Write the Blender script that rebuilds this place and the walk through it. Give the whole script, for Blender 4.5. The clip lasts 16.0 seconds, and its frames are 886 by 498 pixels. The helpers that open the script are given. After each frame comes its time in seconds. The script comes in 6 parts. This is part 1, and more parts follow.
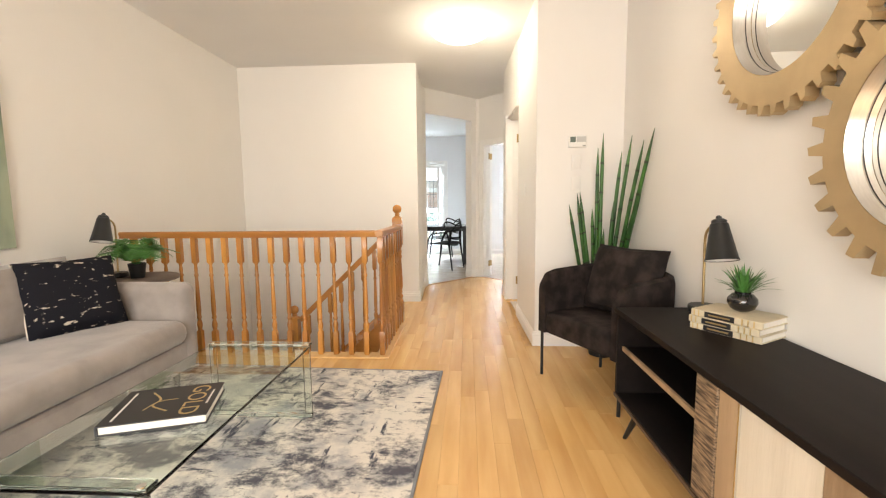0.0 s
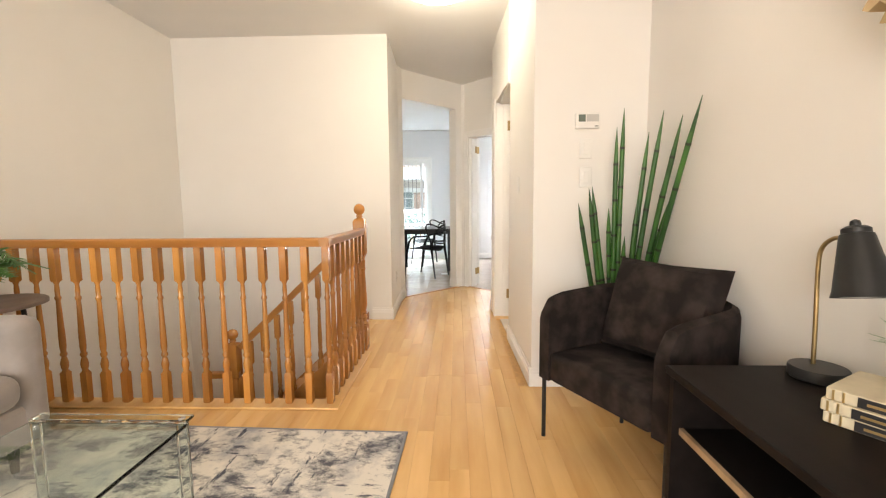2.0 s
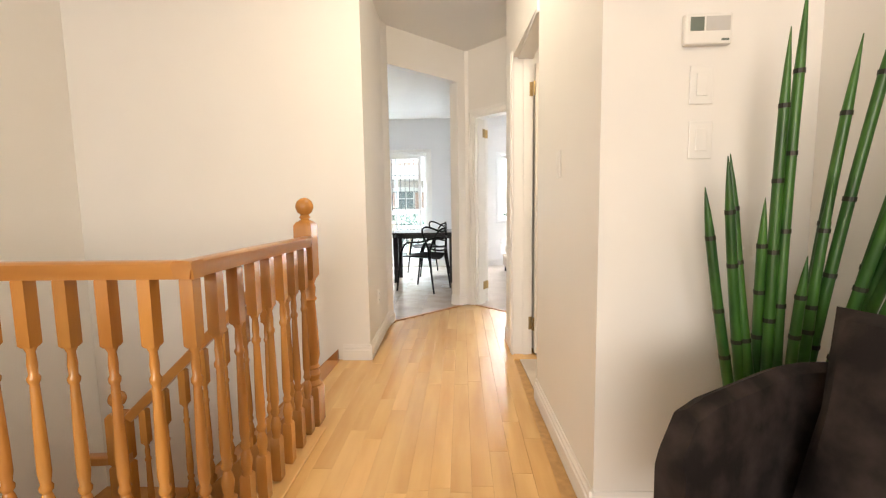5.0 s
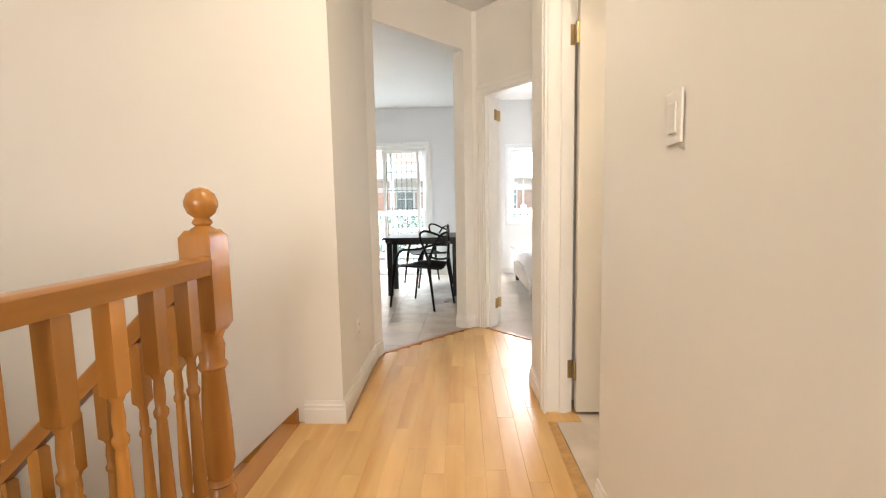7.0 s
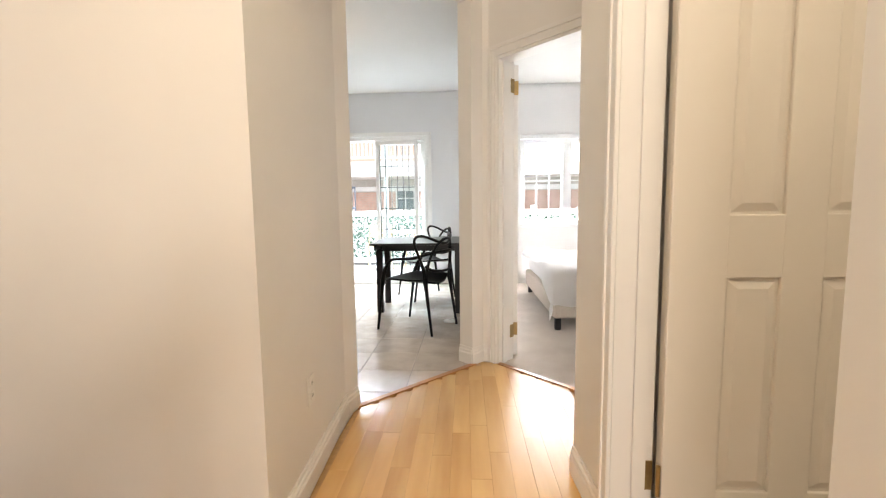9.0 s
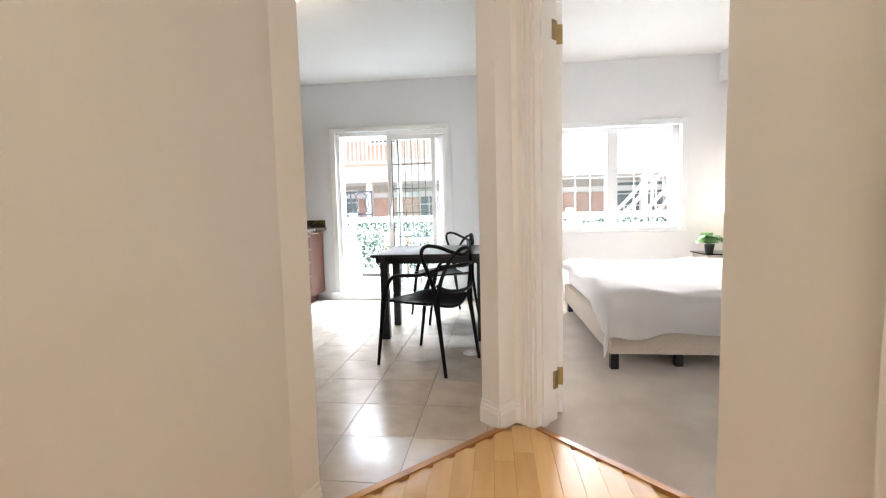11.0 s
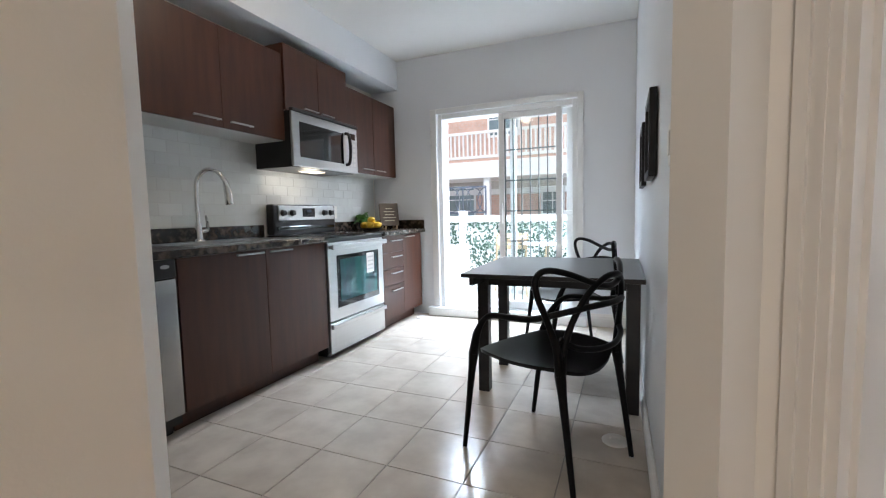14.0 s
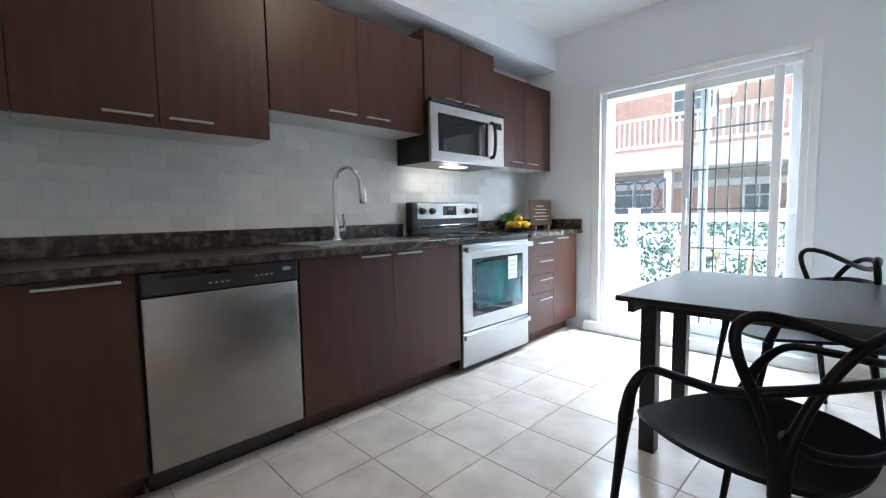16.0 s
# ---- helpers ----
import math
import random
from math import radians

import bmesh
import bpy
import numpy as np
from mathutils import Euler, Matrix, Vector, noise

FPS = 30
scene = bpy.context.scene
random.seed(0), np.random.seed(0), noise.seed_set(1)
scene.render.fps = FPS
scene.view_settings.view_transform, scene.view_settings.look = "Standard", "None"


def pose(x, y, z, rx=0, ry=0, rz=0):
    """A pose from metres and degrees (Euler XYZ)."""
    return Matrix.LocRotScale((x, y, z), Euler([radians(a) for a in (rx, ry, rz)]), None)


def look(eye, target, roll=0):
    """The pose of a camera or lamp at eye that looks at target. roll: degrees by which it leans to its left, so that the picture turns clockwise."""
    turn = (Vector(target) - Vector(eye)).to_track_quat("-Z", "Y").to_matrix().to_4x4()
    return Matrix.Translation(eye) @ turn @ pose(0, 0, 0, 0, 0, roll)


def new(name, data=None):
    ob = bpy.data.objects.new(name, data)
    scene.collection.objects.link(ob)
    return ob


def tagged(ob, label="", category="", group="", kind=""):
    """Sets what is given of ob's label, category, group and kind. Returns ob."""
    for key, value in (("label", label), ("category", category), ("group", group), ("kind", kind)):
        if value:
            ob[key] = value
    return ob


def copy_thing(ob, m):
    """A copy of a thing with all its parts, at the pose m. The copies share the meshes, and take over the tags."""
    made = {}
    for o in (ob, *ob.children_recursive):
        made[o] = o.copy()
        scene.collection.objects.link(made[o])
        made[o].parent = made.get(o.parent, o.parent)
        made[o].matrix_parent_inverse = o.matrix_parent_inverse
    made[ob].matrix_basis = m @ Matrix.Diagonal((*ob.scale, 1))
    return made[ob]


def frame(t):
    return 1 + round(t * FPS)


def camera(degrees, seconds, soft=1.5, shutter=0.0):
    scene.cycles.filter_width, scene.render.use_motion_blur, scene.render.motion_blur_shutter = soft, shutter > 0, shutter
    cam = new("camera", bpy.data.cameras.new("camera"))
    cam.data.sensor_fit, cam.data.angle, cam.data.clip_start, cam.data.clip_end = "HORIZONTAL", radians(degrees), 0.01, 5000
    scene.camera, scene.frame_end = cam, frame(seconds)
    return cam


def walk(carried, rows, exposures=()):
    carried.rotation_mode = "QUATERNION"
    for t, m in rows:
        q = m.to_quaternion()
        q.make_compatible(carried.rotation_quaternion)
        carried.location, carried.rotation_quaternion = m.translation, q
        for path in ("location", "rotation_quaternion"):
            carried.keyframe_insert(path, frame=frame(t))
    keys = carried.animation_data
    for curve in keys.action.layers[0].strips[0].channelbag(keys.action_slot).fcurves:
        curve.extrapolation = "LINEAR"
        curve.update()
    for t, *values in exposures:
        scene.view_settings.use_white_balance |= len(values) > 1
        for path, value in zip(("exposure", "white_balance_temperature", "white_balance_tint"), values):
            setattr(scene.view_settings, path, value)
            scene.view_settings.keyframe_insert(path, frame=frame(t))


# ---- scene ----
cam = camera(92.1, 16.0, soft=1.2)
PATH = [
    (0, (0.2, 0.015, 1.142), (0.087, 2.001, 0.933), -0.6),
    (0.5, (0.219, 0.228, 1.134), (0.143, 2.216, 0.93), -0.6),
    (1, (0.233, 0.403, 1.139), (0.172, 2.391, 0.932), -0.6),
    (1.5, (0.27, 0.621, 1.132), (0.203, 2.609, 0.925), -0.6),
    (2, (0.278, 0.816, 1.127), (0.213, 2.804, 0.922), -0.5),
    (2.5, (0.275, 1.046, 1.113), (0.209, 3.034, 0.904), -0.4),
    (3, (0.271, 1.271, 1.111), (0.201, 3.259, 0.907), -0.4),
    (3.5, (0.287, 1.478, 1.116), (0.214, 3.466, 0.909), -0.5),
    (4, (0.299, 1.649, 1.111), (0.22, 3.637, 0.906), -0.6),
    (6.5, (0.265, 2.669, 1.068), (0.171, 4.657, 0.875), -1.1),
    (7, (0.248, 2.917, 1.075), (0.154, 4.905, 0.882), -1.1),
    (7.5, (0.245, 3.144, 1.065), (0.146, 5.132, 0.874), -1.1),
    (8, (0.262, 3.386, 1.068), (0.16, 5.375, 0.879), -1.1),
    (8.5, (0.244, 3.587, 1.066), (0.141, 5.575, 0.873), -0.9),
    (9, (0.225, 3.793, 1.07), (0.121, 5.781, 0.877), -0.7),
    (11.5, (0.254, 4.837, 1.023), (-0.03, 6.81, 0.87), -1.6),
    (12, (0.254, 5.024, 1.033), (-0.097, 6.987, 0.877), -1.7),
    (12.5, (0.267, 5.227, 1.04), (-0.209, 7.163, 0.884), -1.7),
    (13, (0.238, 5.4, 1.032), (-0.354, 7.305, 0.877), -1.6),
    (13.5, (0.156, 5.581, 1.046), (-0.515, 7.457, 0.883), -1.4),
    (14, (0.098, 5.723, 1.045), (-0.678, 7.559, 0.886), -1.3),
    (14.5, (0.065, 5.874, 1.048), (-0.858, 7.641, 0.89), -1.3),
    (15, (0.037, 6.008, 1.052), (-1.083, 7.658, 0.895), -1.3),
    (15.5, (0.033, 6.102, 1.061), (-1.263, 7.618, 0.903), -1.1),
    (16, (0.0, 6.165, 1.063), (-1.404, 7.58, 0.901), -1.0),
]
walk(cam, [(t, look(eye, target, roll)) for t, eye, target, roll in PATH],
     exposures=[(0, 0.36, 6330, 9), (4, 0.36, 6480, 10), (8, 0.25, 6640, 11), (12, -0.08, 6480, 13), (14, -0.52, 6120, 12), (15, -0.46, 5900, 11), (16, -0.24, 5800, 10)])
# ---- world, sun, lamps ----
world = bpy.data.worlds.new("sky")
scene.world = world
world.use_nodes = True
wn = world.node_tree
sky = wn.nodes.new("ShaderNodeTexSky")
sky.sky_type = "NISHITA"
sky.sun_disc = False
sky.sun_elevation = radians(45)
sky.sun_rotation = radians(195)
wn.links.new(sky.outputs[0], wn.nodes["Background"].inputs[0])
wn.nodes["Background"].inputs[1].default_value = 0.15

sun = new("sun", bpy.data.lights.new("sun", "SUN"))
sun.data.energy, sun.data.angle, sun.data.color = 4.5, radians(12), (1.0, 0.96, 0.9)
sun.matrix_world = look((0, 0, 20), (5, 19, 0))


def area_lamp(name, m, sx, sy, watts, colour):
    ob = new(name, bpy.data.lights.new(name, "AREA"))
    ob.data.shape, ob.data.size, ob.data.size_y = "RECTANGLE", sx, sy
    ob.data.energy, ob.data.color = watts, colour
    ob.matrix_world = m
    return ob


def point_lamp(name, place, watts, colour, radius):
    ob = new(name, bpy.data.lights.new(name, "POINT"))
    ob.data.energy, ob.data.color, ob.data.shadow_soft_size = watts, colour, radius
    ob.location = place
    return ob


DAY = (0.76, 0.89, 1.0)
WARM = (1.0, 0.78, 0.52)
area_lamp("daylight_patio_door", look((-1.02, 10.75, 3.0), (-0.95, 8.5, 0.4)), 2.2, 1.3, 1080, DAY)
area_lamp("daylight_bedroom_window", look((1.68, 10.75, 2.3), (1.7, 7.0, 0.7)), 2.0, 1.5, 720, (0.97, 0.98, 1.0))
# added fill for the living room; its south window is unseen and assumed
area_lamp("assumed_living_daylight", look((-0.6, -2.25, 1.5), (-0.6, 4, 1.2)), 2.6, 1.7, 142, (1.0, 0.92, 0.83))
point_lamp("hall_ceiling_bulb", (0.15, 4.03, 2.56), 12.5, (1.0, 0.84, 0.62), 0.12)
point_lamp("kitchen_ceiling_bulb", (-1.25, 7.5, 2.49), 6.5, (1.0, 0.80, 0.56), 0.10)
point_lamp("bedside_bulb", (2.84, 9.5, 1.13), 1.1, WARM, 0.05)
point_lamp("range_hood_bulb", (-2.2, 8.5, 1.34), 2.2, (1.0, 0.86, 0.66), 0.08)
# unseen lamp without a fitting, added to brighten the bathroom behind the door
point_lamp("bathroom_fill", (1.6, 4.3, 2.3), 12, (1.0, 0.86, 0.66), 0.1)


# ---- materials ----
def material(name, colour, rough=0.5, metal=0.0, vary=0.06, scale=6.0, bump=0.0, bump_scale=60.0, stretch=(1, 1, 1), colour2=None,
             per_object=0.0, coat=0.0, fac=(0.35, 0.65), rough_vary=0.0, sheen=0.0, spec=0.5, detail=4.0):
    """A surface of two mixed tones with a broad and a fine noise, and fine relief."""
    mat = bpy.data.materials.new(name)
    mat.use_nodes = True
    nt = mat.node_tree
    bs = nt.nodes["Principled BSDF"]
    co = nt.nodes.new("ShaderNodeTexCoord")
    mp = nt.nodes.new("ShaderNodeMapping")
    mp.inputs["Scale"].default_value = stretch
    nt.links.new(co.outputs["Object"], mp.inputs[0])
    if per_object:
        info = nt.nodes.new("ShaderNodeObjectInfo")
        sh = nt.nodes.new("ShaderNodeVectorMath")
        sh.operation = "SCALE"
        sh.inputs[0].default_value = (31, 17, 23)
        nt.links.new(info.outputs["Random"], sh.inputs["Scale"])
        nt.links.new(sh.outputs[0], mp.inputs["Location"])
    n1 = nt.nodes.new("ShaderNodeTexNoise")
    n1.inputs["Scale"].default_value, n1.inputs["Detail"].default_value = scale, detail
    nt.links.new(mp.outputs[0], n1.inputs["Vector"])
    rp = nt.nodes.new("ShaderNodeMapRange")
    rp.inputs["From Min"].default_value, rp.inputs["From Max"].default_value = fac
    nt.links.new(n1.outputs["Fac"], rp.inputs["Value"])
    mx = nt.nodes.new("ShaderNodeMix")
    mx.data_type = "RGBA"
    c2 = colour2 or tuple(c * (1 - vary) for c in colour)
    mx.inputs["A"].default_value = (*colour, 1)
    mx.inputs["B"].default_value = (*c2, 1)
    nt.links.new(rp.outputs[0], mx.inputs["Factor"])
    out = mx.outputs["Result"]
    if per_object:
        hs = nt.nodes.new("ShaderNodeHueSaturation")
        mr = nt.nodes.new("ShaderNodeMapRange")
        mr.inputs["To Min"].default_value, mr.inputs["To Max"].default_value = 1 - per_object, 1 + per_object
        nt.links.new(info.outputs["Random"], mr.inputs["Value"])
        nt.links.new(mr.outputs[0], hs.inputs["Value"])
        nt.links.new(out, hs.inputs["Color"])
        out = hs.outputs[0]
    nt.links.new(out, bs.inputs["Base Color"])
    bs.inputs["Roughness"].default_value, bs.inputs["Metallic"].default_value = rough, metal
    bs.inputs["Coat Weight"].default_value = coat
    bs.inputs["Sheen Weight"].default_value = sheen
    bs.inputs["Specular IOR Level"].default_value = spec
    if rough_vary:
        rr = nt.nodes.new("ShaderNodeMapRange")
        rr.inputs["To Min"].default_value, rr.inputs["To Max"].default_value = rough - rough_vary, rough + rough_vary
        nt.links.new(n1.outputs["Fac"], rr.inputs["Value"])
        nt.links.new(rr.outputs[0], bs.inputs["Roughness"])
    if bump:
        n2 = nt.nodes.new("ShaderNodeTexNoise")
        n2.inputs["Scale"].default_value, n2.inputs["Detail"].default_value = bump_scale, 3
        nt.links.new(mp.outputs[0], n2.inputs["Vector"])
        bp = nt.nodes.new("ShaderNodeBump")
        bp.inputs["Strength"].default_value, bp.inputs["Distance"].default_value = bump, 0.004
        nt.links.new(n2.outputs["Fac"], bp.inputs["Height"])
        nt.links.new(bp.outputs[0], bs.inputs["Normal"])
    return mat


def wood(name, light, dark, along="y", rough=0.35, per_object=0.12, coat=0.0, rings=9.0, bump=0.05):
    """Wood with stretched grain bands along one axis."""
    mat = material(name, light, rough, colour2=dark, per_object=per_object, coat=coat, scale=rings,
                   stretch={"x": (0.12, 1, 1), "y": (1, 0.12, 1), "z": (1, 1, 0.1)}[along], fac=(0.3, 0.72),
                   bump=bump, bump_scale=120, detail=6.0)
    return mat


def glass(name, tint=(0.9, 0.97, 0.94), rough=0.0):
    mat = bpy.data.materials.new(name)
    mat.use_nodes = True
    bs = mat.node_tree.nodes["Principled BSDF"]
    bs.inputs["Base Color"].default_value = (*tint, 1)
    bs.inputs["Transmission Weight"].default_value = 1.0
    bs.inputs["Roughness"].default_value = rough
    bs.inputs["IOR"].default_value = 1.45
    return mat


def glowing(name, colour, strength):
    mat = bpy.data.materials.new(name)
    mat.use_nodes = True
    bs = mat.node_tree.nodes["Principled BSDF"]
    bs.inputs["Base Color"].default_value = (0.9, 0.88, 0.84, 1)
    bs.inputs["Emission Color"].default_value = (*colour, 1)
    bs.inputs["Emission Strength"].default_value = strength
    return mat


M_WALL = material("warm_white_wall_paint", (0.80, 0.775, 0.735), 0.55, vary=0.03, scale=1.3, bump=0.05, bump_scale=240)
M_CEIL = material("flat_ceiling_paint", (0.80, 0.79, 0.77), 0.8, vary=0.03, scale=1.5, bump=0.1, bump_scale=200)
M_KWALL = material("cool_white_kitchen_paint", (0.77, 0.795, 0.83), 0.55, vary=0.03, scale=1.3, bump=0.05, bump_scale=240)
M_BEDWALL = material("neutral_white_bedroom_paint", (0.81, 0.805, 0.80), 0.55, vary=0.03, scale=1.3, bump=0.05, bump_scale=240)
M_TRIM = material("white_semigloss_trim", (0.82, 0.80, 0.77), 0.3, vary=0.03, scale=4)
M_DOOR = material("cream_door_paint", (0.80, 0.745, 0.665), 0.4, vary=0.03, scale=3, bump=0.06, bump_scale=150)
M_OAKF = wood("honey_oak_floor", (0.78, 0.50, 0.205), (0.60, 0.335, 0.112), "y", 0.24, 0.065, 0.1)
M_OAK = wood("varnished_oak", (0.54, 0.25, 0.056), (0.32, 0.125, 0.027), "z", 0.26, 0.17, 0.25)
M_OAKX = wood("varnished_oak_rail", (0.51, 0.235, 0.056), (0.36, 0.145, 0.033), "x", 0.28, 0.08, 0.25)
M_OAKY = wood("varnished_oak_rail_side", (0.51, 0.235, 0.056), (0.36, 0.145, 0.033), "y", 0.28, 0.08, 0.25)
M_GROUT = material("grey_grout", (0.40, 0.37, 0.34), 0.9, vary=0.2, scale=30)
M_GAP = material("dark_floor_joint", (0.58, 0.345, 0.135), 0.8, vary=0.2, scale=30)
M_TILE = material("beige_ceramic_tile", (0.67, 0.595, 0.515), 0.2, colour2=(0.55, 0.475, 0.405), scale=6, per_object=0.05, bump=0.03, bump_scale=25)
M_CARPET = material("beige_carpet", (0.58, 0.50, 0.42), 0.95, colour2=(0.50, 0.42, 0.35), scale=4, bump=0.8, bump_scale=420, sheen=0.3)
M_BRASS = material("worn_brass", (0.42, 0.30, 0.14), 0.35, 0.9, vary=0.2, scale=20)
M_GLASS = glass("clear_window_glass", (0.97, 1.0, 0.99))
M_PLASTIC = material("white_plastic", (0.80, 0.78, 0.74), 0.35, vary=0.02, scale=8)
M_SUBWAY = material("pale_glazed_backsplash_tile", (0.68, 0.70, 0.69), 0.16, vary=0.06, scale=5, per_object=0.05)


# ---- mesh helpers ----
def box(bm, x0, y0, z0, x1, y1, z1, bevel=0.0, segs=2):
    r = bmesh.ops.create_cube(bm, size=1.0)
    vs = r["verts"]
    for v in vs:
        v.co = Vector(((x0 + x1) / 2 + v.co.x * (x1 - x0), (y0 + y1) / 2 + v.co.y * (y1 - y0), (z0 + z1) / 2 + v.co.z * (z1 - z0)))
    if bevel:
        es = list({e for v in vs for e in v.link_edges})
        bmesh.ops.bevel(bm, geom=es, offset=bevel, segments=segs, profile=0.5, affect="EDGES")
    return vs


def prism(bm, poly, z0, z1):
    """An upright block over a footprint given anticlockwise."""
    lo = [bm.verts.new((x, y, z0)) for x, y in poly]
    hi = [bm.verts.new((x, y, z1)) for x, y in poly]
    n = len(poly)
    bm.faces.new(lo[::-1])
    bm.faces.new(hi)
    for i in range(n):
        j = (i + 1) % n
        bm.faces.new((lo[i], lo[j], hi[j], hi[i]))


def lathe(bm, profile, segs=24, at=(0, 0, 0), close=True):
    """A turned body about z from (radius, z) pairs."""
    rings = []
    for r, z in profile:
        rings.append([bm.verts.new((at[0] + r * math.cos(2 * math.pi * k / segs), at[1] + r * math.sin(2 * math.pi * k / segs), at[2] + z)) for k in range(segs)])
    for a, b in zip(rings, rings[1:]):
        for k in range(segs):
            j = (k + 1) % segs
            bm.faces.new((a[k], a[j], b[j], b[k]))
    if close:
        bm.faces.new(rings[0][::-1])
        bm.faces.new(rings[-1])


def tube(bm, pts, radius, segs=10, taper=None):
    """A round bar along points."""
    pts = [Vector(p) for p in pts]
    rings = []
    up = None
    for i, p in enumerate(pts):
        d = (pts[min(i + 1, len(pts) - 1)] - pts[max(i - 1, 0)]).normalized()
        if up is None:
            up = d.orthogonal().normalized()
        up = (up - d * up.dot(d)).normalized()
        side = d.cross(up)
        r = radius if taper is None else taper[i]
        rings.append([bm.verts.new(p + (up * math.cos(2 * math.pi * k / segs) + side * math.sin(2 * math.pi * k / segs)) * r) for k in range(segs)])
    for a, b in zip(rings, rings[1:]):
        for k in range(segs):
            j = (k + 1) % segs
            bm.faces.new((a[k], a[j], b[j], b[k]))
    bm.faces.new(rings[0][::-1])
    bm.faces.new(rings[-1])


def spline(points, n=8):
    """Points of a smooth curve through the given points."""
    P = [Vector(p) for p in points]
    P = [P[0] * 2 - P[1]] + P + [P[-1] * 2 - P[-2]]
    out = []
    for i in range(1, len(P) - 2):
        for k in range(n):
            t = k / n
            a, b, c, d = P[i - 1], P[i], P[i + 1], P[i + 2]
            out.append(0.5 * (2 * b + (c - a) * t + (2 * a - 5 * b + 4 * c - d) * t * t + (3 * b - a - 3 * c + d) * t ** 3))
    out.append(P[-2])
    return out


def cushion(bm, w, d, h, puff=0.5, n=14, power=4.0):
    """A soft pad, w by d by h, centred, thick in the middle and pinched at the edges."""
    for side in (1, -1):
        grid = []
        for i in range(n + 1):
            row = []
            for j in range(n + 1):
                u, v = 2 * i / n - 1, 2 * j / n - 1
                e = max(0.0, (1 - abs(u) ** power) * (1 - abs(v) ** power)) ** puff
                pull = 1 - 0.05 * (1 - abs(v)) * abs(u) ** 3
                pull2 = 1 - 0.05 * (1 - abs(u)) * abs(v) ** 3
                row.append(bm.verts.new((u * w / 2 * pull, v * d / 2 * pull2, side * h / 2 * e)))
            grid.append(row)
        for i in range(n):
            for j in range(n):
                q = (grid[i][j], grid[i + 1][j], grid[i + 1][j + 1], grid[i][j + 1])
                bm.faces.new(q if side > 0 else q[::-1])
    bmesh.ops.remove_doubles(bm, verts=bm.verts, dist=0.0005)


def finish(bm, name, mat, smooth=False):
    me = bpy.data.meshes.new(name)
    bmesh.ops.recalc_face_normals(bm, faces=bm.faces)
    if smooth:
        for f in bm.faces:
            f.smooth = True
        for e in bm.edges:
            if len(e.link_faces) == 2 and e.calc_face_angle(0) > 0.7:
                e.smooth = False
    bm.to_mesh(me)
    bm.free()
    me.materials.append(mat)
    return me


def part(name, bm, mat, parent=None, label="", smooth=False, m=None):
    ob = new(name, finish(bm, name, mat, smooth))
    if parent is not None:
        ob.parent = parent
    if m is not None:
        ob.matrix_basis = m
    if label:
        tagged(ob, label)
    return ob


def thing(name, label, category, m=None, group="", kind=""):
    ob = new(name)
    ob.empty_display_size = 0.1
    if m is not None:
        ob.matrix_basis = m
    return tagged(ob, label, category, group, kind)


def boxpart(name, dims, mat, parent=None, label="", bevel=0.0, m=None):
    bm = bmesh.new()
    box(bm, *dims, bevel=bevel)
    return part(name, bm, mat, parent, label, m=m, smooth=False)


def structure(name, bm, mat, label, category):
    return tagged(part(name, bm, mat), label, category, kind="structure")


# ---- structure ----
CEIL = 2.72
LEFT, RIGHT = -2.43, 1.39
BACK = 9.80
KCEIL = 2.65
SOUTH = -2.2

# walls as footprints with thickness
bm = bmesh.new()
prism(bm, [(LEFT - 0.12, SOUTH), (LEFT, SOUTH), (LEFT, BACK), (LEFT - 0.12, BACK)], -2.8, CEIL)
structure("wall_west", bm, M_WALL, "warm white painted long wall beside the stairwell", "wall")
bm = bmesh.new()
prism(bm, [(RIGHT, SOUTH), (RIGHT + 0.12, SOUTH), (RIGHT + 0.12, 3.40), (RIGHT, 3.40)], 0, CEIL)
structure("wall_east", bm, M_WALL, "warm white painted living room wall", "wall")
bm = bmesh.new()
prism(bm, [(0.736, 3.40), (RIGHT + 0.12, 3.40), (RIGHT + 0.12, 3.48), (0.835, 3.48), (0.835, 4.36), (0.712, 4.36)], 0, CEIL)
structure("wall_thermostat", bm, M_WALL, "warm white painted wall corner with thermostat", "wall")
bm = bmesh.new()
prism(bm, [(0.672, 5.10), (0.80, 5.10), (0.80, 5.36), (1.22, 5.86), (1.10, 5.99), (0.655, 5.45)], 0, CEIL)
structure("wall_hall_east", bm, M_WALL, "warm white painted hall wall", "wall")
bm = bmesh.new()
prism(bm, [(0.70, 4.36), (0.825, 4.36), (0.80, 5.10), (0.66, 5.10)], 2.11, CEIL)
structure("wall_over_bath_door", bm, M_WALL, "warm white painted wall above the doorway", "wall")
bm = bmesh.new()
prism(bm, [(LEFT, 4.965), (-0.367, 4.965), (-0.398, 5.885), (-0.362, 6.003), (-0.41, 6.05), (-0.498, 6.06), (-0.498, 5.15), (LEFT, 5.15)], -2.8, CEIL)
structure("wall_stairwell", bm, M_WALL, "warm white painted wall behind the stairs", "wall")
bm = bmesh.new()
prism(bm, [(-0.362, 6.003), (0.270, 6.635), (0.20, 6.705), (-0.41, 6.05)], 2.385, CEIL)
structure("wall_over_kitchen_opening", bm, M_WALL, "warm white painted header over the kitchen opening", "wall")
bm = bmesh.new()
prism(bm, [(0.270, 6.635), (0.345, 6.71), (0.385, 6.705), (0.435, 6.655), (0.52, 6.74), (0.45, 6.83), (0.36, 6.85), (0.225, 6.85), (0.185, 6.72)], 0, CEIL)
structure("wall_nib", bm, M_WALL, "warm white painted wall end between kitchen and bedroom", "wall")
bm = bmesh.new()
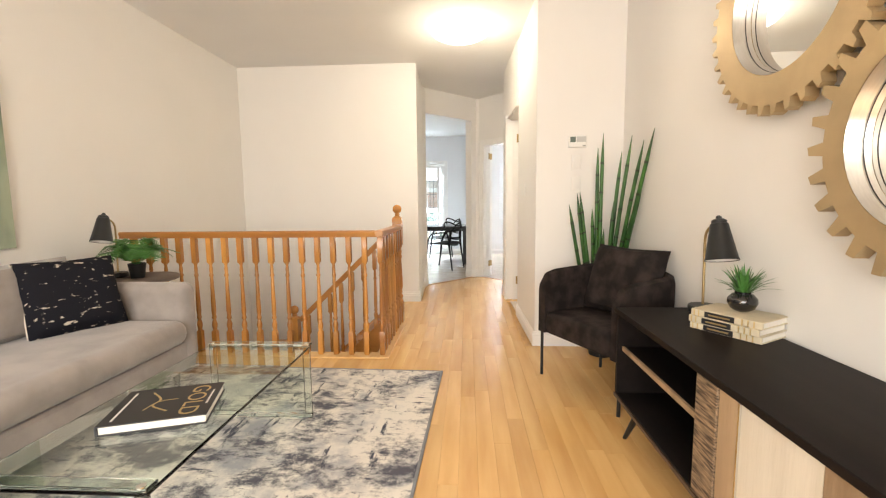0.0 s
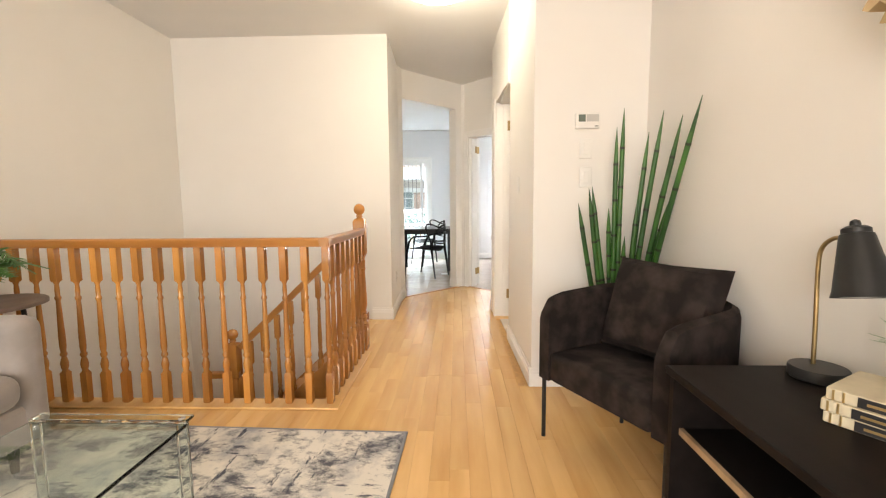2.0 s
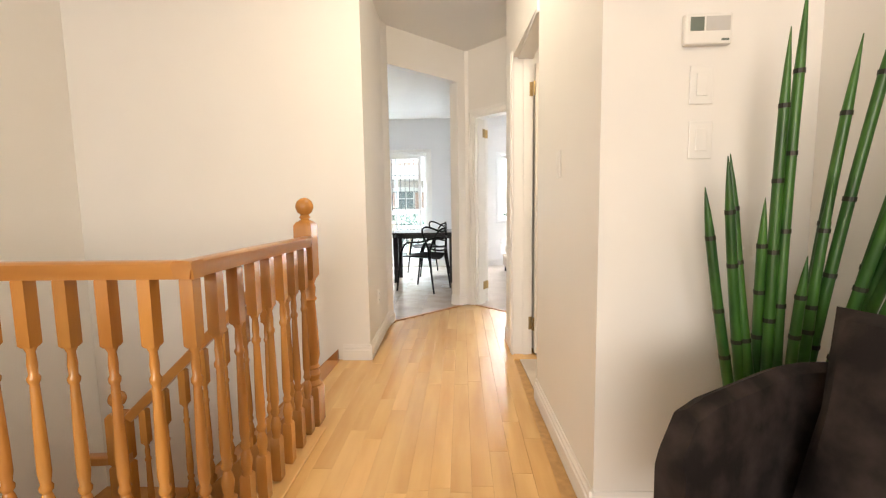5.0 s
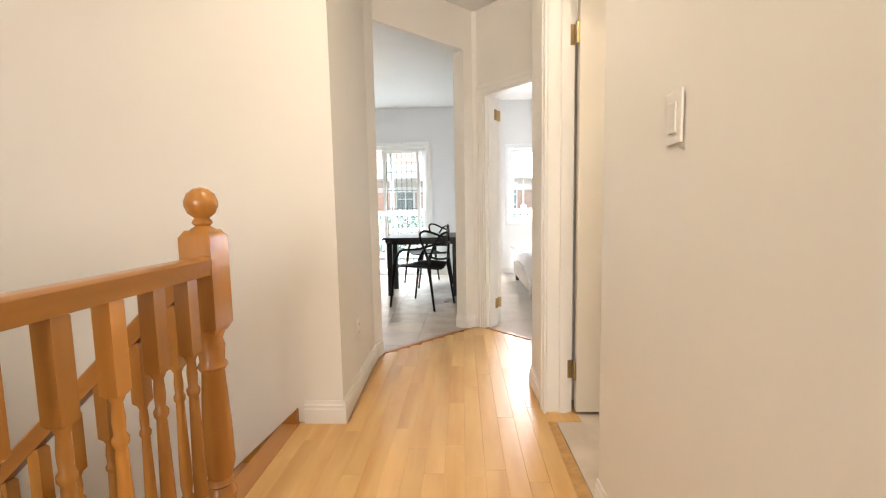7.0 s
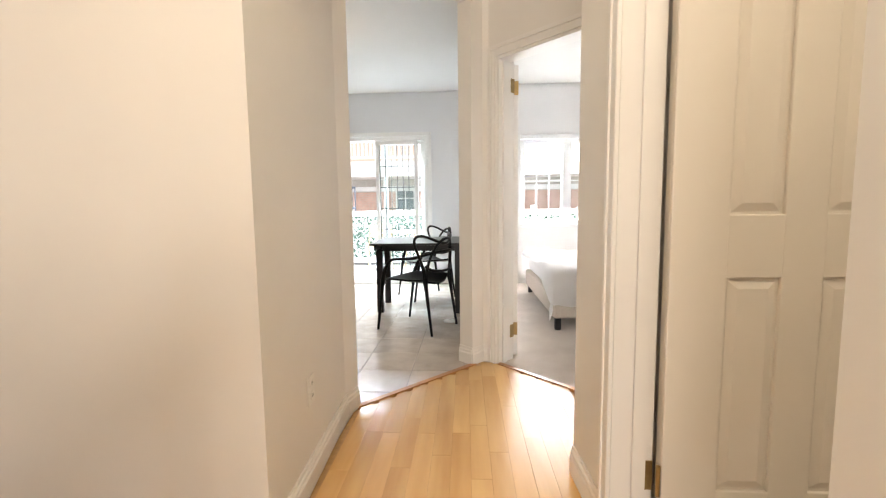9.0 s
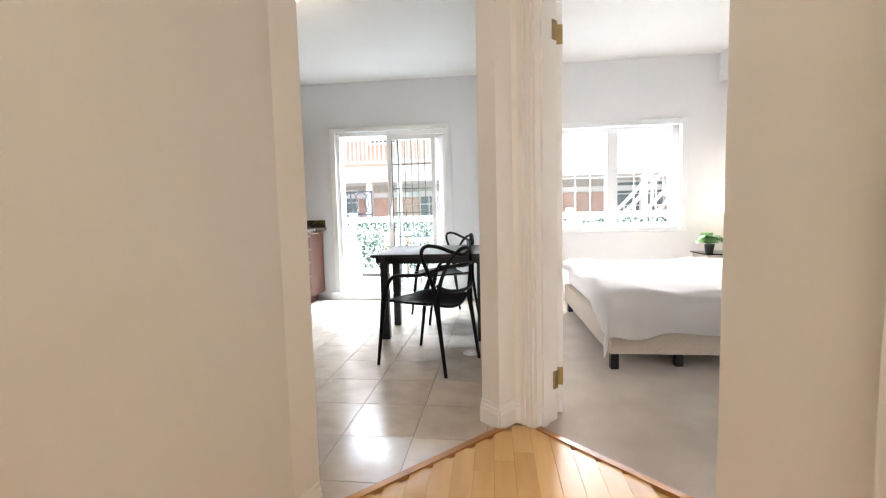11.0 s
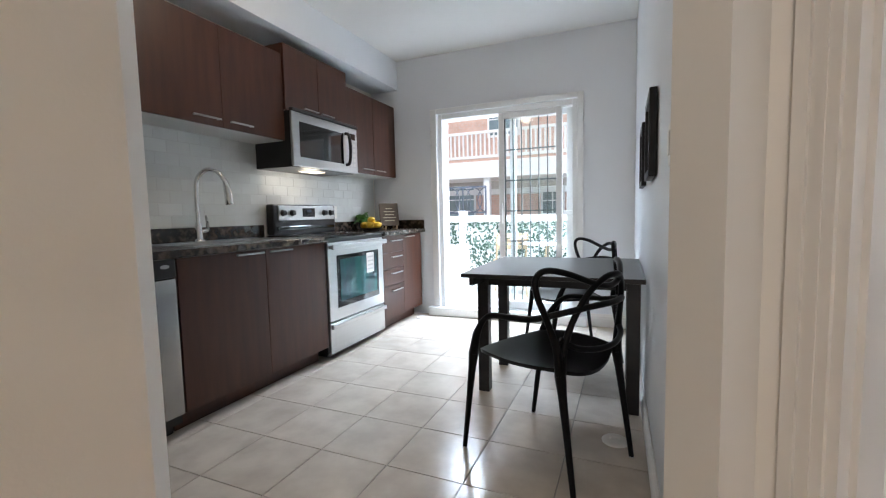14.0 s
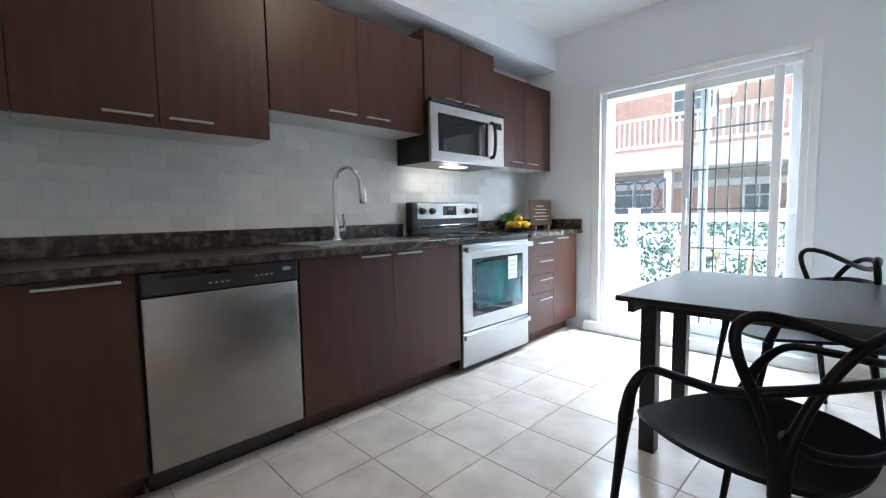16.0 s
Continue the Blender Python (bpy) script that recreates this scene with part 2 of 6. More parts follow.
prism(bm, [(0.225, 6.85), (0.36, 6.85), (0.36, BACK), (0.19, BACK)], 0, CEIL)
structure("wall_kitchen_east", bm, M_KWALL, "cool white painted kitchen wall", "wall")
bm = bmesh.new()
prism(bm, [(0.435, 6.655), (1.043, 6.047), (1.128, 6.132), (0.52, 6.74)], 2.03, CEIL)
prism(bm, [(1.043, 6.047), (1.10, 5.99), (1.22, 5.86), (1.31, 5.95), (1.128, 6.132)], 0, CEIL)
structure("wall_bedroom_door", bm, M_WALL, "warm white painted wall round the bedroom door", "wall")
bm = bmesh.new()
prism(bm, [(1.22, 5.86), (3.32, 5.86), (3.32, 5.95), (1.31, 5.95)], 0, CEIL)
prism(bm, [(3.2, 5.95), (3.32, 5.95), (3.32, BACK), (3.2, BACK)], 0, CEIL)
structure("wall_bedroom", bm, M_BEDWALL, "white painted bedroom walls", "wall")
bm = bmesh.new()
prism(bm, [(0.825, 3.48), (2.3, 3.48), (2.3, 3.6), (0.825, 3.6)], 0, CEIL)
prism(bm, [(2.3, 3.48), (2.42, 3.48), (2.42, 5.86), (2.3, 5.86)], 0, CEIL)
prism(bm, [(0.80, 5.22), (2.3, 5.22), (2.3, 5.34), (0.80, 5.34)], 0, CEIL)
structure("wall_bathroom", bm, M_WALL, "warm painted bathroom walls", "wall")
bm = bmesh.new()
# window openings of the outer wall: patio door and bedroom window
KX0, KX1, KZ1 = -1.663, -0.288, 2.062
BX0, BX1, BZ0, BZ1 = 0.99, 2.37, 0.833, 1.985
WT = BACK + 0.2
for x0, x1, z0, z1 in ((LEFT - 0.12, KX0, 0, CEIL), (KX0, KX1, KZ1, CEIL), (KX0, KX1, 0, 0.06), (KX1, 0.30, 0, CEIL)):
    box(bm, x0, BACK, z0, x1, WT, z1)
structure("wall_north", bm, M_KWALL, "cool white painted outer wall with the patio door", "wall")
bm = bmesh.new()
for x0, x1, z0, z1 in ((0.30, BX0, 0, CEIL), (BX0, BX1, 0, BZ0), (BX0, BX1, BZ1, CEIL), (BX1, 3.32, 0, CEIL)):
    box(bm, x0, BACK, z0, x1, WT, z1)
structure("wall_north_bedroom", bm, M_BEDWALL, "white painted outer bedroom wall with the window", "wall")
# unseen wall; its window is assumed, a hole for the living room lamp
bm = bmesh.new()
for x0, x1, z0, z1 in ((LEFT - 0.12, -1.9, 0, CEIL), (-1.9, 0.7, 0, 0.7), (-1.9, 0.7, 2.3, CEIL), (0.7, RIGHT + 0.12, 0, CEIL)):
    box(bm, x0, SOUTH - 0.15, z0, x1, SOUTH, z1)
structure("wall_south", bm, M_WALL, "unseen warm white painted wall with an assumed wide window", "wall")
bm = bmesh.new()
box(bm, LEFT - 0.12, SOUTH - 0.15, CEIL, 3.32, WT, CEIL + 0.15)
structure("ceiling", bm, M_CEIL, "flat white painted ceiling", "ceiling")
bm = bmesh.new()
prism(bm, [(LEFT, 5.15), (-0.498, 5.15), (-0.463, 6.075), (0.20, 6.705), (0.225, 6.85), (0.225, BACK), (LEFT, BACK)], KCEIL, CEIL + 0.05)
structure("ceiling_kitchen", bm, M_CEIL, "flat white painted kitchen ceiling", "ceiling")
bm = bmesh.new()
box(bm, LEFT, 5.16, 2.36, -2.105, BACK, KCEIL + 0.02)
structure("bulkhead", bm, M_KWALL, "white drywall bulkhead above the wall cabinets", "bulkhead")
bm = bmesh.new()
box(bm, 2.75, 5.96, 2.40, 3.2, BACK, CEIL + 0.02)
structure("bulkhead_bedroom", bm, M_BEDWALL, "white drywall bulkhead in the bedroom", "bulkhead")

# floors: subfloor slabs under the finishes
bm = bmesh.new()
box(bm, LEFT, SOUTH, -0.25, RIGHT, 3.07, -0.012)
box(bm, 0.7, 3.07, -0.25, RIGHT, 3.40, -0.012)
box(bm, -0.47, 3.07, -0.25, 0.735, 4.1, -0.012)
box(bm, -0.66, 4.1, -0.25, 0.725, 4.965, -0.012)
prism(bm, [(-0.40, 4.965), (0.9, 4.965), (0.98, 6.1), (0.43, 6.66), (0.345, 6.72), (0.27, 6.645), (-0.375, 6.0)], -0.25, -0.012)
structure("floor", bm, M_GAP, "honey oak strip floor of the living room and hall", "floor")
bm = bmesh.new()
prism(bm, [(LEFT, 5.15), (-0.498, 5.15), (-0.498, 6.04), (-0.378, 5.99), (0.27, 6.645), (0.24, 6.8), (0.24, BACK), (LEFT, BACK)], -0.25, -0.004)
structure("floor_kitchen", bm, M_GROUT, "beige ceramic tile kitchen floor", "floor")
bm = bmesh.new()
prism(bm, [(0.435, 6.655), (1.043, 6.047), (1.2, 5.95), (3.2, 5.95), (3.2, BACK), (0.36, BACK), (0.36, 6.8)], -0.25, 0.0)
structure("floor_bedroom", bm, M_CARPET, "beige bedroom carpet", "floor")
bm = bmesh.new()
prism(bm, [(0.72, 4.36), (0.825, 4.36), (0.825, 3.6), (2.3, 3.6), (2.3, 5.22), (0.80, 5.22), (0.80, 5.10), (0.70, 5.10)], -0.25, -0.002)
structure("floor_bathroom", bm, M_TILE, "pale tile bathroom floor", "floor")
bm = bmesh.new()
box(bm, LEFT, 3.07, -2.8, -0.47, 4.965, -2.7)
box(bm, -0.47, 3.07, -2.8, -0.37, 4.965, -0.25)
box(bm, LEFT, 2.97, -2.8, -0.37, 3.07, -0.25)
structure("stairwell_floor", bm, M_WALL, "white painted lower stairwell", "stairwell")

# ---- trim ----
def baseboard(p0, p1, name="baseboard", h=0.115):
    """Stepped white baseboard along a wall, its face to the right of the way from p0 to p1."""
    a, b = Vector((*p0, 0)), Vector((*p1, 0))
    d = (b - a).normalized()
    n = Vector((d.y, -d.x, 0))
    prof = [(0.001, 0.0), (0.016, 0.0), (0.016, h * 0.62), (0.012, h * 0.68), (0.012, h * 0.80), (0.007, h * 0.86), (0.006, h), (0.001, h)]
    bm = bmesh.new()
    A = [bm.verts.new(a + n * o - d * 0.0 + Vector((0, 0, z))) for o, z in prof]
    B = [bm.verts.new(b + n * o + Vector((0, 0, z))) for o, z in prof]
    k = len(prof)
    for i in range(k):
        j = (i + 1) % k
        bm.faces.new((A[i], A[j], B[j], B[i]))
    bm.faces.new(A[::-1])
    bm.faces.new(B)
    return structure(name, bm, M_TRIM, "white stepped wooden baseboard along the wall", "baseboard")


for p0, p1 in (((0.720, 3.40), (RIGHT, 3.40)), ((0.712, 4.36), (0.736, 3.384)), ((RIGHT, 3.40), (RIGHT, SOUTH)),
               ((0.655, 5.45), (0.672, 5.125)), ((-0.565, 4.965), (-0.351, 4.965)), ((-0.367, 4.949), (-0.398, 5.885)), ((-0.398, 5.885), (-0.364, 5.997)), ((0.185, 6.715), (0.272, 6.632)), ((0.263, 6.628), (0.345, 6.71)), ((0.345, 6.71), (0.38, 6.705)),
               ((LEFT, SOUTH), (LEFT, 3.05)), ((0.19, BACK), (0.225, 6.85)), ((-0.20, BACK), (0.19, BACK)),
               ((0.36, 7.0), (0.36, BACK)), ((0.36, BACK), (3.2, BACK)), ((3.2, BACK), (3.2, 6.01))):
    baseboard(p0, p1)

# bedroom door: lining, casing and the open leaf
S = Vector((0.70711, -0.70711))
N = Vector((-0.70711, -0.70711))
O = Vector((0.435, 6.655))


def slab(bm, s0, s1, n0, n1, z0, z1):
    """A block in the bedroom door wall's own axes: along the wall, out to the hall, up."""
    q = [O + S * s + N * n for s, n in ((s0, n0), (s1, n0), (s1, n1), (s0, n1))]
    a = sum(q[i].x * q[(i + 1) % 4].y - q[(i + 1) % 4].x * q[i].y for i in range(4))
    prism(bm, [tuple(v) for v in (q if a > 0 else q[::-1])], z0, z1)


door = thing("door_1", "white painted bedroom door standing open with brass hinges", "door", kind="structure")
bm = bmesh.new()
for s0, s1, z0, z1 in ((-0.066, 0.0, 0, 2.098), (0.86, 0.926, 0, 2.098), (0.0, 0.86, 2.03, 2.098)):
    slab(bm, s0, s1, 0.001, 0.012, z0, z1)
for s0, s1, z0, z1 in ((-0.066, -0.042, 0, 2.098), (0.902, 0.926, 0, 2.098), (-0.042, 0.902, 2.074, 2.098)):
    slab(bm, s0, s1, 0.012, 0.021, z0, z1)
for s0, s1, z0, z1 in ((-0.03, -0.018, 0, 2.062), (0.878, 0.89, 0, 2.062)):
    slab(bm, s0, s1, 0.012, 0.016, z0, z1)
part("casing", bm, M_TRIM, door)
bm = bmesh.new()
slab(bm, 0.0, 0.018, -0.155, 0.001, 0, 2.03)
slab(bm, 0.842, 0.86, -0.12, 0.001, 0, 2.03)
slab(bm, 0.018, 0.842, -0.12, 0.001, 2.012, 2.03)
slab(bm, 0.018, 0.03, -0.075, -0.035, 0, 2.012)
part("jamb", bm, M_TRIM, door)
bm = bmesh.new()
box(bm, 0.556, 6.797, 0.012, 0.592, 7.61, 2.02, 0.003, 1)
part("leaf", bm, M_TRIM, door)
for z in (0.16, 1.823):
    bm = bmesh.new()
    slab(bm, 0.0185, 0.021, -0.157, -0.12, z, z + 0.09)
    box(bm, 0.556, 6.7925, z, 0.592, 6.7965, z + 0.09)
    tube(bm, [(0.557, 6.789, z), (0.557, 6.789, z + 0.09)], 0.006, 8)
    part("hinge", bm, M_BRASS, door, "worn brass hinge")
bm = bmesh.new()
slab(bm, 0.018, 0.842, -0.02, 0.012, -0.012, 0.007)
structure("threshold_bedroom", bm, M_OAKX, "thin oak threshold strip at the bedroom door", "threshold")
bm = bmesh.new()
prism(bm, [(-0.375, 5.998), (-0.352, 5.975), (0.293, 6.622), (0.27, 6.645)], -0.012, 0.008)
structure("threshold_kitchen", bm, M_OAKX, "oak threshold strip between hall and kitchen", "threshold")

# bathroom door, swung open into the bathroom, six panels
door = thing("door_2", "cream painted six-panel bathroom door standing open", "door", kind="structure")
bm = bmesh.new()
box(bm, 0.815, 5.062, 0.015, 1.53, 5.09, 2.05)
for x0, x1 in ((0.815, 0.978), (1.128, 1.245), (1.395, 1.53)):
    box(bm, x0, 5.050, 0.015, x1, 5.064, 2.05, 0.004, 2)
for z0, z1 in ((0.015, 0.205), (0.857, 1.04), (1.69, 1.77), (1.96, 2.05)):
    for x0, x1 in ((0.978, 1.128), (1.245, 1.395)):
        box(bm, x0 - 0.004, 5.0503, z0, x1 + 0.004, 5.064, z1, 0.004, 2)
part("leaf", bm, M_DOOR, door)
for x0, x1 in ((0.978, 1.128), (1.245, 1.395)):
    for z0, z1 in ((0.205, 0.857), (1.04, 1.69), (1.77, 1.96)):
        bm = bmesh.new()
        o, i = 0.008, 0.032
        pts = [[(x0 + o, 5.0618, z0 + o), (x1 - o, 5.0618, z0 + o), (x1 - o, 5.0618, z1 - o), (x0 + o, 5.0618, z1 - o)],
               [(x0 + i, 5.0525, z0 + i), (x1 - i, 5.0525, z0 + i), (x1 - i, 5.0525, z1 - i), (x0 + i, 5.0525, z1 - i)]]
        A, B = [[bm.verts.new(p) for p in q] for q in pts]
        for k in range(4):
            bm.faces.new((A[k], A[(k + 1) % 4], B[(k + 1) % 4], B[k]))
        bm.faces.new(B)
        part("panel", bm, M_DOOR, door)
bm = bmesh.new()
box(bm, 0.668, 5.082, 0, 0.80, 5.0995, 2.105)
box(bm, 0.70, 4.3605, 2.09, 0.80, 5.082, 2.108)
box(bm, 0.735, 5.070, 0, 0.775, 5.0815, 2.09)
part("jamb", bm, M_TRIM, door)
bm = bmesh.new()
box(bm, 0.652, 5.06, 0, 0.667, 5.12, 2.14, 0.003, 1)
box(bm, 0.646, 5.10, 0, 0.659, 5.125, 2.14, 0.003, 1)
part("casing", bm, M_TRIM, door)
for z in (0.185, 1.84):
    bm = bmesh.new()
    box(bm, 0.776, 5.079, z, 0.80, 5.0815, z + 0.095)
    tube(bm, [(0.806, 5.052, z), (0.806, 5.052, z + 0.095)], 0.007, 8)
    part("hinge", bm, M_BRASS, door, "worn brass hinge")

# patio door
M_VINYL = material("white_vinyl", (0.83, 0.84, 0.84), 0.3, vary=0.03, scale=5)
M_GRILLE = material("dark_green_grey_grille", (0.10, 0.13, 0.13), 0.5, vary=0.2, scale=20)
door = thing("patio_door", "white vinyl sliding patio door with a barred sliding panel", "patio door", kind="structure")
bm = bmesh.new()
for x0, x1, z0, z1 in ((KX0 - 0.07, KX0, 0.09, KZ1 + 0.05), (KX1, KX1 + 0.052, 0.09, KZ1 + 0.05), (KX0, KX1, KZ1, KZ1 + 0.05)):
    box(bm, x0, BACK - 0.018, z0, x1, BACK - 0.001, z1, 0.003, 1)
part("casing", bm, M_VINYL, door)
bm = bmesh.new()
for x0, x1, z0, z1 in ((KX0, KX0 + 0.045, 0.06, KZ1), (KX1 - 0.045, KX1, 0.06, KZ1), (KX0 + 0.045, KX1 - 0.045, KZ1 - 0.05, KZ1), (KX0 + 0.045, KX1 - 0.045, 0.06, 0.10)):
    box(bm, x0 + 0.0005, BACK + 0.02, z0, x1 - 0.0005, WT - 0.01, z1, 0.003, 1)
part("frame", bm, M_VINYL, door)
bm = bmesh.new()
box(bm, KX0 - 0.11, BACK - 0.075, 0.0, KX1 + 0.09, BACK - 0.001, 0.088, 0.006, 2)
part("sill", bm, M_VINYL, door, "white painted raised door sill")
PX0, PX1 = -1.03, KX1 - 0.05
for nm, x0, x1, y in (("sliding_panel", PX0, PX1 - 0.09, BACK + 0.06), ("fixed_panel", PX0 + 0.1, PX1, BACK + 0.115)):
    bm = bmesh.new()
    for a, b, z0, z1 in ((x0, x0 + 0.055, 0.10, KZ1 - 0.05), (x1 - 0.055, x1, 0.10, KZ1 - 0.05), (x0 + 0.055, x1 - 0.055, KZ1 - 0.105, KZ1 - 0.05), (x0 + 0.055, x1 - 0.055, 0.10, 0.18)):
        box(bm, a, y - 0.018, z0, b, y + 0.018, z1, 0.003, 1)
    if nm == "fixed_panel":
        box(bm, x1 - 0.09, y - 0.022, 1.02, x1, y + 0.018, 1.06, 0.002, 1)
    sash = part(nm, bm, M_VINYL, door)
    bm = bmesh.new()
    box(bm, x0 + 0.05, y - 0.004, 0.17, x1 - 0.05, y + 0.004, KZ1 - 0.1)
    g = part("pane", bm, M_GLASS, sash, "clear door glass")
    g.visible_shadow = False
    if nm == "sliding_panel":
        xs = [x0 + 0.055 + (x1 - x0 - 0.11) * k / 6 for k in range(1, 6)]
        for x in xs:
            boxpart("grille_bar", (x - 0.005, y + 0.012, 0.18, x + 0.005, y + 0.02, KZ1 - 0.105), M_GRILLE, sash)
        for k in range(1, 6):
            z = 0.18 + (KZ1 - 0.285) * k / 6
            boxpart("grille_bar", (x0 + 0.055, y + 0.0125, z - 0.006, x1 - 0.055, y + 0.0205, z + 0.006), M_GRILLE, sash)
        boxpart("handle", (x0 + 0.015, y - 0.045, 0.95, x0 + 0.04, y - 0.019, 1.15), M_VINYL, sash, bevel=0.004)
        boxpart("gasket", (x0 + 0.056, y - 0.010, 0.181, x0 + 0.068, y + 0.010, KZ1 - 0.106), M_GRILLE, sash)

# bedroom window
win = thing("window_1", "white bedroom window with two casements and thin grilles", "window", kind="structure")
bm = bmesh.new()
for x0, x1, z0, z1 in ((BX0 - 0.06, BX0, BZ0 - 0.05, BZ1 + 0.06), (BX1, BX1 + 0.06, BZ0 - 0.05, BZ1 + 0.06), (BX0, BX1, BZ1, BZ1 + 0.06), (BX0, BX1, BZ0 - 0.05, BZ0)):
    box(bm, x0, BACK - 0.016, z0, x1, BACK - 0.001, z1, 0.003, 1)
part("casing", bm, M_VINYL, win)
bm = bmesh.new()
MX = 1.64
for x0, x1, z0, z1 in ((BX0, BX0 + 0.07, BZ0, BZ1), (BX1 - 0.07, BX1, BZ0, BZ1), (BX0 + 0.07, BX1 - 0.07, BZ1 - 0.06, BZ1), (BX0 + 0.07, BX1 - 0.07, BZ0, BZ0 + 0.05), (MX - 0.06, MX + 0.06, BZ0 + 0.05, BZ1 - 0.06)):
    box(bm, x0 + 0.0005, BACK + 0.07, z0, x1 - 0.0005, WT - 0.02, z1, 0.004, 1)
part("window_frame", bm, M_VINYL, win)
for x0, x1 in ((BX0 + 0.07, MX - 0.06), (MX + 0.06, BX1 - 0.07)):
    bm = bmesh.new()
    box(bm, x0, BACK + 0.12, BZ0 + 0.05, x1, BACK + 0.127, BZ1 - 0.06)
    g = part("pane", bm, M_GLASS, win, "clear window glass")
    g.visible_shadow = False
    for k in (1, 2):
        boxpart("grille_bar", (x0 + (x1 - x0) * k / 3 - 0.006, BACK + 0.13, BZ0 + 0.05, x0 + (x1 - x0) * k / 3 + 0.006, BACK + 0.136, BZ1 - 0.06), M_VINYL, win)
    boxpart("grille_bar", (x0, BACK + 0.1305, 1.42, x1, BACK + 0.1365, 1.432), M_VINYL, win)

# ---- stairs and railing ----
TURNED_PROFILE = [(0.018, 0.175), (0.021, 0.185), (0.017, 0.195), (0.022, 0.215), (0.024, 0.235), (0.017, 0.262), (0.013, 0.272), (0.020, 0.282), (0.021, 0.292), (0.015, 0.302),
              (0.020, 0.335), (0.0195, 0.40), (0.0135, 0.60), (0.0125, 0.605), (0.018, 0.615), (0.019, 0.625), (0.013, 0.635), (0.015, 0.665), (0.012, 0.70), (0.018, 0.712), (0.020, 0.72)]


def square_block(bm, h, z0, z1, chamfer):
    """A square post piece whose ends draw in."""
    rings = []
    for r, z in ((h - chamfer, z0), (h, z0 + chamfer * 1.6), (h, z1 - chamfer * 1.6), (h - chamfer, z1)):
        rings.append([bm.verts.new((sx * r, sy * r, z)) for sx, sy in ((-1, -1), (1, -1), (1, 1), (-1, 1))])
    for a, b in zip(rings, rings[1:]):
        for k in range(4):
            bm.faces.new((a[k], a[(k + 1) % 4], b[(k + 1) % 4], b[k]))
    bm.faces.new(rings[0][::-1])
    bm.faces.new(rings[-1])


def baluster_mesh(length):
    bm = bmesh.new()
    k = length / 0.915
    square_block(bm, 0.0185, 0.0, 0.185 * k, 0.005)
    square_block(bm, 0.0185, 0.715 * k, length, 0.005)
    lathe(bm, [(r * 0.84, z * k) for r, z in TURNED_PROFILE], 14)
    return finish(bm, "baluster", M_OAK, True)


def post(name, mesh, parent, place):
    ob = new(name, mesh)
    ob.parent = parent
    ob.location = place
    return ob


def rail_mesh(bm, a, b, w=0.056, h=0.048):
    """A moulded handrail from a to b."""
    a, b = Vector(a), Vector(b)
    d = (b - a).normalized()
    side = d.cross(Vector((0, 0, 1))).normalized()
    up = side.cross(d)
    prof = [(-0.38, -1), (0.38, -1), (0.42, -0.6), (0.5, -0.42), (0.5, -0.12), (0.4, 0), (0.2, 0.03), (-0.2, 0.03), (-0.4, 0), (-0.5, -0.12), (-0.5, -0.42), (-0.42, -0.6)]
    A, B = [[bm.verts.new(p + side * (u * w) + up * (v * h)) for u, v in prof] for p in (a, b)]
    k = len(prof)
    for i in range(k):
        bm.faces.new((A[i], A[(i + 1) % k], B[(i + 1) % k], B[i]))
    bm.faces.new(A[::-1])
    bm.faces.new(B)


def newel_mesh(name, top, bottom):
    """A newel with a ball on top; z of the ball's top and of the foot."""
    bm = bmesh.new()
    h = 0.0435
    lathe(bm, [(0.002, top), (0.018, top - 0.004), (0.034, top - 0.017), (0.042, top - 0.037), (0.042, top - 0.05), (0.034, top - 0.07), (0.018, top - 0.083), (0.024, top - 0.09), (0.026, top - 0.097), (0.018, top - 0.104), (0.030, top - 0.112), (0.04, top - 0.122)][::-1], 20)
    square_block(bm, h, top - 0.40, top - 0.115, 0.012)
    if bottom > -0.1:
        lathe(bm, [(0.040, 0.20), (0.046, 0.215), (0.034, 0.235), (0.042, 0.265), (0.03, 0.29), (0.040, 0.30), (0.032, 0.315), (0.042, 0.36), (0.040, 0.45), (0.030, 0.63), (0.04, 0.645), (0.032, 0.66), (0.036, 0.70), (0.030, 0.72), (0.042, top - 0.39)], 20)
        square_block(bm, h, bottom, 0.205, 0.008)
    else:
        square_block(bm, h, bottom, top - 0.40, 0.006)
    return finish(bm, name, M_OAK, True)


railing = thing("stair_railing", "varnished oak railing with turned balusters round the stairwell", "railing")
RY, RX = 3.12, -0.444
bm = bmesh.new()
rail_mesh(bm, (LEFT, RY, 0.955), (RX + 0.029, RY, 0.955))
part("handrail", bm, M_OAKX, railing, smooth=True)
bm = bmesh.new()
rail_mesh(bm, (RX, RY - 0.0285, 0.956), (RX, 4.01, 0.956))
part("handrail", bm, M_OAKY, railing, smooth=True)
bm = bmesh.new()
box(bm, LEFT, RY - 0.065, 0.001, RX + 0.06, RY + 0.055, 0.014, 0.005, 2)
box(bm, RX - 0.05, RY + 0.055, 0.001, RX + 0.0595, 4.0, 0.0135, 0.005, 2)
part("base_strip", bm, M_OAKF, railing, "honey oak base strip")
bal = baluster_mesh(0.899)
for k in range(17):
    post("baluster", bal, railing, (RX + 0.003 - 0.1183 * k, RY, 0.013))
for k in range(1, 8):
    post("baluster", bal, railing, (RX, RY + 0.1165 * k, 0.013))
post("newel_post", newel_mesh("newel_post", 1.142, 0.0), railing, (-0.463, 4.055, 0))

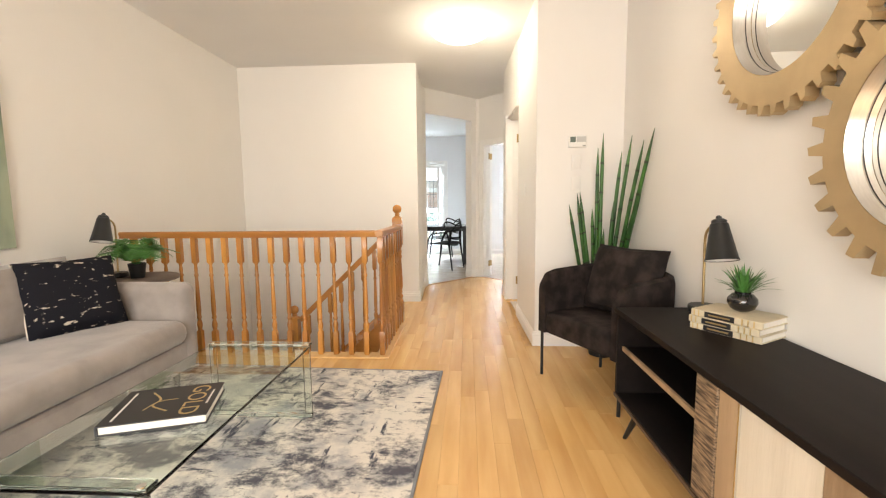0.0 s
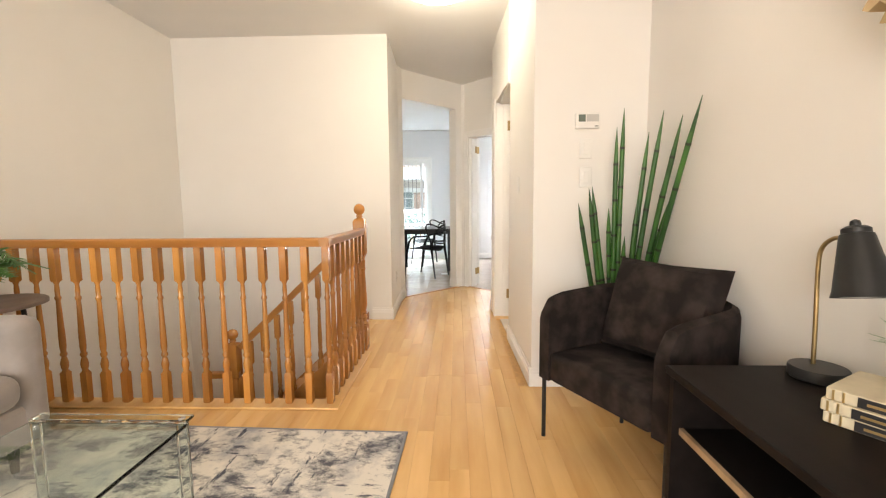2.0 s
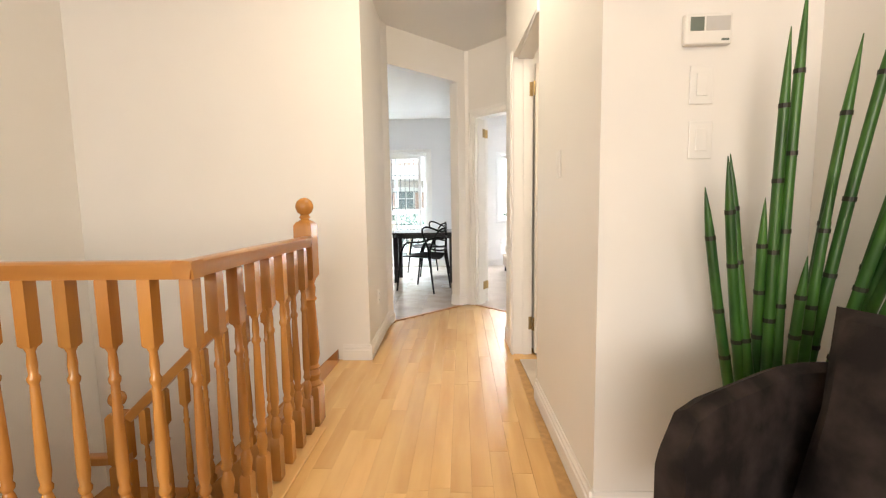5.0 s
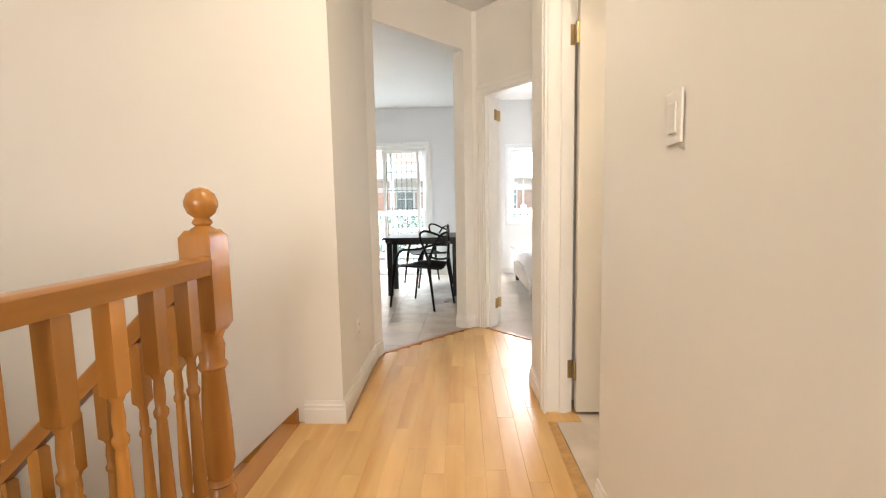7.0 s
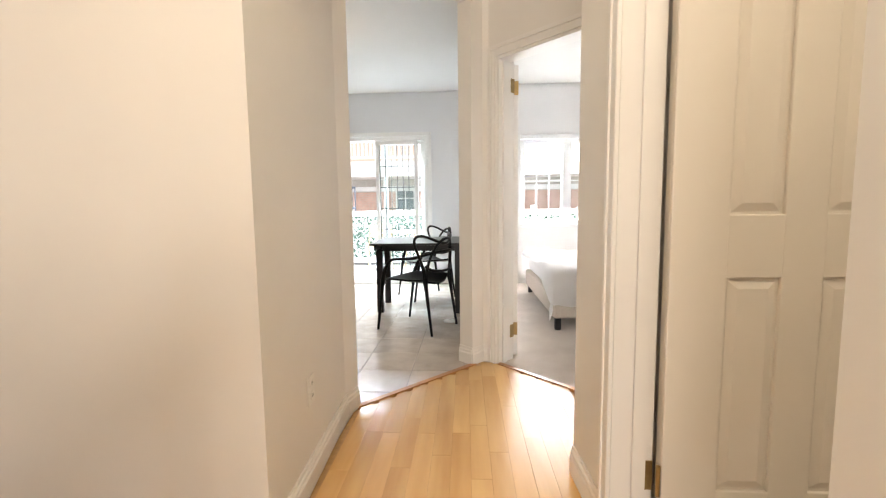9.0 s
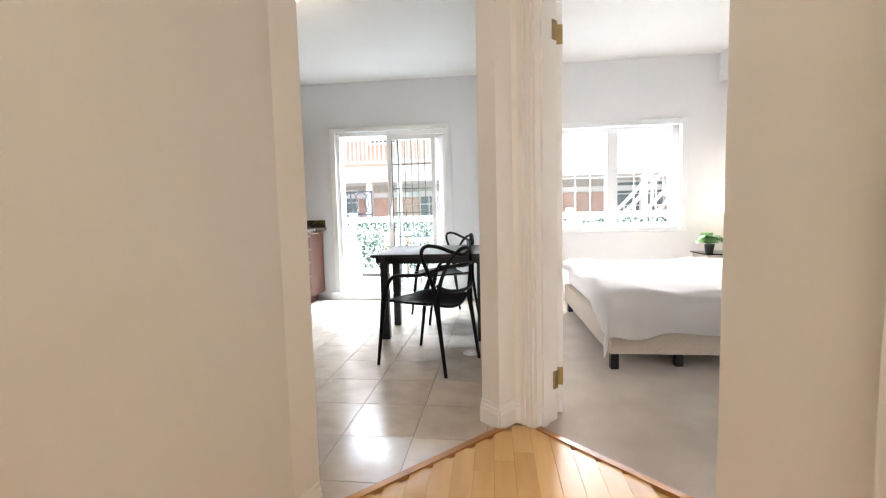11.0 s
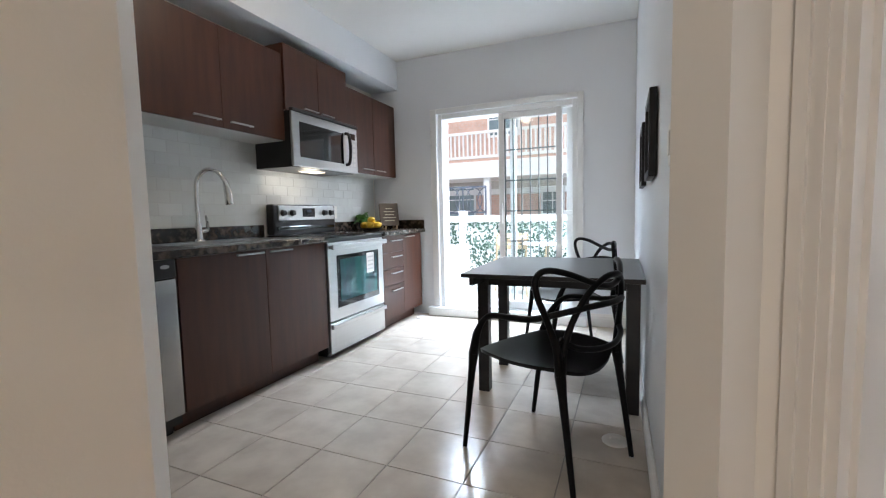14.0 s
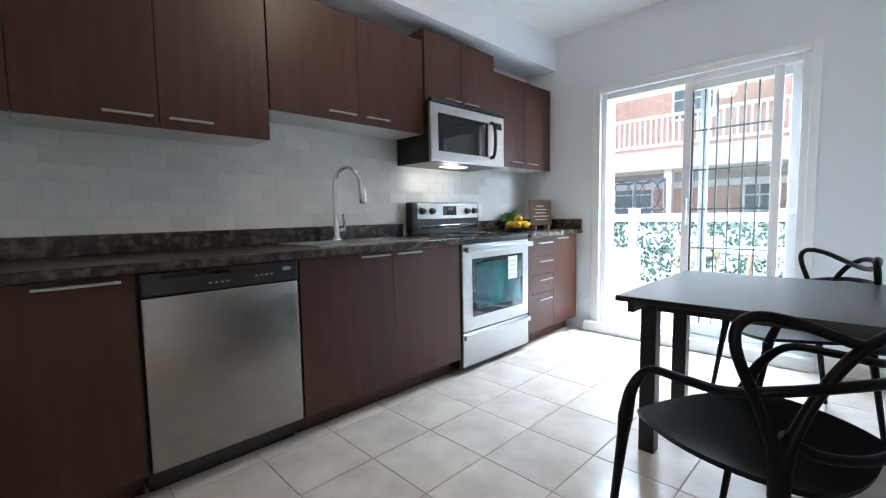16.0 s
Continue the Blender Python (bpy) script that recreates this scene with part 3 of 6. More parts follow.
stairs = thing("staircase", "oak staircase descending beside the white wall", "staircase", kind="structure")
RISE, RUN, SX = 0.2, 0.215, -0.66
for k in range(5):
    z = -RISE * (k + 1)
    x1 = SX - RUN * k
    bm = bmesh.new()
    box(bm, x1 - RUN - 0.025, 4.115, z - 0.03, x1 - 0.02, 4.933, z, 0.006, 2)
    part("tread", bm, M_OAKY, stairs)
    bm = bmesh.new()
    box(bm, x1 - 0.018, 4.115, z, x1, 4.933, z + RISE - 0.031 + (0.02 if k == 0 else 0))
    part("riser", bm, M_OAKY, stairs)
bm = bmesh.new()
box(bm, SX - 0.025, 4.10, -0.011, SX + 0.07, 4.963, 0.004, 0.004, 2)
part("nosing", bm, M_OAKY, stairs)
for y0, y1, up in ((4.06, 4.10, 0.05), (4.935, 4.963, 0.08)):
    bm = bmesh.new()
    e = RISE / RUN
    xa, xb = SX + 0.06, SX - RUN * 5 + 0.1
    za, zb = up, up - (xa - xb) * e
    vs = [[bm.verts.new((x, y, z)) for x, z in ((xa, za), (xa, za - 0.30), (xb, zb - 0.36), (xb, zb))] for y in (y0, y1)]
    for i in range(4):
        bm.faces.new((vs[0][i], vs[0][(i + 1) % 4], vs[1][(i + 1) % 4], vs[1][i]))
    bm.faces.new(vs[0][::-1])
    bm.faces.new(vs[1])
    part("stringer", bm, M_OAKX, stairs)
bm = bmesh.new()
box(bm, LEFT, 3.08, -1.1, -1.66, 4.963, -1.0)
part("landing", bm, M_OAKY, stairs)
sr = thing("stair_handrail", "oak handrail sloping down to a lower newel", "railing")
bm = bmesh.new()
rail_mesh(bm, (-0.49, 4.08, 0.965), (-1.47, 4.08, 0.03))
part("handrail", bm, M_OAKX, sr, smooth=True)
post("newel_post", newel_mesh("newel_post", 0.157, -1.0), sr, (-1.515, 4.08, 0))
bm = bmesh.new()
rail_mesh(bm, (-1.47, 4.08, -0.19), (-1.70, 4.06, -0.19))
part("lower_handrail", bm, M_OAKX, sr, smooth=True)
bal2 = baluster_mesh(0.86)
for k in range(8):
    x = -0.585 - 0.113 * k
    post("baluster", bal2, sr, (x, 4.08, 0.965 + (x + 0.49) * 0.954 - 0.055 - 0.865))

# ---- hall things ----
M_DOME = glowing("lit_frosted_glass", (1.0, 0.87, 0.66), 7.5)


def ceiling_light(place, label):
    light = thing("ceiling_light", label, "ceiling light", None, "flush ceiling lights")
    bm = bmesh.new()
    lathe(bm, [(0.015, -0.115), (0.10, -0.108), (0.19, -0.09), (0.25, -0.06), (0.278, -0.03), (0.28, -0.015), (0.27, -0.012)], 40, place)
    dome = part("shade", bm, M_DOME, light, "glowing frosted glass shade", smooth=True)
    dome.visible_shadow = False
    bm = bmesh.new()
    lathe(bm, [(0.002, -0.15), (0.012, -0.145), (0.016, -0.132), (0.010, -0.122), (0.022, -0.117), (0.020, -0.1135)], 16, place)
    part("finial", bm, M_PLASTIC, light, smooth=True)
    bm = bmesh.new()
    lathe(bm, [(0.262, -0.02), (0.262, -0.001)], 40, place)
    part("pan", bm, M_PLASTIC, light)
    return light


ceiling_light((0.15, 4.03, CEIL), "round frosted glass flush ceiling light in the hall, lit")
ceiling_light((-1.25, 7.5, KCEIL), "round frosted glass flush ceiling light in the kitchen, lit")

M_LCD = material("grey_green_display", (0.16, 0.19, 0.16), 0.2, vary=0.1, scale=20)
M_GREYP = material("light_grey_plastic", (0.52, 0.51, 0.49), 0.4, vary=0.05, scale=20)
th = thing("thermostat", "white wall thermostat with a small dark display", "thermostat")
WY = 3.40
boxpart("body", (0.972, WY - 0.026, 1.562, 1.110, WY - 0.001, 1.652), M_PLASTIC, th, bevel=0.006)
boxpart("display", (0.986, WY - 0.0275, 1.600, 1.026, WY - 0.0262, 1.640), M_LCD, th, "dark display")
boxpart("cover", (1.032, WY - 0.0275, 1.600, 1.102, WY - 0.0262, 1.641), M_GREYP, th)
boxpart("mark", (1.078, WY - 0.0275, 1.571, 1.100, WY - 0.0262, 1.577), M_LCD, th)


def switch(m, label, group="wall switches"):
    ob = thing("light_switch", label, "light switch", m, group)
    boxpart("plate", (-0.036, -0.007, -0.058, 0.036, -0.001, 0.058), M_PLASTIC, ob, bevel=0.003)
    boxpart("rocker", (-0.017, -0.011, -0.034, 0.017, -0.0071, 0.034), M_PLASTIC, ob, bevel=0.002)
    return ob


switch(pose(1.037, WY, 1.449), "white rocker light switch under the thermostat")
switch(pose(1.040, WY, 1.283), "white rocker light switch under the thermostat")
switch(pose(0.7225, 3.905, 1.262, 0, 0, -91.4), "white rocker light switch on the hall wall")
switch(pose(0.222, 7.09, 1.23, 0, 0, -90), "white rocker light switch beside the kitchen opening")
out = thing("wall_outlet", "white double outlet low on the hall wall", "outlet", pose(-0.3805, 5.36, 0.375, 0, 0, 92))
boxpart("plate", (-0.036, -0.007, -0.058, 0.036, -0.001, 0.058), M_PLASTIC, out, bevel=0.003)
for z in (-0.024, 0.024):
    boxpart("socket", (-0.017, -0.010, z - 0.016, 0.017, -0.0071, z + 0.016), M_PLASTIC, out, bevel=0.003)
    for x in (-0.006, 0.006):
        boxpart("slot", (x - 0.0012, -0.0108, z - 0.004, x + 0.0012, -0.0101, z + 0.008), M_LCD, out)

# ---- living room ----
M_SOFA = material("taupe_velvet", (0.335, 0.295, 0.27), 0.9, colour2=(0.255, 0.225, 0.205), scale=7, bump=0.15, bump_scale=300, sheen=0.35)
M_DARKV = material("charcoal_brown_velvet", (0.014, 0.0105, 0.0098), 0.85, colour2=(0.052, 0.039, 0.034), scale=11, bump=0.15, bump_scale=250, sheen=0.0, spec=0.15, fac=(0.40, 0.80), detail=9.0)
M_BLACKM = material("black_metal", (0.02, 0.02, 0.02), 0.4, 0.3, vary=0.2, scale=20)
M_ESPRESSO = material("black_brown_wood_top", (0.009, 0.0072, 0.0066), 0.45, colour2=(0.015, 0.0115, 0.0105), scale=12, stretch=(1, 0.1, 1), spec=0.06)
M_CREAM = material("cream_fabric", (0.62, 0.56, 0.48), 0.9, vary=0.1, scale=40, bump=0.2, bump_scale=300)
M_CHROME = material("chrome", (0.75, 0.75, 0.74), 0.08, 1.0, vary=0.03, scale=8)
M_LEAF = material("green_leaf", (0.035, 0.125, 0.02), 0.45, colour2=(0.085, 0.22, 0.045), scale=30)
M_CANE = material("dark_green_cane", (0.012, 0.056, 0.009), 0.38, colour2=(0.05, 0.15, 0.02), scale=14, stretch=(1, 1, 0.3))
M_NODE = material("brown_cane_ring", (0.016, 0.016, 0.008), 0.6, vary=0.2, scale=30)
M_POT = material("glossy_black_glaze", (0.012, 0.011, 0.011), 0.1, vary=0.1, scale=10, coat=0.5)
M_GREENGLASS = glass("thick_table_glass", (0.86, 0.95, 0.91))
M_PAGES = material("book_pages", (0.78, 0.74, 0.66), 0.8, vary=0.12, scale=4, stretch=(1, 1, 90))
M_BLACKBOOK = material("black_book_cloth", (0.022, 0.020, 0.020), 0.5, vary=0.1, scale=20)
M_CREAMBOOK = material("cream_book_cloth", (0.62, 0.54, 0.38), 0.6, vary=0.15, scale=15)
M_GOLD = material("gold_foil", (0.62, 0.45, 0.20), 0.35, 0.8, vary=0.1, scale=20)
M_WHITEINK = material("white_ink", (0.75, 0.73, 0.70), 0.6, vary=0.05, scale=20)


def velvet_print():
    """Black cloth flecked with broken cream marks."""
    mat = material("black_flecked_velvet", (0.012, 0.012, 0.016), 0.8, colour2=(0.55, 0.48, 0.38), scale=24, stretch=(1.0, 2.2, 1), fac=(0.62, 0.68), sheen=0.0, spec=0.08, detail=8.0)
    return mat


def rug_material():
    mat = bpy.data.materials.new("distressed_rug_pile")
    mat.use_nodes = True
    nt = mat.node_tree
    bs = nt.nodes["Principled BSDF"]
    co = nt.nodes.new("ShaderNodeTexCoord")

    def noise_fac(scale, lo, hi, stretch=(1, 1, 1), detail=8, rough=0.65):
        mp = nt.nodes.new("ShaderNodeMapping")
        mp.inputs["Scale"].default_value = stretch
        nt.links.new(co.outputs["Object"], mp.inputs[0])
        n = nt.nodes.new("ShaderNodeTexNoise")
        n.inputs["Scale"].default_value, n.inputs["Detail"].default_value, n.inputs["Roughness"].default_value = scale, detail, rough
        nt.links.new(mp.outputs[0], n.inputs["Vector"])
        r = nt.nodes.new("ShaderNodeMapRange")
        r.inputs["From Min"].default_value, r.inputs["From Max"].default_value = lo, hi
        nt.links.new(n.outputs["Fac"], r.inputs["Value"])
        return r.outputs[0]

    def mix(fac, a, b):
        m = nt.nodes.new("ShaderNodeMix")
        m.data_type = "RGBA"
        nt.links.new(fac, m.inputs["Factor"])
        for key, v in (("A", a), ("B", b)):
            if isinstance(v, tuple):
                m.inputs[key].default_value = (*v, 1)
            else:
                nt.links.new(v, m.inputs[key])
        return m.outputs["Result"]

    c = mix(noise_fac(3.0, 0.46, 0.62), (0.74, 0.69, 0.61), (0.34, 0.34, 0.36))
    c = mix(noise_fac(2.0, 0.475, 0.56, (1, 1.5, 1), 14, 0.8), c, (0.085, 0.085, 0.105))
    c = mix(noise_fac(4.5, 0.57, 0.62, (2.6, 0.7, 1), 12, 0.75), c, (0.05, 0.055, 0.08))
    c = mix(noise_fac(5.0, 0.58, 0.63, (0.7, 2.8, 1), 12, 0.75), c, (0.07, 0.075, 0.10))
    c = mix(noise_fac(7.0, 0.55, 0.66, (1, 1, 1), 12, 0.8), c, (0.72, 0.68, 0.62))
    nt.links.new(c, bs.inputs["Base Color"])
    bs.inputs["Roughness"].default_value = 0.95
    n = nt.nodes.new("ShaderNodeTexNoise")
    n.inputs["Scale"].default_value = 500
    nt.links.new(co.outputs["Object"], n.inputs["Vector"])
    b = nt.nodes.new("ShaderNodeBump")
    b.inputs["Strength"].default_value, b.inputs["Distance"].default_value = 0.6, 0.003
    nt.links.new(n.outputs["Fac"], b.inputs["Height"])
    nt.links.new(b.outputs[0], bs.inputs["Normal"])
    return mat


rug = thing("area_rug", "distressed grey, cream and navy abstract area rug on the oak floor", "rug", pose(0.027, 2.825, 0, 0, 0, -2))
bm = bmesh.new()
box(bm, -2.2, -3.0, 0.001, 0, 0, 0.009, 0.003, 1)
part("rug_body", bm, rug_material(), rug)
bm = bmesh.new()
for d in ((-0.012, -3.0, 0.0012, 0.003, 0.002, 0.0102), (-2.2, -0.012, 0.0012, 0.003, 0.0025, 0.0101)):
    box(bm, *d, 0.002, 1)
part("binding", bm, material("grey_rug_binding", (0.25, 0.25, 0.26), 0.9, vary=0.2, scale=40), rug, "grey stitched edge")

# sofa along the left wall
sofa = thing("sofa", "taupe grey velvet sofa with rounded arms", "sofa")
SX0, SX1, SY0, SY1 = -2.39, -1.475, 0.15, 2.56
boxpart("base", (SX0 + 0.03, SY0 + 0.02, 0.14, SX1 - 0.03, SY1 - 0.02, 0.325), M_SOFA, sofa, bevel=0.025)
bm = bmesh.new()
box(bm, SX0, SY1 - 0.13, 0.17, SX1 - 0.01, SY1, 0.685, 0.06, 5)
part("arm", bm, M_SOFA, sofa, smooth=True)
bm = bmesh.new()
box(bm, SX0, SY0, 0.17, SX1 - 0.01, SY0 + 0.13, 0.685, 0.06, 5)
part("arm", bm, M_SOFA, sofa, smooth=True)
bm = bmesh.new()
box(bm, SX0 + 0.2, SY0 + 0.135, 0.33, SX1 + 0.02, SY1 - 0.135, 0.475, 0.065, 5)
for v in bm.verts:
    if v.co.z > 0.42:
        u = (v.co.y - (SY0 + SY1) / 2) / 1.1
        v.co.z += 0.015 * (1 - u * u)
part("seat_cushion", bm, M_SOFA, sofa, "soft taupe seat cushion", smooth=True)
bm = bmesh.new()
box(bm, SX0, SY0 + 0.131, 0.17, SX0 + 0.16, SY1 - 0.131, 0.72, 0.05, 4)
part("backrest", bm, M_SOFA, sofa, smooth=True)
for y0, y1 in ((SY0 + 0.14, 1.36), (1.37, SY1 - 0.14)):
    bm = bmesh.new()
    cushion(bm, y1 - y0, 0.40, 0.17, 0.35)
    part("back_cushion", bm, M_SOFA, sofa, smooth=True, m=pose(SX0 + 0.235, (y0 + y1) / 2, 0.66, 78, 0, 90))
for x in (SX0 + 0.08, SX1 - 0.12):
    for y in (SY0 + 0.1, SY1 - 0.1):
        bm = bmesh.new()
        lathe(bm, [(0.014, 0.001), (0.022, 0.145)], 12, (x, y, 0.0))
        part("leg", bm, M_BLACKM, sofa)
pil = thing("throw_pillow", "black velvet throw pillow with cream flecks on the sofa", "pillow", pose(-1.965, 2.21, 0.665, 68, 0, 62))
bm = bmesh.new()
cushion(bm, 0.44, 0.42, 0.15, 0.45)
part("front_cover", bm, velvet_print(), pil, smooth=True)
bm = bmesh.new()
cushion(bm, 0.442, 0.422, 0.12, 0.45)
part("back_cover", bm, M_CREAM, pil, "cream linen back", smooth=True, m=pose(0, 0, -0.022))

# side table with lamp and fern between sofa and railing
st = thing("side_table", "small round dark-edged side table beside the sofa", "side table", pose(-2.09, 2.83, 0) @ Matrix.Diagonal((1, 1, 1.03, 1)))
bm = bmesh.new()
lathe(bm, [(0.235, 0.615), (0.25, 0.620), (0.25, 0.636), (0.245, 0.640)], 36)
part("tabletop", bm, material("greyed_wood_top", (0.20, 0.15, 0.12), 0.45, vary=0.25, scale=10, stretch=(1, 0.15, 1)), st, smooth=True)
for k in range(3):
    a = 2 * math.pi * k / 3 + 0.5
    bm = bmesh.new()
    tube(bm, [(0.2 * math.cos(a), 0.2 * math.sin(a), 0.002), (0.15 * math.cos(a), 0.15 * math.sin(a), 0.616)], 0.011, 10)
    part("leg", bm, M_BLACKM, st)


def desk_lamp(m, label):
    lamp = thing("table_lamp", label, "lamp", m, "black and brass lamps")
    bm = bmesh.new()
    lathe(bm, [(0.066, 0.0), (0.070, 0.004), (0.070, 0.028), (0.067, 0.033), (0.02, 0.034)], 32)
    part("base", bm, M_BLACKM, lamp, smooth=True)
    bm = bmesh.new()
    tube(bm, spline([(0, 0.02, 0.03), (0, 0.024, 0.16), (0, 0.03, 0.31), (0, 0.022, 0.365), (0.0, -0.015, 0.395), (0.0, -0.07, 0.40)], 8), 0.0058, 10)
    part("stem", bm, M_BRASS, lamp, "slim brass stem", smooth=True)
    tilt = pose(0.0, -0.088, 0.392, -14, 0, 0)
    bm = bmesh.new()
    lathe(bm, [(0.066, -0.14), (0.061, -0.125), (0.036, 0.012), (0.034, 0.02), (0.030, 0.022), (0.030, 0.034), (0.022, 0.040), (0.002, 0.041)], 32, close=False)
    lathe(bm, [(0.0645, -0.1395), (0.059, -0.125), (0.034, 0.008), (0.002, 0.012)], 32, close=False)
    part("shade", bm, M_BLACKM, lamp, smooth=True, m=tilt)
    bm = bmesh.new()
    lathe(bm, [(0.0625, -0.1375), (0.057, -0.123), (0.033, 0.004), (0.002, 0.008)], 32, close=False)
    part("shade_lining", bm, M_WHITEINK, lamp, "white shade lining", smooth=True, m=tilt)
    bm = bmesh.new()
    lathe(bm, [(0.010, 0.036), (0.012, 0.045), (0.010, 0.054), (0.003, 0.058)], 14)
    part("knob", bm, M_BLACKM, lamp, smooth=True, m=tilt)
    return lamp


desk_lamp(pose(-2.245, 2.83, 0.660, 0, 0, 10), "black metal cone lamp with brass stem on the side table")


def blade(bm, a, b, c, w, n=5):
    """A curved leaf from a over b to c, pointed at both ends, slightly folded."""
    pts = spline([a, b, c], n)
    L, R, Mid = [], [], []
    for i, p in enumerate(pts):
        t = i / (len(pts) - 1)
        d = (pts[min(i + 1, len(pts) - 1)] - pts[max(i - 1, 0)]).normalized()
        s = d.cross(Vector((0, 0, 1)))
        s = s.normalized() if s.length > 1e-4 else Vector((1, 0, 0))
        ww = w * max(0.06, math.sin(math.pi * min(1, 0.12 + 0.88 * t)) ** 0.8)
        dn = Vector((0, 0, -0.25 * ww))
        L.append(bm.verts.new(p + s * ww + dn))
        R.append(bm.verts.new(p - s * ww + dn))
        Mid.append(bm.verts.new(p))
    for i in range(len(pts) - 1):
        bm.faces.new((L[i], Mid[i], Mid[i + 1], L[i + 1]))
        bm.faces.new((Mid[i], R[i], R[i + 1], Mid[i + 1]))


def fern(m, label, spread=0.2, height=0.15, pot_r=0.05, pot_h=0.085, seed=1, fronds=26):
    rnd = random.Random(seed)
    ob = thing("potted_fern", label, "plant", m, "potted ferns")
    bm = bmesh.new()
    lathe(bm, [(pot_r * 0.74, 0), (pot_r * 0.97, pot_h * 0.92), (pot_r, pot_h), (pot_r * 0.9, pot_h), (pot_r * 0.86, pot_h * 0.9), (0.004, pot_h * 0.88)], 24)
    part("pot", bm, M_BLACKM, ob, "matt black pot", smooth=True)
    bm = bmesh.new()
    for k in range(fronds):
        a = 2 * math.pi * k / fronds + rnd.uniform(-0.2, 0.2)
        r = spread * rnd.uniform(0.5, 1.0)
        h = height * rnd.uniform(0.4, 1.15) * (1.35 - r / spread * 0.6)
        tip = Vector((r * math.cos(a), r * math.sin(a), pot_h + h * rnd.uniform(0.15, 0.6)))
        mid = Vector((r * 0.5 * math.cos(a), r * 0.5 * math.sin(a), pot_h + h))
        axis = spline([(0.01 * math.cos(a), 0.01 * math.sin(a), pot_h * 0.9), mid, tip], 9)
        tube(bm, axis[::3] + [axis[-1]], 0.0011, 4)
        for i in range(3, len(axis) - 1):
            t = i / len(axis)
            d = (axis[i + 1] - axis[i - 1]).normalized()
            s = d.cross(Vector((0, 0, 1))).normalized()
            ln = spread * 0.24 * math.sin(math.pi * min(1, t * 0.95 + 0.08)) + 0.006
            for sg in (1, -1):
                q = axis[i]
                e = q + s * sg * ln + d * ln * 0.45 + Vector((0, 0, -0.15 * ln))
                w = d * 0.0045
                vs = [bm.verts.new(p) for p in (q - w, q + w, (q + e) / 2 + w * 1.1 + Vector((0, 0, 0.002)), e, (q + e) / 2 - w * 1.1)]
                bm.faces.new((vs[0], vs[1], vs[2], vs[4]))
                bm.faces.new((vs[4], vs[2], vs[3]))
    part("fronds", bm, M_LEAF, ob, "feathery green fronds")
    return ob


fern(pose(-2.065, 2.80, 0.660), "green fern in a small black pot on the side table", 0.29, 0.15, 0.055, 0.10, 3, 30)

# painting at the edge of the left wall
pt = thing("wall_painting", "green and grey abstract canvas on the wall", "painting")
boxpart("canvas", (LEFT + 0.002, 1.30, 0.915, LEFT + 0.032, 2.33, 1.95), material("green_grey_abstract_paint", (0.33, 0.38, 0.28), 0.8, colour2=(0.12, 0.17, 0.12), scale=4, stretch=(1, 1, 0.4), bump=0.2, bump_scale=40), pt, bevel=0.003)

# glass coffee table
ct = thing("coffee_table", "bent clear glass coffee table on the rug", "coffee table")
CX0, CX1, CY0, CY1, CZ = -1.18, -0.63, 1.005, 2.165, 0.405
bm = bmesh.new()
box(bm, CX0, CY0, CZ - 0.012, CX1, CY1, CZ, 0.003, 2)
part("glass_top", bm, M_GREENGLASS, ct)
for y0, y1 in ((CY0, CY0 + 0.013), (CY1 - 0.013, CY1)):
    for x0, x1 in ((CX0, CX0 + 0.04), (CX1 - 0.04, CX1)):
        boxpart("leg", (x0 + 0.001, y0, 0.035, x1 - 0.001, y1, CZ - 0.0125), M_GREENGLASS, ct, bevel=0.003)
    boxpart("base_rail", (CX0 + 0.001, y0 - 0.003, 0.010, CX1 - 0.001, y1 + 0.003, 0.0345), M_GREENGLASS, ct, bevel=0.004)
    boxpart("glass_end", (CX0 + 0.041, y0 + 0.003, 0.036, CX1 - 0.041, y1 - 0.003, CZ - 0.0126), M_GREENGLASS, ct)
    boxpart("top_rail", (CX0 + 0.001, y0 - 0.002, CZ + 0.0005, CX1 - 0.001, y1 + 0.03, CZ + 0.012), M_GREENGLASS, ct, bevel=0.003)
for x in (CX0 + 0.02, CX1 - 0.02):
    for y in (CY0 + 0.006, CY1 - 0.006):
        bm = bmesh.new()
        lathe(bm, [(0.012, CZ + 0.0125), (0.012, CZ + 0.016), (0.002, CZ + 0.017)], 14, (x, y, 0))
        part("bolt", bm, M_CHROME, ct, "chrome fixing")
for ob in ct.children:
    ob.visible_shadow = False


def lettering(name, words, size, m, mat, parent):
    cu = bpy.data.curves.new(name, "FONT")
    cu.body, cu.size, cu.extrude, cu.align_x = words, size, 0.0003, "CENTER"
    ob = new(name, cu)
    cu.materials.append(mat)
    ob.parent = parent
    ob.matrix_basis = m
    return ob


bk = thing("coffee_table_book", "large black art book with gold lettering on the glass table", "book", pose(-0.885, 1.435, CZ + 0.001, 0, 0, -71.5))
boxpart("page_block", (-0.132, -0.158, 0.005, 0.132, 0.155, 0.030), M_PAGES, bk)
for z0, z1 in ((0.0, 0.0045), (0.0305, 0.035)):
    boxpart("cover", (-0.138, -0.165, z0, 0.138, 0.160, z1), M_BLACKBOOK, bk, bevel=0.001)
boxpart("spine", (-0.138, -0.1652, 0.0046, 0.138, -0.1586, 0.0304), M_BLACKBOOK, bk)
lettering("title", "GOLD", 0.088, pose(0.0, 0.062, 0.0352), M_GOLD, bk)
for x0, y0, x1, y1, mt in ((-0.07, 0.135, 0.05, 0.142, M_WHITEINK), (-0.11, -0.135, 0.11, -0.128, M_WHITEINK)):
    boxpart("text_bar", (x0, y0, 0.0351, x1, y1, 0.0354), mt, bk)
bm = bmesh.new()
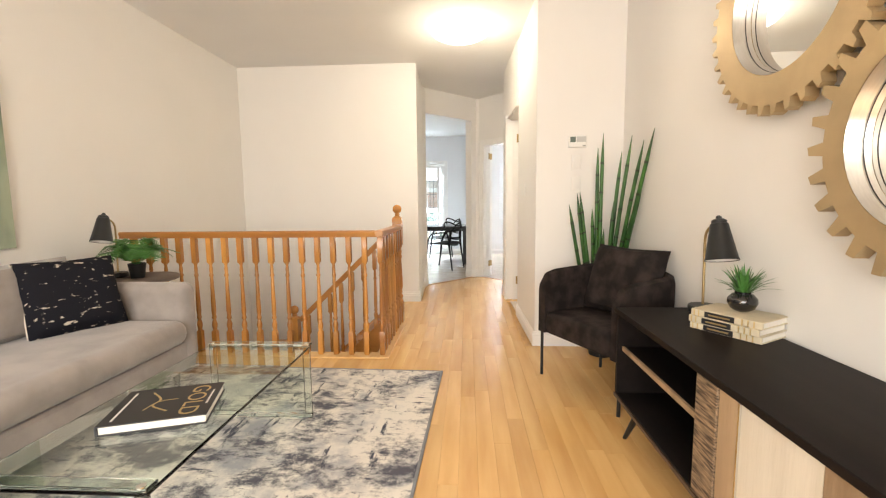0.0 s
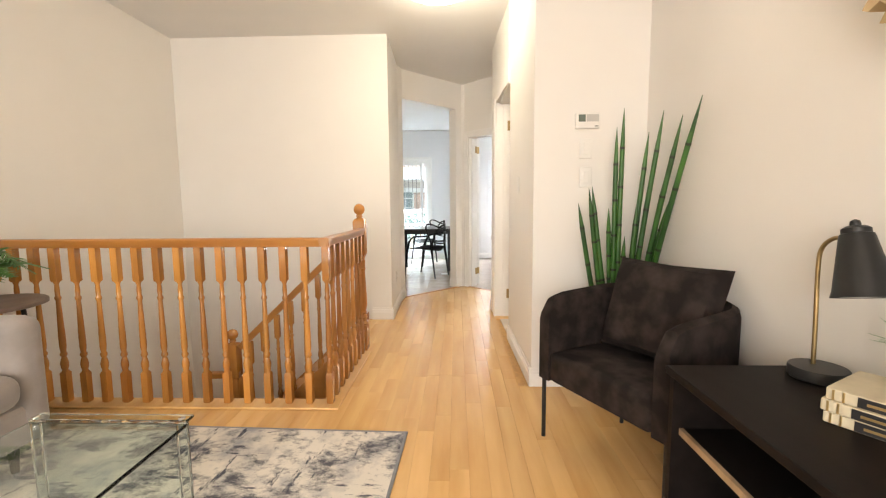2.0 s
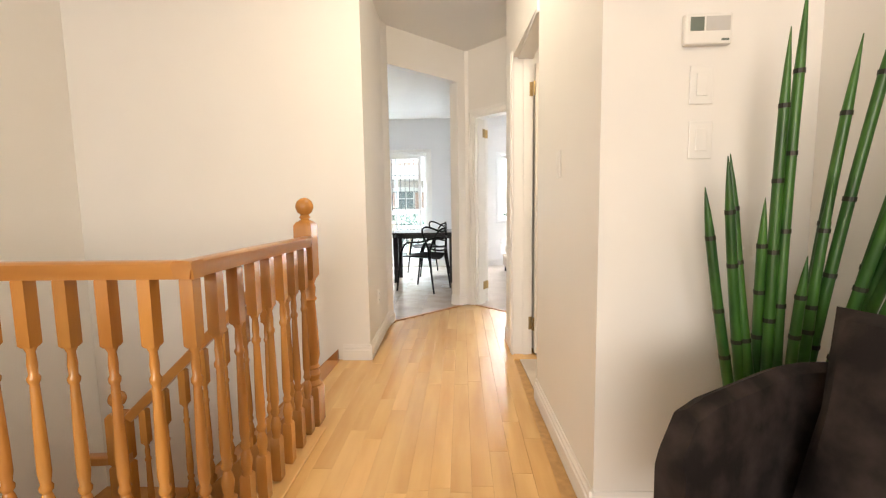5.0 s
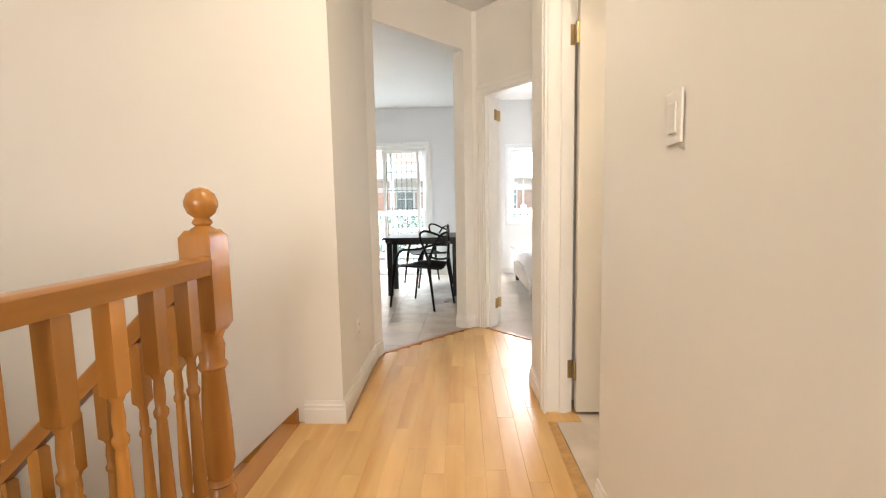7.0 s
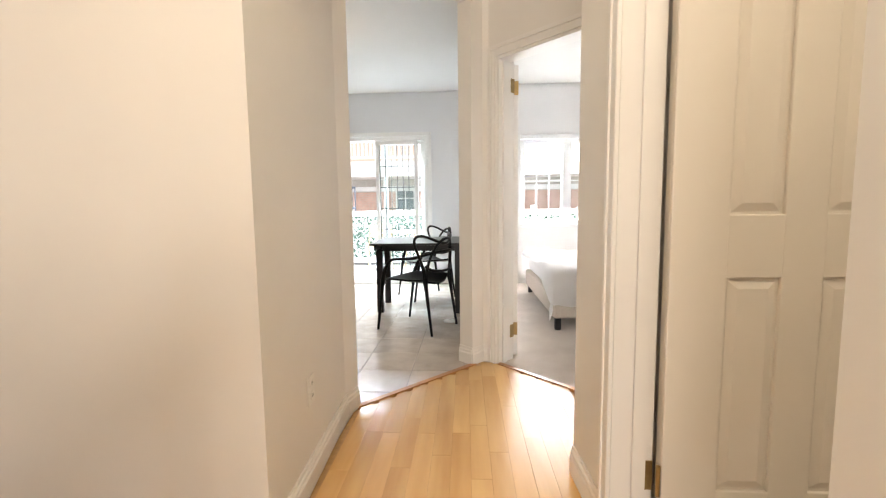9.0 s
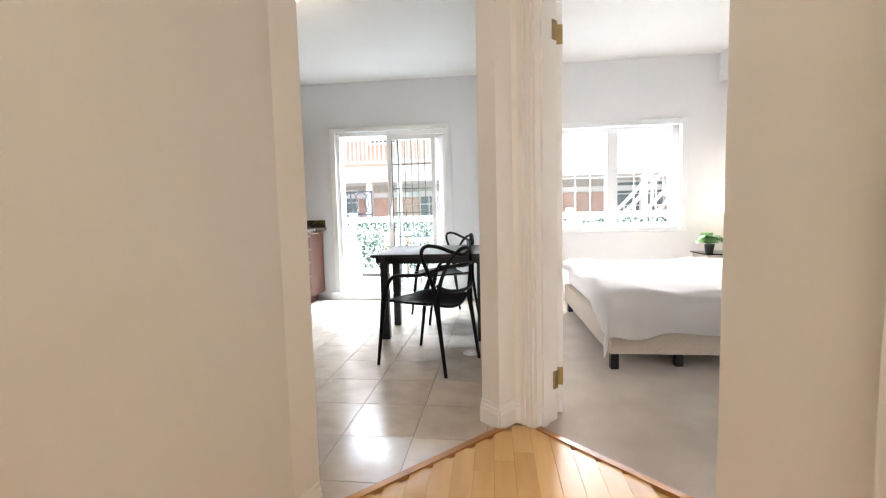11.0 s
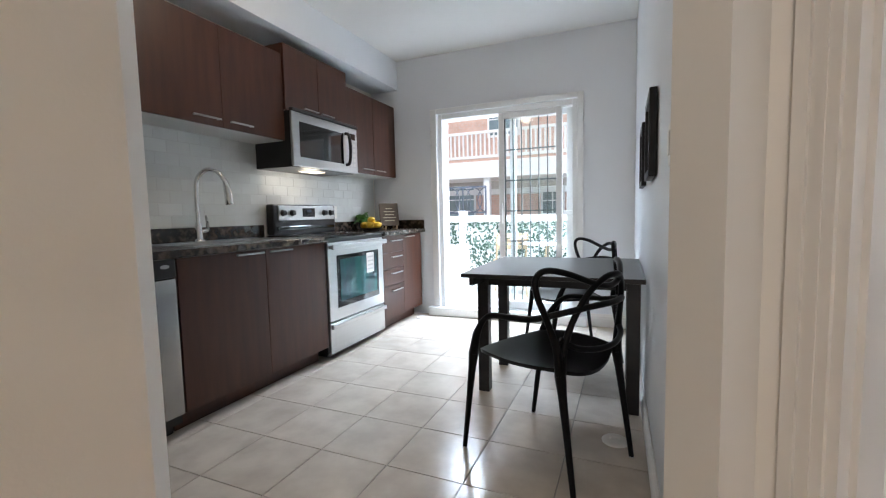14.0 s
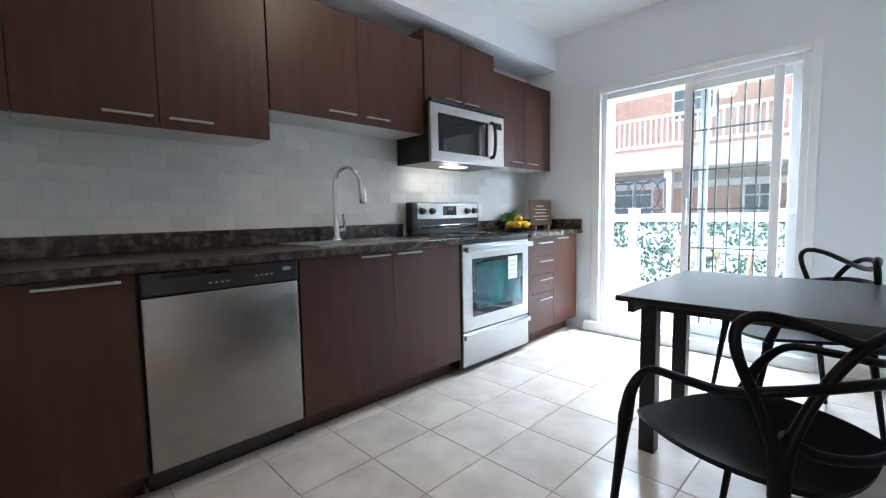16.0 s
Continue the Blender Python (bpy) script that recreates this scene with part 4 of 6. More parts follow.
tube(bm, spline([(-0.10, -0.075, 0.0355), (-0.03, -0.03, 0.0356), (0.02, -0.04, 0.0356), (0.075, 0.02, 0.0355)], 6), 0.004, 6)
tube(bm, spline([(-0.02, 0.03, 0.0355), (-0.01, -0.03, 0.0356), (0.05, -0.06, 0.0355)], 6), 0.003, 6)
for v in bm.verts:
    v.co.z = 0.0352 + max(0, v.co.z - 0.0352) * 0.1
part("cover_emblem", bm, M_GOLD, bk, "abstract gold emblem")

# television console
M_ROUGHW = material("rough_sawn_wood", (0.36, 0.25, 0.15), 0.85, colour2=(0.05, 0.034, 0.022), per_object=0.15, scale=150, stretch=(1, 0.10, 1), fac=(0.34, 0.66), bump=1.0, bump_scale=110, detail=5.0)
M_PALEW = wood("whitewashed_plank", (0.68, 0.64, 0.55), (0.50, 0.45, 0.36), "z", 0.7, 0.1, 0, 7.0, 0.2)
M_TANW = wood("tan_plank", (0.42, 0.30, 0.18), (0.22, 0.145, 0.08), "z", 0.7, 0.15, 0, 9.0, 0.3)
cs = thing("tv_console", "long dark wood console with patchwork plank doors and slanted legs", "console")
GX0, GX1, GY0, GY1, GZ = 0.93, 1.375, 0.35, 2.10, 0.632
boxpart("top", (GX0 - 0.012, GY0 - 0.01, GZ - 0.024, GX1, GY1 + 0.008, GZ), M_ESPRESSO, cs, bevel=0.003)
boxpart("bottom", (GX0, GY0, 0.185, GX1, GY1, 0.21), M_ESPRESSO, cs, bevel=0.002)
boxpart("back_panel", (GX1 - 0.012, GY0, 0.2105, GX1, GY1, GZ - 0.0245), M_ESPRESSO, cs)
boxpart("side_panel", (GX0, GY1 - 0.022, 0.2105, GX1 - 0.0125, GY1, GZ - 0.0245), M_ESPRESSO, cs)
boxpart("side_panel", (GX0, GY0, 0.2105, GX1 - 0.0125, GY0 + 0.022, GZ - 0.0245), M_ESPRESSO, cs)
boxpart("divider", (GX0 + 0.02, 1.36, 0.2105, GX1 - 0.0125, 1.38, GZ - 0.0245), M_ESPRESSO, cs)
shelf = boxpart("shelf", (GX0 + 0.035, 1.3805, 0.425, GX1 - 0.0125, GY1 - 0.0225, 0.443), M_ESPRESSO, cs)
boxpart("edge", (GX0 + 0.022, 1.3805, 0.424, GX0 + 0.0345, GY1 - 0.0225, 0.444), M_TANW, shelf, "tan wood shelf edge")
boxpart("metal_edge", (GX0 - 0.006, GY0, 0.19, GX0 - 0.0005, GY1, 0.205), material("dark_bronze_edge", (0.14, 0.10, 0.07), 0.4, 0.7, vary=0.2, scale=30), cs)
yy = 1.36
for w, mt in ((0.115, M_ROUGHW), (0.095, M_TANW), (0.27, M_PALEW), (0.10, M_TANW), (0.12, M_ROUGHW), (0.28, M_PALEW)):
    off = 0.008 if mt is M_ROUGHW else (0.002 if mt is M_TANW else 0.0)
    boxpart("door_plank", (GX0 - off, yy - w + 0.002, 0.213, GX0 + 0.02, yy - 0.001, GZ - 0.027), mt, cs, bevel=0.002)
    yy -= w
boxpart("door_strip", (GX0 - 0.006, 1.146, 0.213, GX0 + 0.001, 1.152, GZ - 0.03), M_CHROME, cs)
for x, sx in ((GX0 + 0.06, -0.05), (GX1 - 0.06, 0.03)):
    for y, sy in ((GY0 + 0.16, -0.08), (GY1 - 0.16, 0.09)):
        bm = bmesh.new()
        tube(bm, [(x + sx * 0.6, y + sy, 0.002), (x, y, 0.186)], 0.013, 12, [0.010, 0.017])
        part("leg", bm, M_BLACKM, cs, smooth=True)
desk_lamp(pose(1.293, 2.01, GZ + 0.001, 0, 0, -3), "black metal cone lamp with brass stem on the console")
for k, (z, rot, dx) in enumerate(((GZ + 0.001, -58.5, 0.0), (GZ + 0.0275, -60, -0.006), (GZ + 0.0540, -59, 0.003))):
    b = thing("hardcover_book", "cream cloth hardcover book with black spine labels", "book", pose(1.252 + dx, 1.705, z, 0, 0, rot) @ Matrix.Diagonal((1, 1.12, 0.75, 1)), "stacked books")
    boxpart("page_block", (-0.125, -0.075, 0.004, 0.125, 0.078, 0.031), M_PAGES, b)
    for z0, z1 in ((0.0, 0.0037), (0.0312, 0.035)):
        boxpart("cover", (-0.13, -0.08, z0, 0.13, 0.083, z1), M_CREAMBOOK, b, bevel=0.001)
    bm = bmesh.new()
    box(bm, -0.13, -0.085, 0.0, 0.13, -0.0752, 0.035, 0.004, 3)
    part("spine", bm, M_CREAMBOOK, b)
    boxpart("spine_label", (-0.075, -0.0862, 0.003, 0.035, -0.0851, 0.032), M_BLACKBOOK, b, "black title label")
    for x0, x1 in ((-0.06, 0.02),):
        boxpart("text_bar", (x0, -0.0868, 0.013, x1, -0.0863, 0.021), M_GOLD, b)
    for x in (-0.118, -0.10, 0.06, 0.08, 0.10):
        boxpart("spine_band", (x, -0.0860, 0.002, x + 0.004, -0.0851, 0.033), M_GOLD, b)
sp = thing("potted_grass", "spiky green plant in a glossy black bowl on the books", "plant", pose(1.277, 1.722, GZ + 0.0805))
bm = bmesh.new()
lathe(bm, [(0.024, 0.0), (0.042, 0.012), (0.052, 0.034), (0.050, 0.052), (0.036, 0.068), (0.027, 0.072), (0.030, 0.078), (0.026, 0.078), (0.024, 0.070), (0.002, 0.066)], 32)
part("bowl", bm, M_POT, sp, "glossy black ceramic bowl", smooth=True)
bm = bmesh.new()
rnd = random.Random(5)
for k in range(70):
    a, e = rnd.uniform(0, 6.283), rnd.uniform(0.25, 1.45)
    r = rnd.uniform(0.075, 0.125)
    d = Vector((math.cos(a) * math.cos(e), math.sin(a) * math.cos(e), math.sin(e)))
    p0 = Vector((0.01 * math.cos(a), 0.01 * math.sin(a), 0.068))
    blade(bm, p0, p0 + d * r * 0.55 + Vector((0, 0, 0.012)), p0 + d * r, 0.0042, 3)
part("blades", bm, M_LEAF, sp, "spiky green blades")

# armchair set cornerwise
ac = thing("armchair", "charcoal brown velvet armchair with thin black legs", "armchair", pose(0.832, 2.52, 0, 0, 0, -61.8))


def shell(bm, w, d, r, z0, z1, th):
    """A U-shaped shell round the back, its arms sloping down in front; outer size w by d, corner radius r."""
    path = []
    for f in (0.0, 0.12, 0.3, 0.6, 1.0):
        path.append((-w / 2, (d - r) * f))
    for k in range(1, 8):
        a = math.pi - math.pi / 2 * k / 8
        path.append((-w / 2 + r + r * math.cos(a), d - r + r * math.sin(a)))
    path += [(-x, y) for x, y in path[::-1]]
    n = len(path)
    rings = []
    for i, (x, y) in enumerate(path):
        a = Vector(path[max(0, i - 1)])
        b = Vector(path[min(n - 1, i + 1)])
        dd = (b - a).normalized()
        nn = Vector((dd.y, -dd.x))
        t = y / d
        zt = z1 - 0.03 + 0.03 * t
        prof = []
        for u, z in ((0, z0), (0, zt - 0.05), (0.12, zt - 0.015), (0.5, zt), (0.88, zt - 0.015), (1, zt - 0.05), (1, z0)):
            q = Vector((x, y)) + nn * (th * u)
            prof.append(bm.verts.new((q.x, q.y, z)))
        if i in (0, 1, n - 2, n - 1):
            for v in prof:
                if v.co.z > z0 + 0.1:
                    v.co.z -= 0.075 if i in (0, n - 1) else 0.012
        rings.append(prof)
    for A, B in zip(rings, rings[1:]):
        for k in range(7):
            bm.faces.new((A[k], A[(k + 1) % 7], B[(k + 1) % 7], B[k]))
    bm.faces.new(rings[0][::-1])
    bm.faces.new(rings[-1])


bm = bmesh.new()
shell(bm, 0.68, 0.54, 0.2, 0.30, 0.735, 0.065)
part("shell", bm, M_DARKV, ac, smooth=True)
bm = bmesh.new()
box(bm, -0.272, -0.004, 0.30, 0.272, 0.46, 0.445, 0.03, 4)
part("seat", bm, M_DARKV, ac, smooth=True)
bm = bmesh.new()
cushion(bm, 0.53, 0.43, 0.15, 0.4)
part("back_cushion", bm, M_DARKV, ac, "loose charcoal velvet back cushion", smooth=True, m=pose(0.02, 0.365, 0.66, 72, 0, 0))
for x, y in ((-0.325, 0.02), (0.325, 0.02), (-0.24, 0.46), (0.24, 0.46)):
    bm = bmesh.new()
    tube(bm, [(x, y, 0.001), (x, y, 0.45 if y < 0.1 else 0.31)], 0.010, 10)
    part("leg", bm, M_BLACKM, ac, smooth=True)

# tall cane plant in the corner
cp = thing("cane_plant", "tall dark green cane plant in a black pot in the corner", "plant", pose(1.205, 3.215, 0))
bm = bmesh.new()
lathe(bm, [(0.085, 0.0), (0.115, 0.20), (0.12, 0.22), (0.108, 0.22), (0.102, 0.2), (0.004, 0.19)], 28)
part("pot", bm, M_BLACKM, cp, smooth=True)
for bx, by, tx, ty, tz in ((-0.09, 0.0, -0.265, -0.04, 1.13), (-0.06, 0.03, -0.21, -0.04, 1.21), (-0.05, -0.03, -0.18, 0.0, 1.22), (-0.03, 0.05, -0.095, -0.02, 1.10),
                           (-0.045, 0.0, -0.07, -0.04, 1.53), (-0.03, -0.01, -0.035, -0.04, 1.63), (-0.01, 0.05, -0.02, 0.03, 1.09), (0.015, -0.04, 0.045, -0.06, 1.15),
                           (0.01, 0.0, 0.09, -0.06, 1.50), (0.03, 0.03, 0.135, -0.12, 1.60), (0.05, -0.02, 0.15, -0.17, 1.33), (0.05, 0.03, 0.165, -0.25, 1.55),
                           (0.06, 0.0, 0.16, -0.42, 1.60), (0.075, 0.03, 0.18, -0.22, 1.28), (0.08, 0.05, 0.15, -0.17, 1.12), (-0.02, -0.05, -0.03, -0.09, 0.95)):
    a, b = Vector((bx * 0.8, by * 0.8, 0.18)), Vector((tx, ty, tz))
    pts, rad, n = [], [], 14
    for i in range(n + 1):
        t = i / n
        p = a.lerp(b, t)
        p.y += 0.02 * math.sin(math.pi * t)
        pts.append(p)
        rad.append(0.0165 * (1 - 0.3 * t) if t < 0.88 else 0.0118 * (1 - (t - 0.88) / 0.125) + 0.0007)
    bm = bmesh.new()
    tube(bm, pts, 0.013, 10, rad)
    cane = part("cane", bm, M_CANE, cp, smooth=True)
    k = 0.16
    while k < 0.9:
        i = int(k * n)
        p, d = pts[i], (b - a).normalized()
        bm = bmesh.new()
        tube(bm, [p - d * 0.006, p + d * 0.006], rad[i] * 1.10, 8)
        part("ring", bm, M_NODE, cane)
        k += 0.145 + 0.03 * math.sin(17 * tx + 9 * k)

# gear-shaped mirrors
M_GILT = material("champagne_gilt_metal", (0.50, 0.37, 0.20), 0.42, 0.55, vary=0.15, scale=7, bump=0.05, bump_scale=80)
M_SILVERRIM = material("brushed_silver_rim", (0.66, 0.64, 0.60), 0.28, 0.9, vary=0.08, scale=30, stretch=(1, 1, 6))
M_MIRROR = material("mirror_glass", (0.88, 0.89, 0.88), 0.02, 1.0, vary=0.01, scale=2)


def gear_mirror(y, z, r_out, r_root, r_in, teeth, depth, turn, label):
    g = thing("gear_mirror", label, "mirror", Matrix.Translation((RIGHT - 0.001, y, z)) @ pose(0, 0, 0, 0, -90, 0), "gear mirrors")
    bm = bmesh.new()
    outer = []
    for k in range(teeth):
        for f, r in ((0.02, r_root), (0.30, r_root), (0.42, r_out), (0.70, r_out * 0.985), (0.82, r_root)):
            a = 2 * math.pi * (k + f) / teeth + turn
            outer.append((r * math.cos(a), r * math.sin(a)))
    n = len(outer)
    inner = [(r_in * math.cos(math.atan2(y_, x_)), r_in * math.sin(math.atan2(y_, x_))) for x_, y_ in outer]
    V = {}
    for nm, ring, zz in (("oh", outer, depth), ("ol", outer, depth - 0.045), ("ih", inner, depth), ("il", inner, 0.002)):
        V[nm] = [bm.verts.new((p[0], p[1], zz)) for p in ring]
    for i in range(n):
        j = (i + 1) % n
        bm.faces.new((V["oh"][i], V["oh"][j], V["ih"][j], V["ih"][i]))
        bm.faces.new((V["ol"][i], V["ol"][j], V["oh"][j], V["oh"][i]))
        bm.faces.new((V["il"][i], V["il"][j], V["ol"][j], V["ol"][i]))
    part("gear_rim", bm, M_GILT, g, "champagne gold toothed rim")
    bm = bmesh.new()
    lathe(bm, [(r_in - 0.001, depth - 0.001), (r_in - 0.006, depth * 0.5), (r_in - 0.008, depth * 0.49), (r_in - 0.008, depth * 0.45), (r_in - 0.012, 0.022)], 64, close=False)
    part("inner_rim", bm, M_SILVERRIM, g, "brushed silver inner rim", smooth=True)
    bm = bmesh.new()
    lathe(bm, [(r_in - 0.0075, depth * 0.44), (r_in - 0.0095, depth * 0.44), (r_in - 0.0095, depth * 0.47), (r_in - 0.0075, depth * 0.47)], 64, close=False)
    part("groove", bm, M_BLACKM, g)
    bm = bmesh.new()
    lathe(bm, [(r_in - 0.01, 0.016), (r_in - 0.012, 0.021), (0.001, 0.0212)], 64)
    part("mirror_pane", bm, M_MIRROR, g, "round mirror glass")
    return g


gear_mirror(1.65, 1.88, 0.43, 0.393, 0.285, 38, 0.09, 0.05, "champagne gold gear-shaped wall mirror")
gear_mirror(1.09, 1.31, 0.395, 0.335, 0.262, 26, 0.09, 0.02, "large champagne gold gear-shaped wall mirror")

# ---- kitchen ----
M_CAB = wood("dark_walnut_veneer", (0.064, 0.0205, 0.0095), (0.039, 0.012, 0.006), "z", 0.41, 0.06, 0.0, 22.0, 0.08)
M_CAB.node_tree.nodes["Principled BSDF"].inputs["Specular IOR Level"].default_value = 0.42
M_CABIN = material("white_melamine", (0.66, 0.66, 0.65), 0.5, vary=0.04, scale=6)
M_STEEL = material("brushed_stainless", (0.33, 0.315, 0.295), 0.24, 0.95, vary=0.06, scale=50, stretch=(1, 0.05, 1), bump=0.04, bump_scale=120)
M_STEELL = material("bright_stainless", (0.47, 0.475, 0.475), 0.28, 0.9, vary=0.05, scale=50, stretch=(1, 0.05, 1))
M_BLACKG = material("glossy_black_glass", (0.006, 0.006, 0.007), 0.06, vary=0.1, scale=10)
M_BLACKP = material("black_plastic", (0.012, 0.012, 0.013), 0.35, vary=0.1, scale=20)
M_GRANITE = material("brown_granite_laminate", (0.020, 0.0145, 0.012), 0.25, colour2=(0.095, 0.068, 0.05), scale=26, fac=(0.46, 0.66), detail=9.0, bump=0.02, bump_scale=60)
M_BLACKCH = material("black_moulded_plastic", (0.005, 0.005, 0.006), 0.38, vary=0.1, scale=20, spec=0.14)
M_TABLE = material("black_stained_table", (0.010, 0.009, 0.010), 0.3, colour2=(0.016, 0.014, 0.015), scale=14, stretch=(0.1, 1, 1), spec=0.3)
# teal patches of a reflection are painted into the oven glass colour
M_OVENGL = material("oven_glass_painted_reflection", (0.012, 0.12, 0.115), 0.05, 0.35, colour2=(0.02, 0.04, 0.06), scale=4, stretch=(1, 2, 0.6), fac=(0.38, 0.66))
M_LEMON = material("lemon_peel", (0.72, 0.45, 0.03), 0.45, colour2=(0.62, 0.35, 0.02), scale=20, bump=0.15, bump_scale=160)
M_DISPLAY = material("blue_grey_display", (0.05, 0.07, 0.10), 0.1, vary=0.2, scale=20)

CFX = -1.85


def bar_handle(parent, x, y0, y1, z):
    """A slim bar pull standing off a front that looks to +x."""
    bm = bmesh.new()
    box(bm, x + 0.016, y0, z - 0.005, x + 0.024, y1, z + 0.005, 0.002, 1)
    for y in (y0 + 0.012, y1 - 0.012):
        box(bm, x + 0.0005, y - 0.004, z - 0.004, x + 0.0165, y + 0.004, z + 0.004)
    return part("handle", bm, M_STEELL, parent, "slim brushed steel handle")


def base_cabinet(y0, y1, doors, label):
    c = thing("base_cabinet", label, "cabinet", None, "base cabinets")
    boxpart("body", (LEFT + 0.002, y0 + 0.001, 0.105, CFX - 0.0205, y1 - 0.001, 0.872), M_CAB, c)
    boxpart("toe_kick", (LEFT + 0.002, y0 + 0.001, 0.0, CFX - 0.10, y1 - 0.001, 0.1045), M_CAB, c)
    for kind, a, b, z0, z1, h0, h1, hz in doors:
        d = boxpart(kind, (CFX - 0.02, a + 0.0015, z0, CFX, b - 0.0015, z1), M_CAB, c, bevel=0.0015)
        bar_handle(d, CFX, h0, h1, hz)
    return c


base_cabinet(5.55, 6.46, (("door", 5.55, 6.005, 0.112, 0.868, 5.75, 5.95, 0.842), ("door", 6.005, 6.46, 0.112, 0.868, 6.19, 6.42, 0.847)), "dark walnut base cabinet with flat doors beside the dishwasher")
base_cabinet(7.085, 8.18, (("door", 7.085, 7.635, 0.112, 0.868, 7.42, 7.61, 0.85), ("door", 7.635, 8.18, 0.112, 0.868, 7.66, 7.84, 0.85)), "dark walnut sink cabinet with two flat doors")
base_cabinet(8.97, 9.345, (("drawer", 8.97, 9.345, 0.715, 0.868, 9.10, 9.30, 0.82), ("drawer", 8.97, 9.345, 0.565, 0.711, 9.10, 9.30, 0.672), ("drawer", 8.97, 9.345, 0.415, 0.561, 9.10, 9.30, 0.522), ("drawer", 8.97, 9.345, 0.112, 0.411, 9.10, 9.30, 0.362)), "dark walnut cabinet with four drawers")
base_cabinet(9.345, 9.74, (("door", 9.345, 9.74, 0.112, 0.868, 9.38, 9.56, 0.845),), "narrow dark walnut base cabinet beside the patio door")


def wall_cabinet(y0, y1, z0, z1, splits, handles, label, fx=-2.13):
    c = thing("wall_cabinet", label, "cabinet", None, "wall cabinets")
    boxpart("body", (LEFT + 0.002, y0 + 0.001, z0 + 0.004, fx - 0.0205, y1 - 0.001, z1), M_CAB, c)
    boxpart("underside", (LEFT + 0.002, y0 + 0.001, z0 - 0.008, fx - 0.021, y1 - 0.001, z0 + 0.0038), M_CABIN, c, "white underside")
    for (a, b), (h0, h1) in zip(splits, handles):
        d = boxpart("door", (fx - 0.02, a + 0.0015, z0 - 0.006, fx, b - 0.0015, z1), M_CAB, c, bevel=0.0015)
        bar_handle(d, fx, h0, h1, z0 + 0.035)
    return c


wall_cabinet(5.30, 6.19, 1.453, 2.2, ((5.30, 5.745), (5.745, 6.19)), ((5.5, 5.7), (5.98, 6.16)), "dark walnut wall cabinet with two flat doors")
wall_cabinet(6.19, 7.105, 1.453, 2.2, ((6.19, 6.635), (6.635, 7.105)), ((6.44, 6.61), (6.665, 6.84)), "dark walnut wall cabinet above the dishwasher")
wall_cabinet(7.11, 8.15, 1.606, 2.2, ((7.11, 7.635), (7.635, 8.15)), ((7.43, 7.61), (7.68, 7.85)), "shorter dark walnut wall cabinet above the sink")
wall_cabinet(8.155, 8.90, 1.825, 2.28, ((8.155, 8.52), (8.52, 8.90)), ((8.34, 8.5), (8.54, 8.70)), "dark walnut cabinet above the microwave", -2.12)
wall_cabinet(8.905, 9.755, 1.453, 2.175, ((8.905, 9.33), (9.33, 9.755)), ((9.12, 9.30), (9.34, 9.52)), "dark walnut wall cabinet beside the window wall")

bm = bmesh.new()
box(bm, LEFT + 0.002, 5.5, 0.8725, CFX + 0.03, 8.185, 0.91, 0.006, 2)
ctp = thing("countertop", "dark brown marbled laminate countertop with backsplash lip", "countertop")
part("slab", bm, M_GRANITE, ctp)
boxpart("slab", (LEFT + 0.002, 8.965, 0.8725, CFX + 0.03, BACK - 0.002, 0.91), M_GRANITE, ctp, bevel=0.006)
boxpart("splash_lip", (LEFT + 0.002, 5.5, 0.9105, LEFT + 0.022, 8.185, 1.0), M_GRANITE, ctp, bevel=0.004)
boxpart("splash_lip", (LEFT + 0.002, 8.965, 0.9105, LEFT + 0.022, BACK - 0.0225, 1.0), M_GRANITE, ctp, bevel=0.004)
boxpart("splash_lip", (LEFT + 0.0225, BACK - 0.022, 0.9105, CFX + 0.02, BACK - 0.002, 1.0), M_GRANITE, ctp, bevel=0.004)

# sink and tap
sk = thing("kitchen_sink", "double stainless steel sink set in the countertop", "sink")
bm = bmesh.new()
for a, b in ((7.24, 7.60), (7.63, 7.99)):
    x0, x1, z = -2.30, -1.93, 0.9125
    o = [(x0, a), (x1, a), (x1, b), (x0, b)]
    i = [(x0 + 0.03, a + 0.03), (x1 - 0.03, a + 0.03), (x1 - 0.03, b - 0.03), (x0 + 0.03, b - 0.03)]
    rings = [[bm.verts.new((x, y, zz)) for x, y in q] for q, zz in ((o, z - 0.0015), (o, z + 0.003), (i, z + 0.002), (i, 0.9105))]
    for A, B in zip(rings, rings[1:]):
        for k in range(4):
            bm.faces.new((A[k], A[(k + 1) % 4], B[(k + 1) % 4], B[k]))
    bm.faces.new(rings[-1])
part("basin", bm, M_STEELL, sk)
bm = bmesh.new()
box(bm, -2.36, 7.22, 0.9107, -2.302, 8.01, 0.9155, 0.002, 1)
part("deck", bm, M_STEELL, sk)
tap = thing("kitchen_faucet", "tall chrome pull-down faucet behind the sink", "faucet", pose(-2.31, 7.565, 0.9157) @ Matrix.Diagonal((1.07, 1.07, 1.07, 1)))
bm = bmesh.new()
lathe(bm, [(0.032, 0), (0.030, 0.008), (0.022, 0.014), (0.019, 0.07), (0.017, 0.10), (0.0115, 0.12)], 20)
part("base", bm, M_CHROME, tap, smooth=True)
bm = bmesh.new()
tube(bm, spline([(0, 0, 0.1), (0, 0, 0.30), (0.015, 0.008, 0.37), (0.06, 0.03, 0.408), (0.11, 0.055, 0.395), (0.14, 0.07, 0.35), (0.15, 0.075, 0.32)], 8), 0.0125, 14)
part("spout", bm, M_CHROME, tap, smooth=True)
bm = bmesh.new()
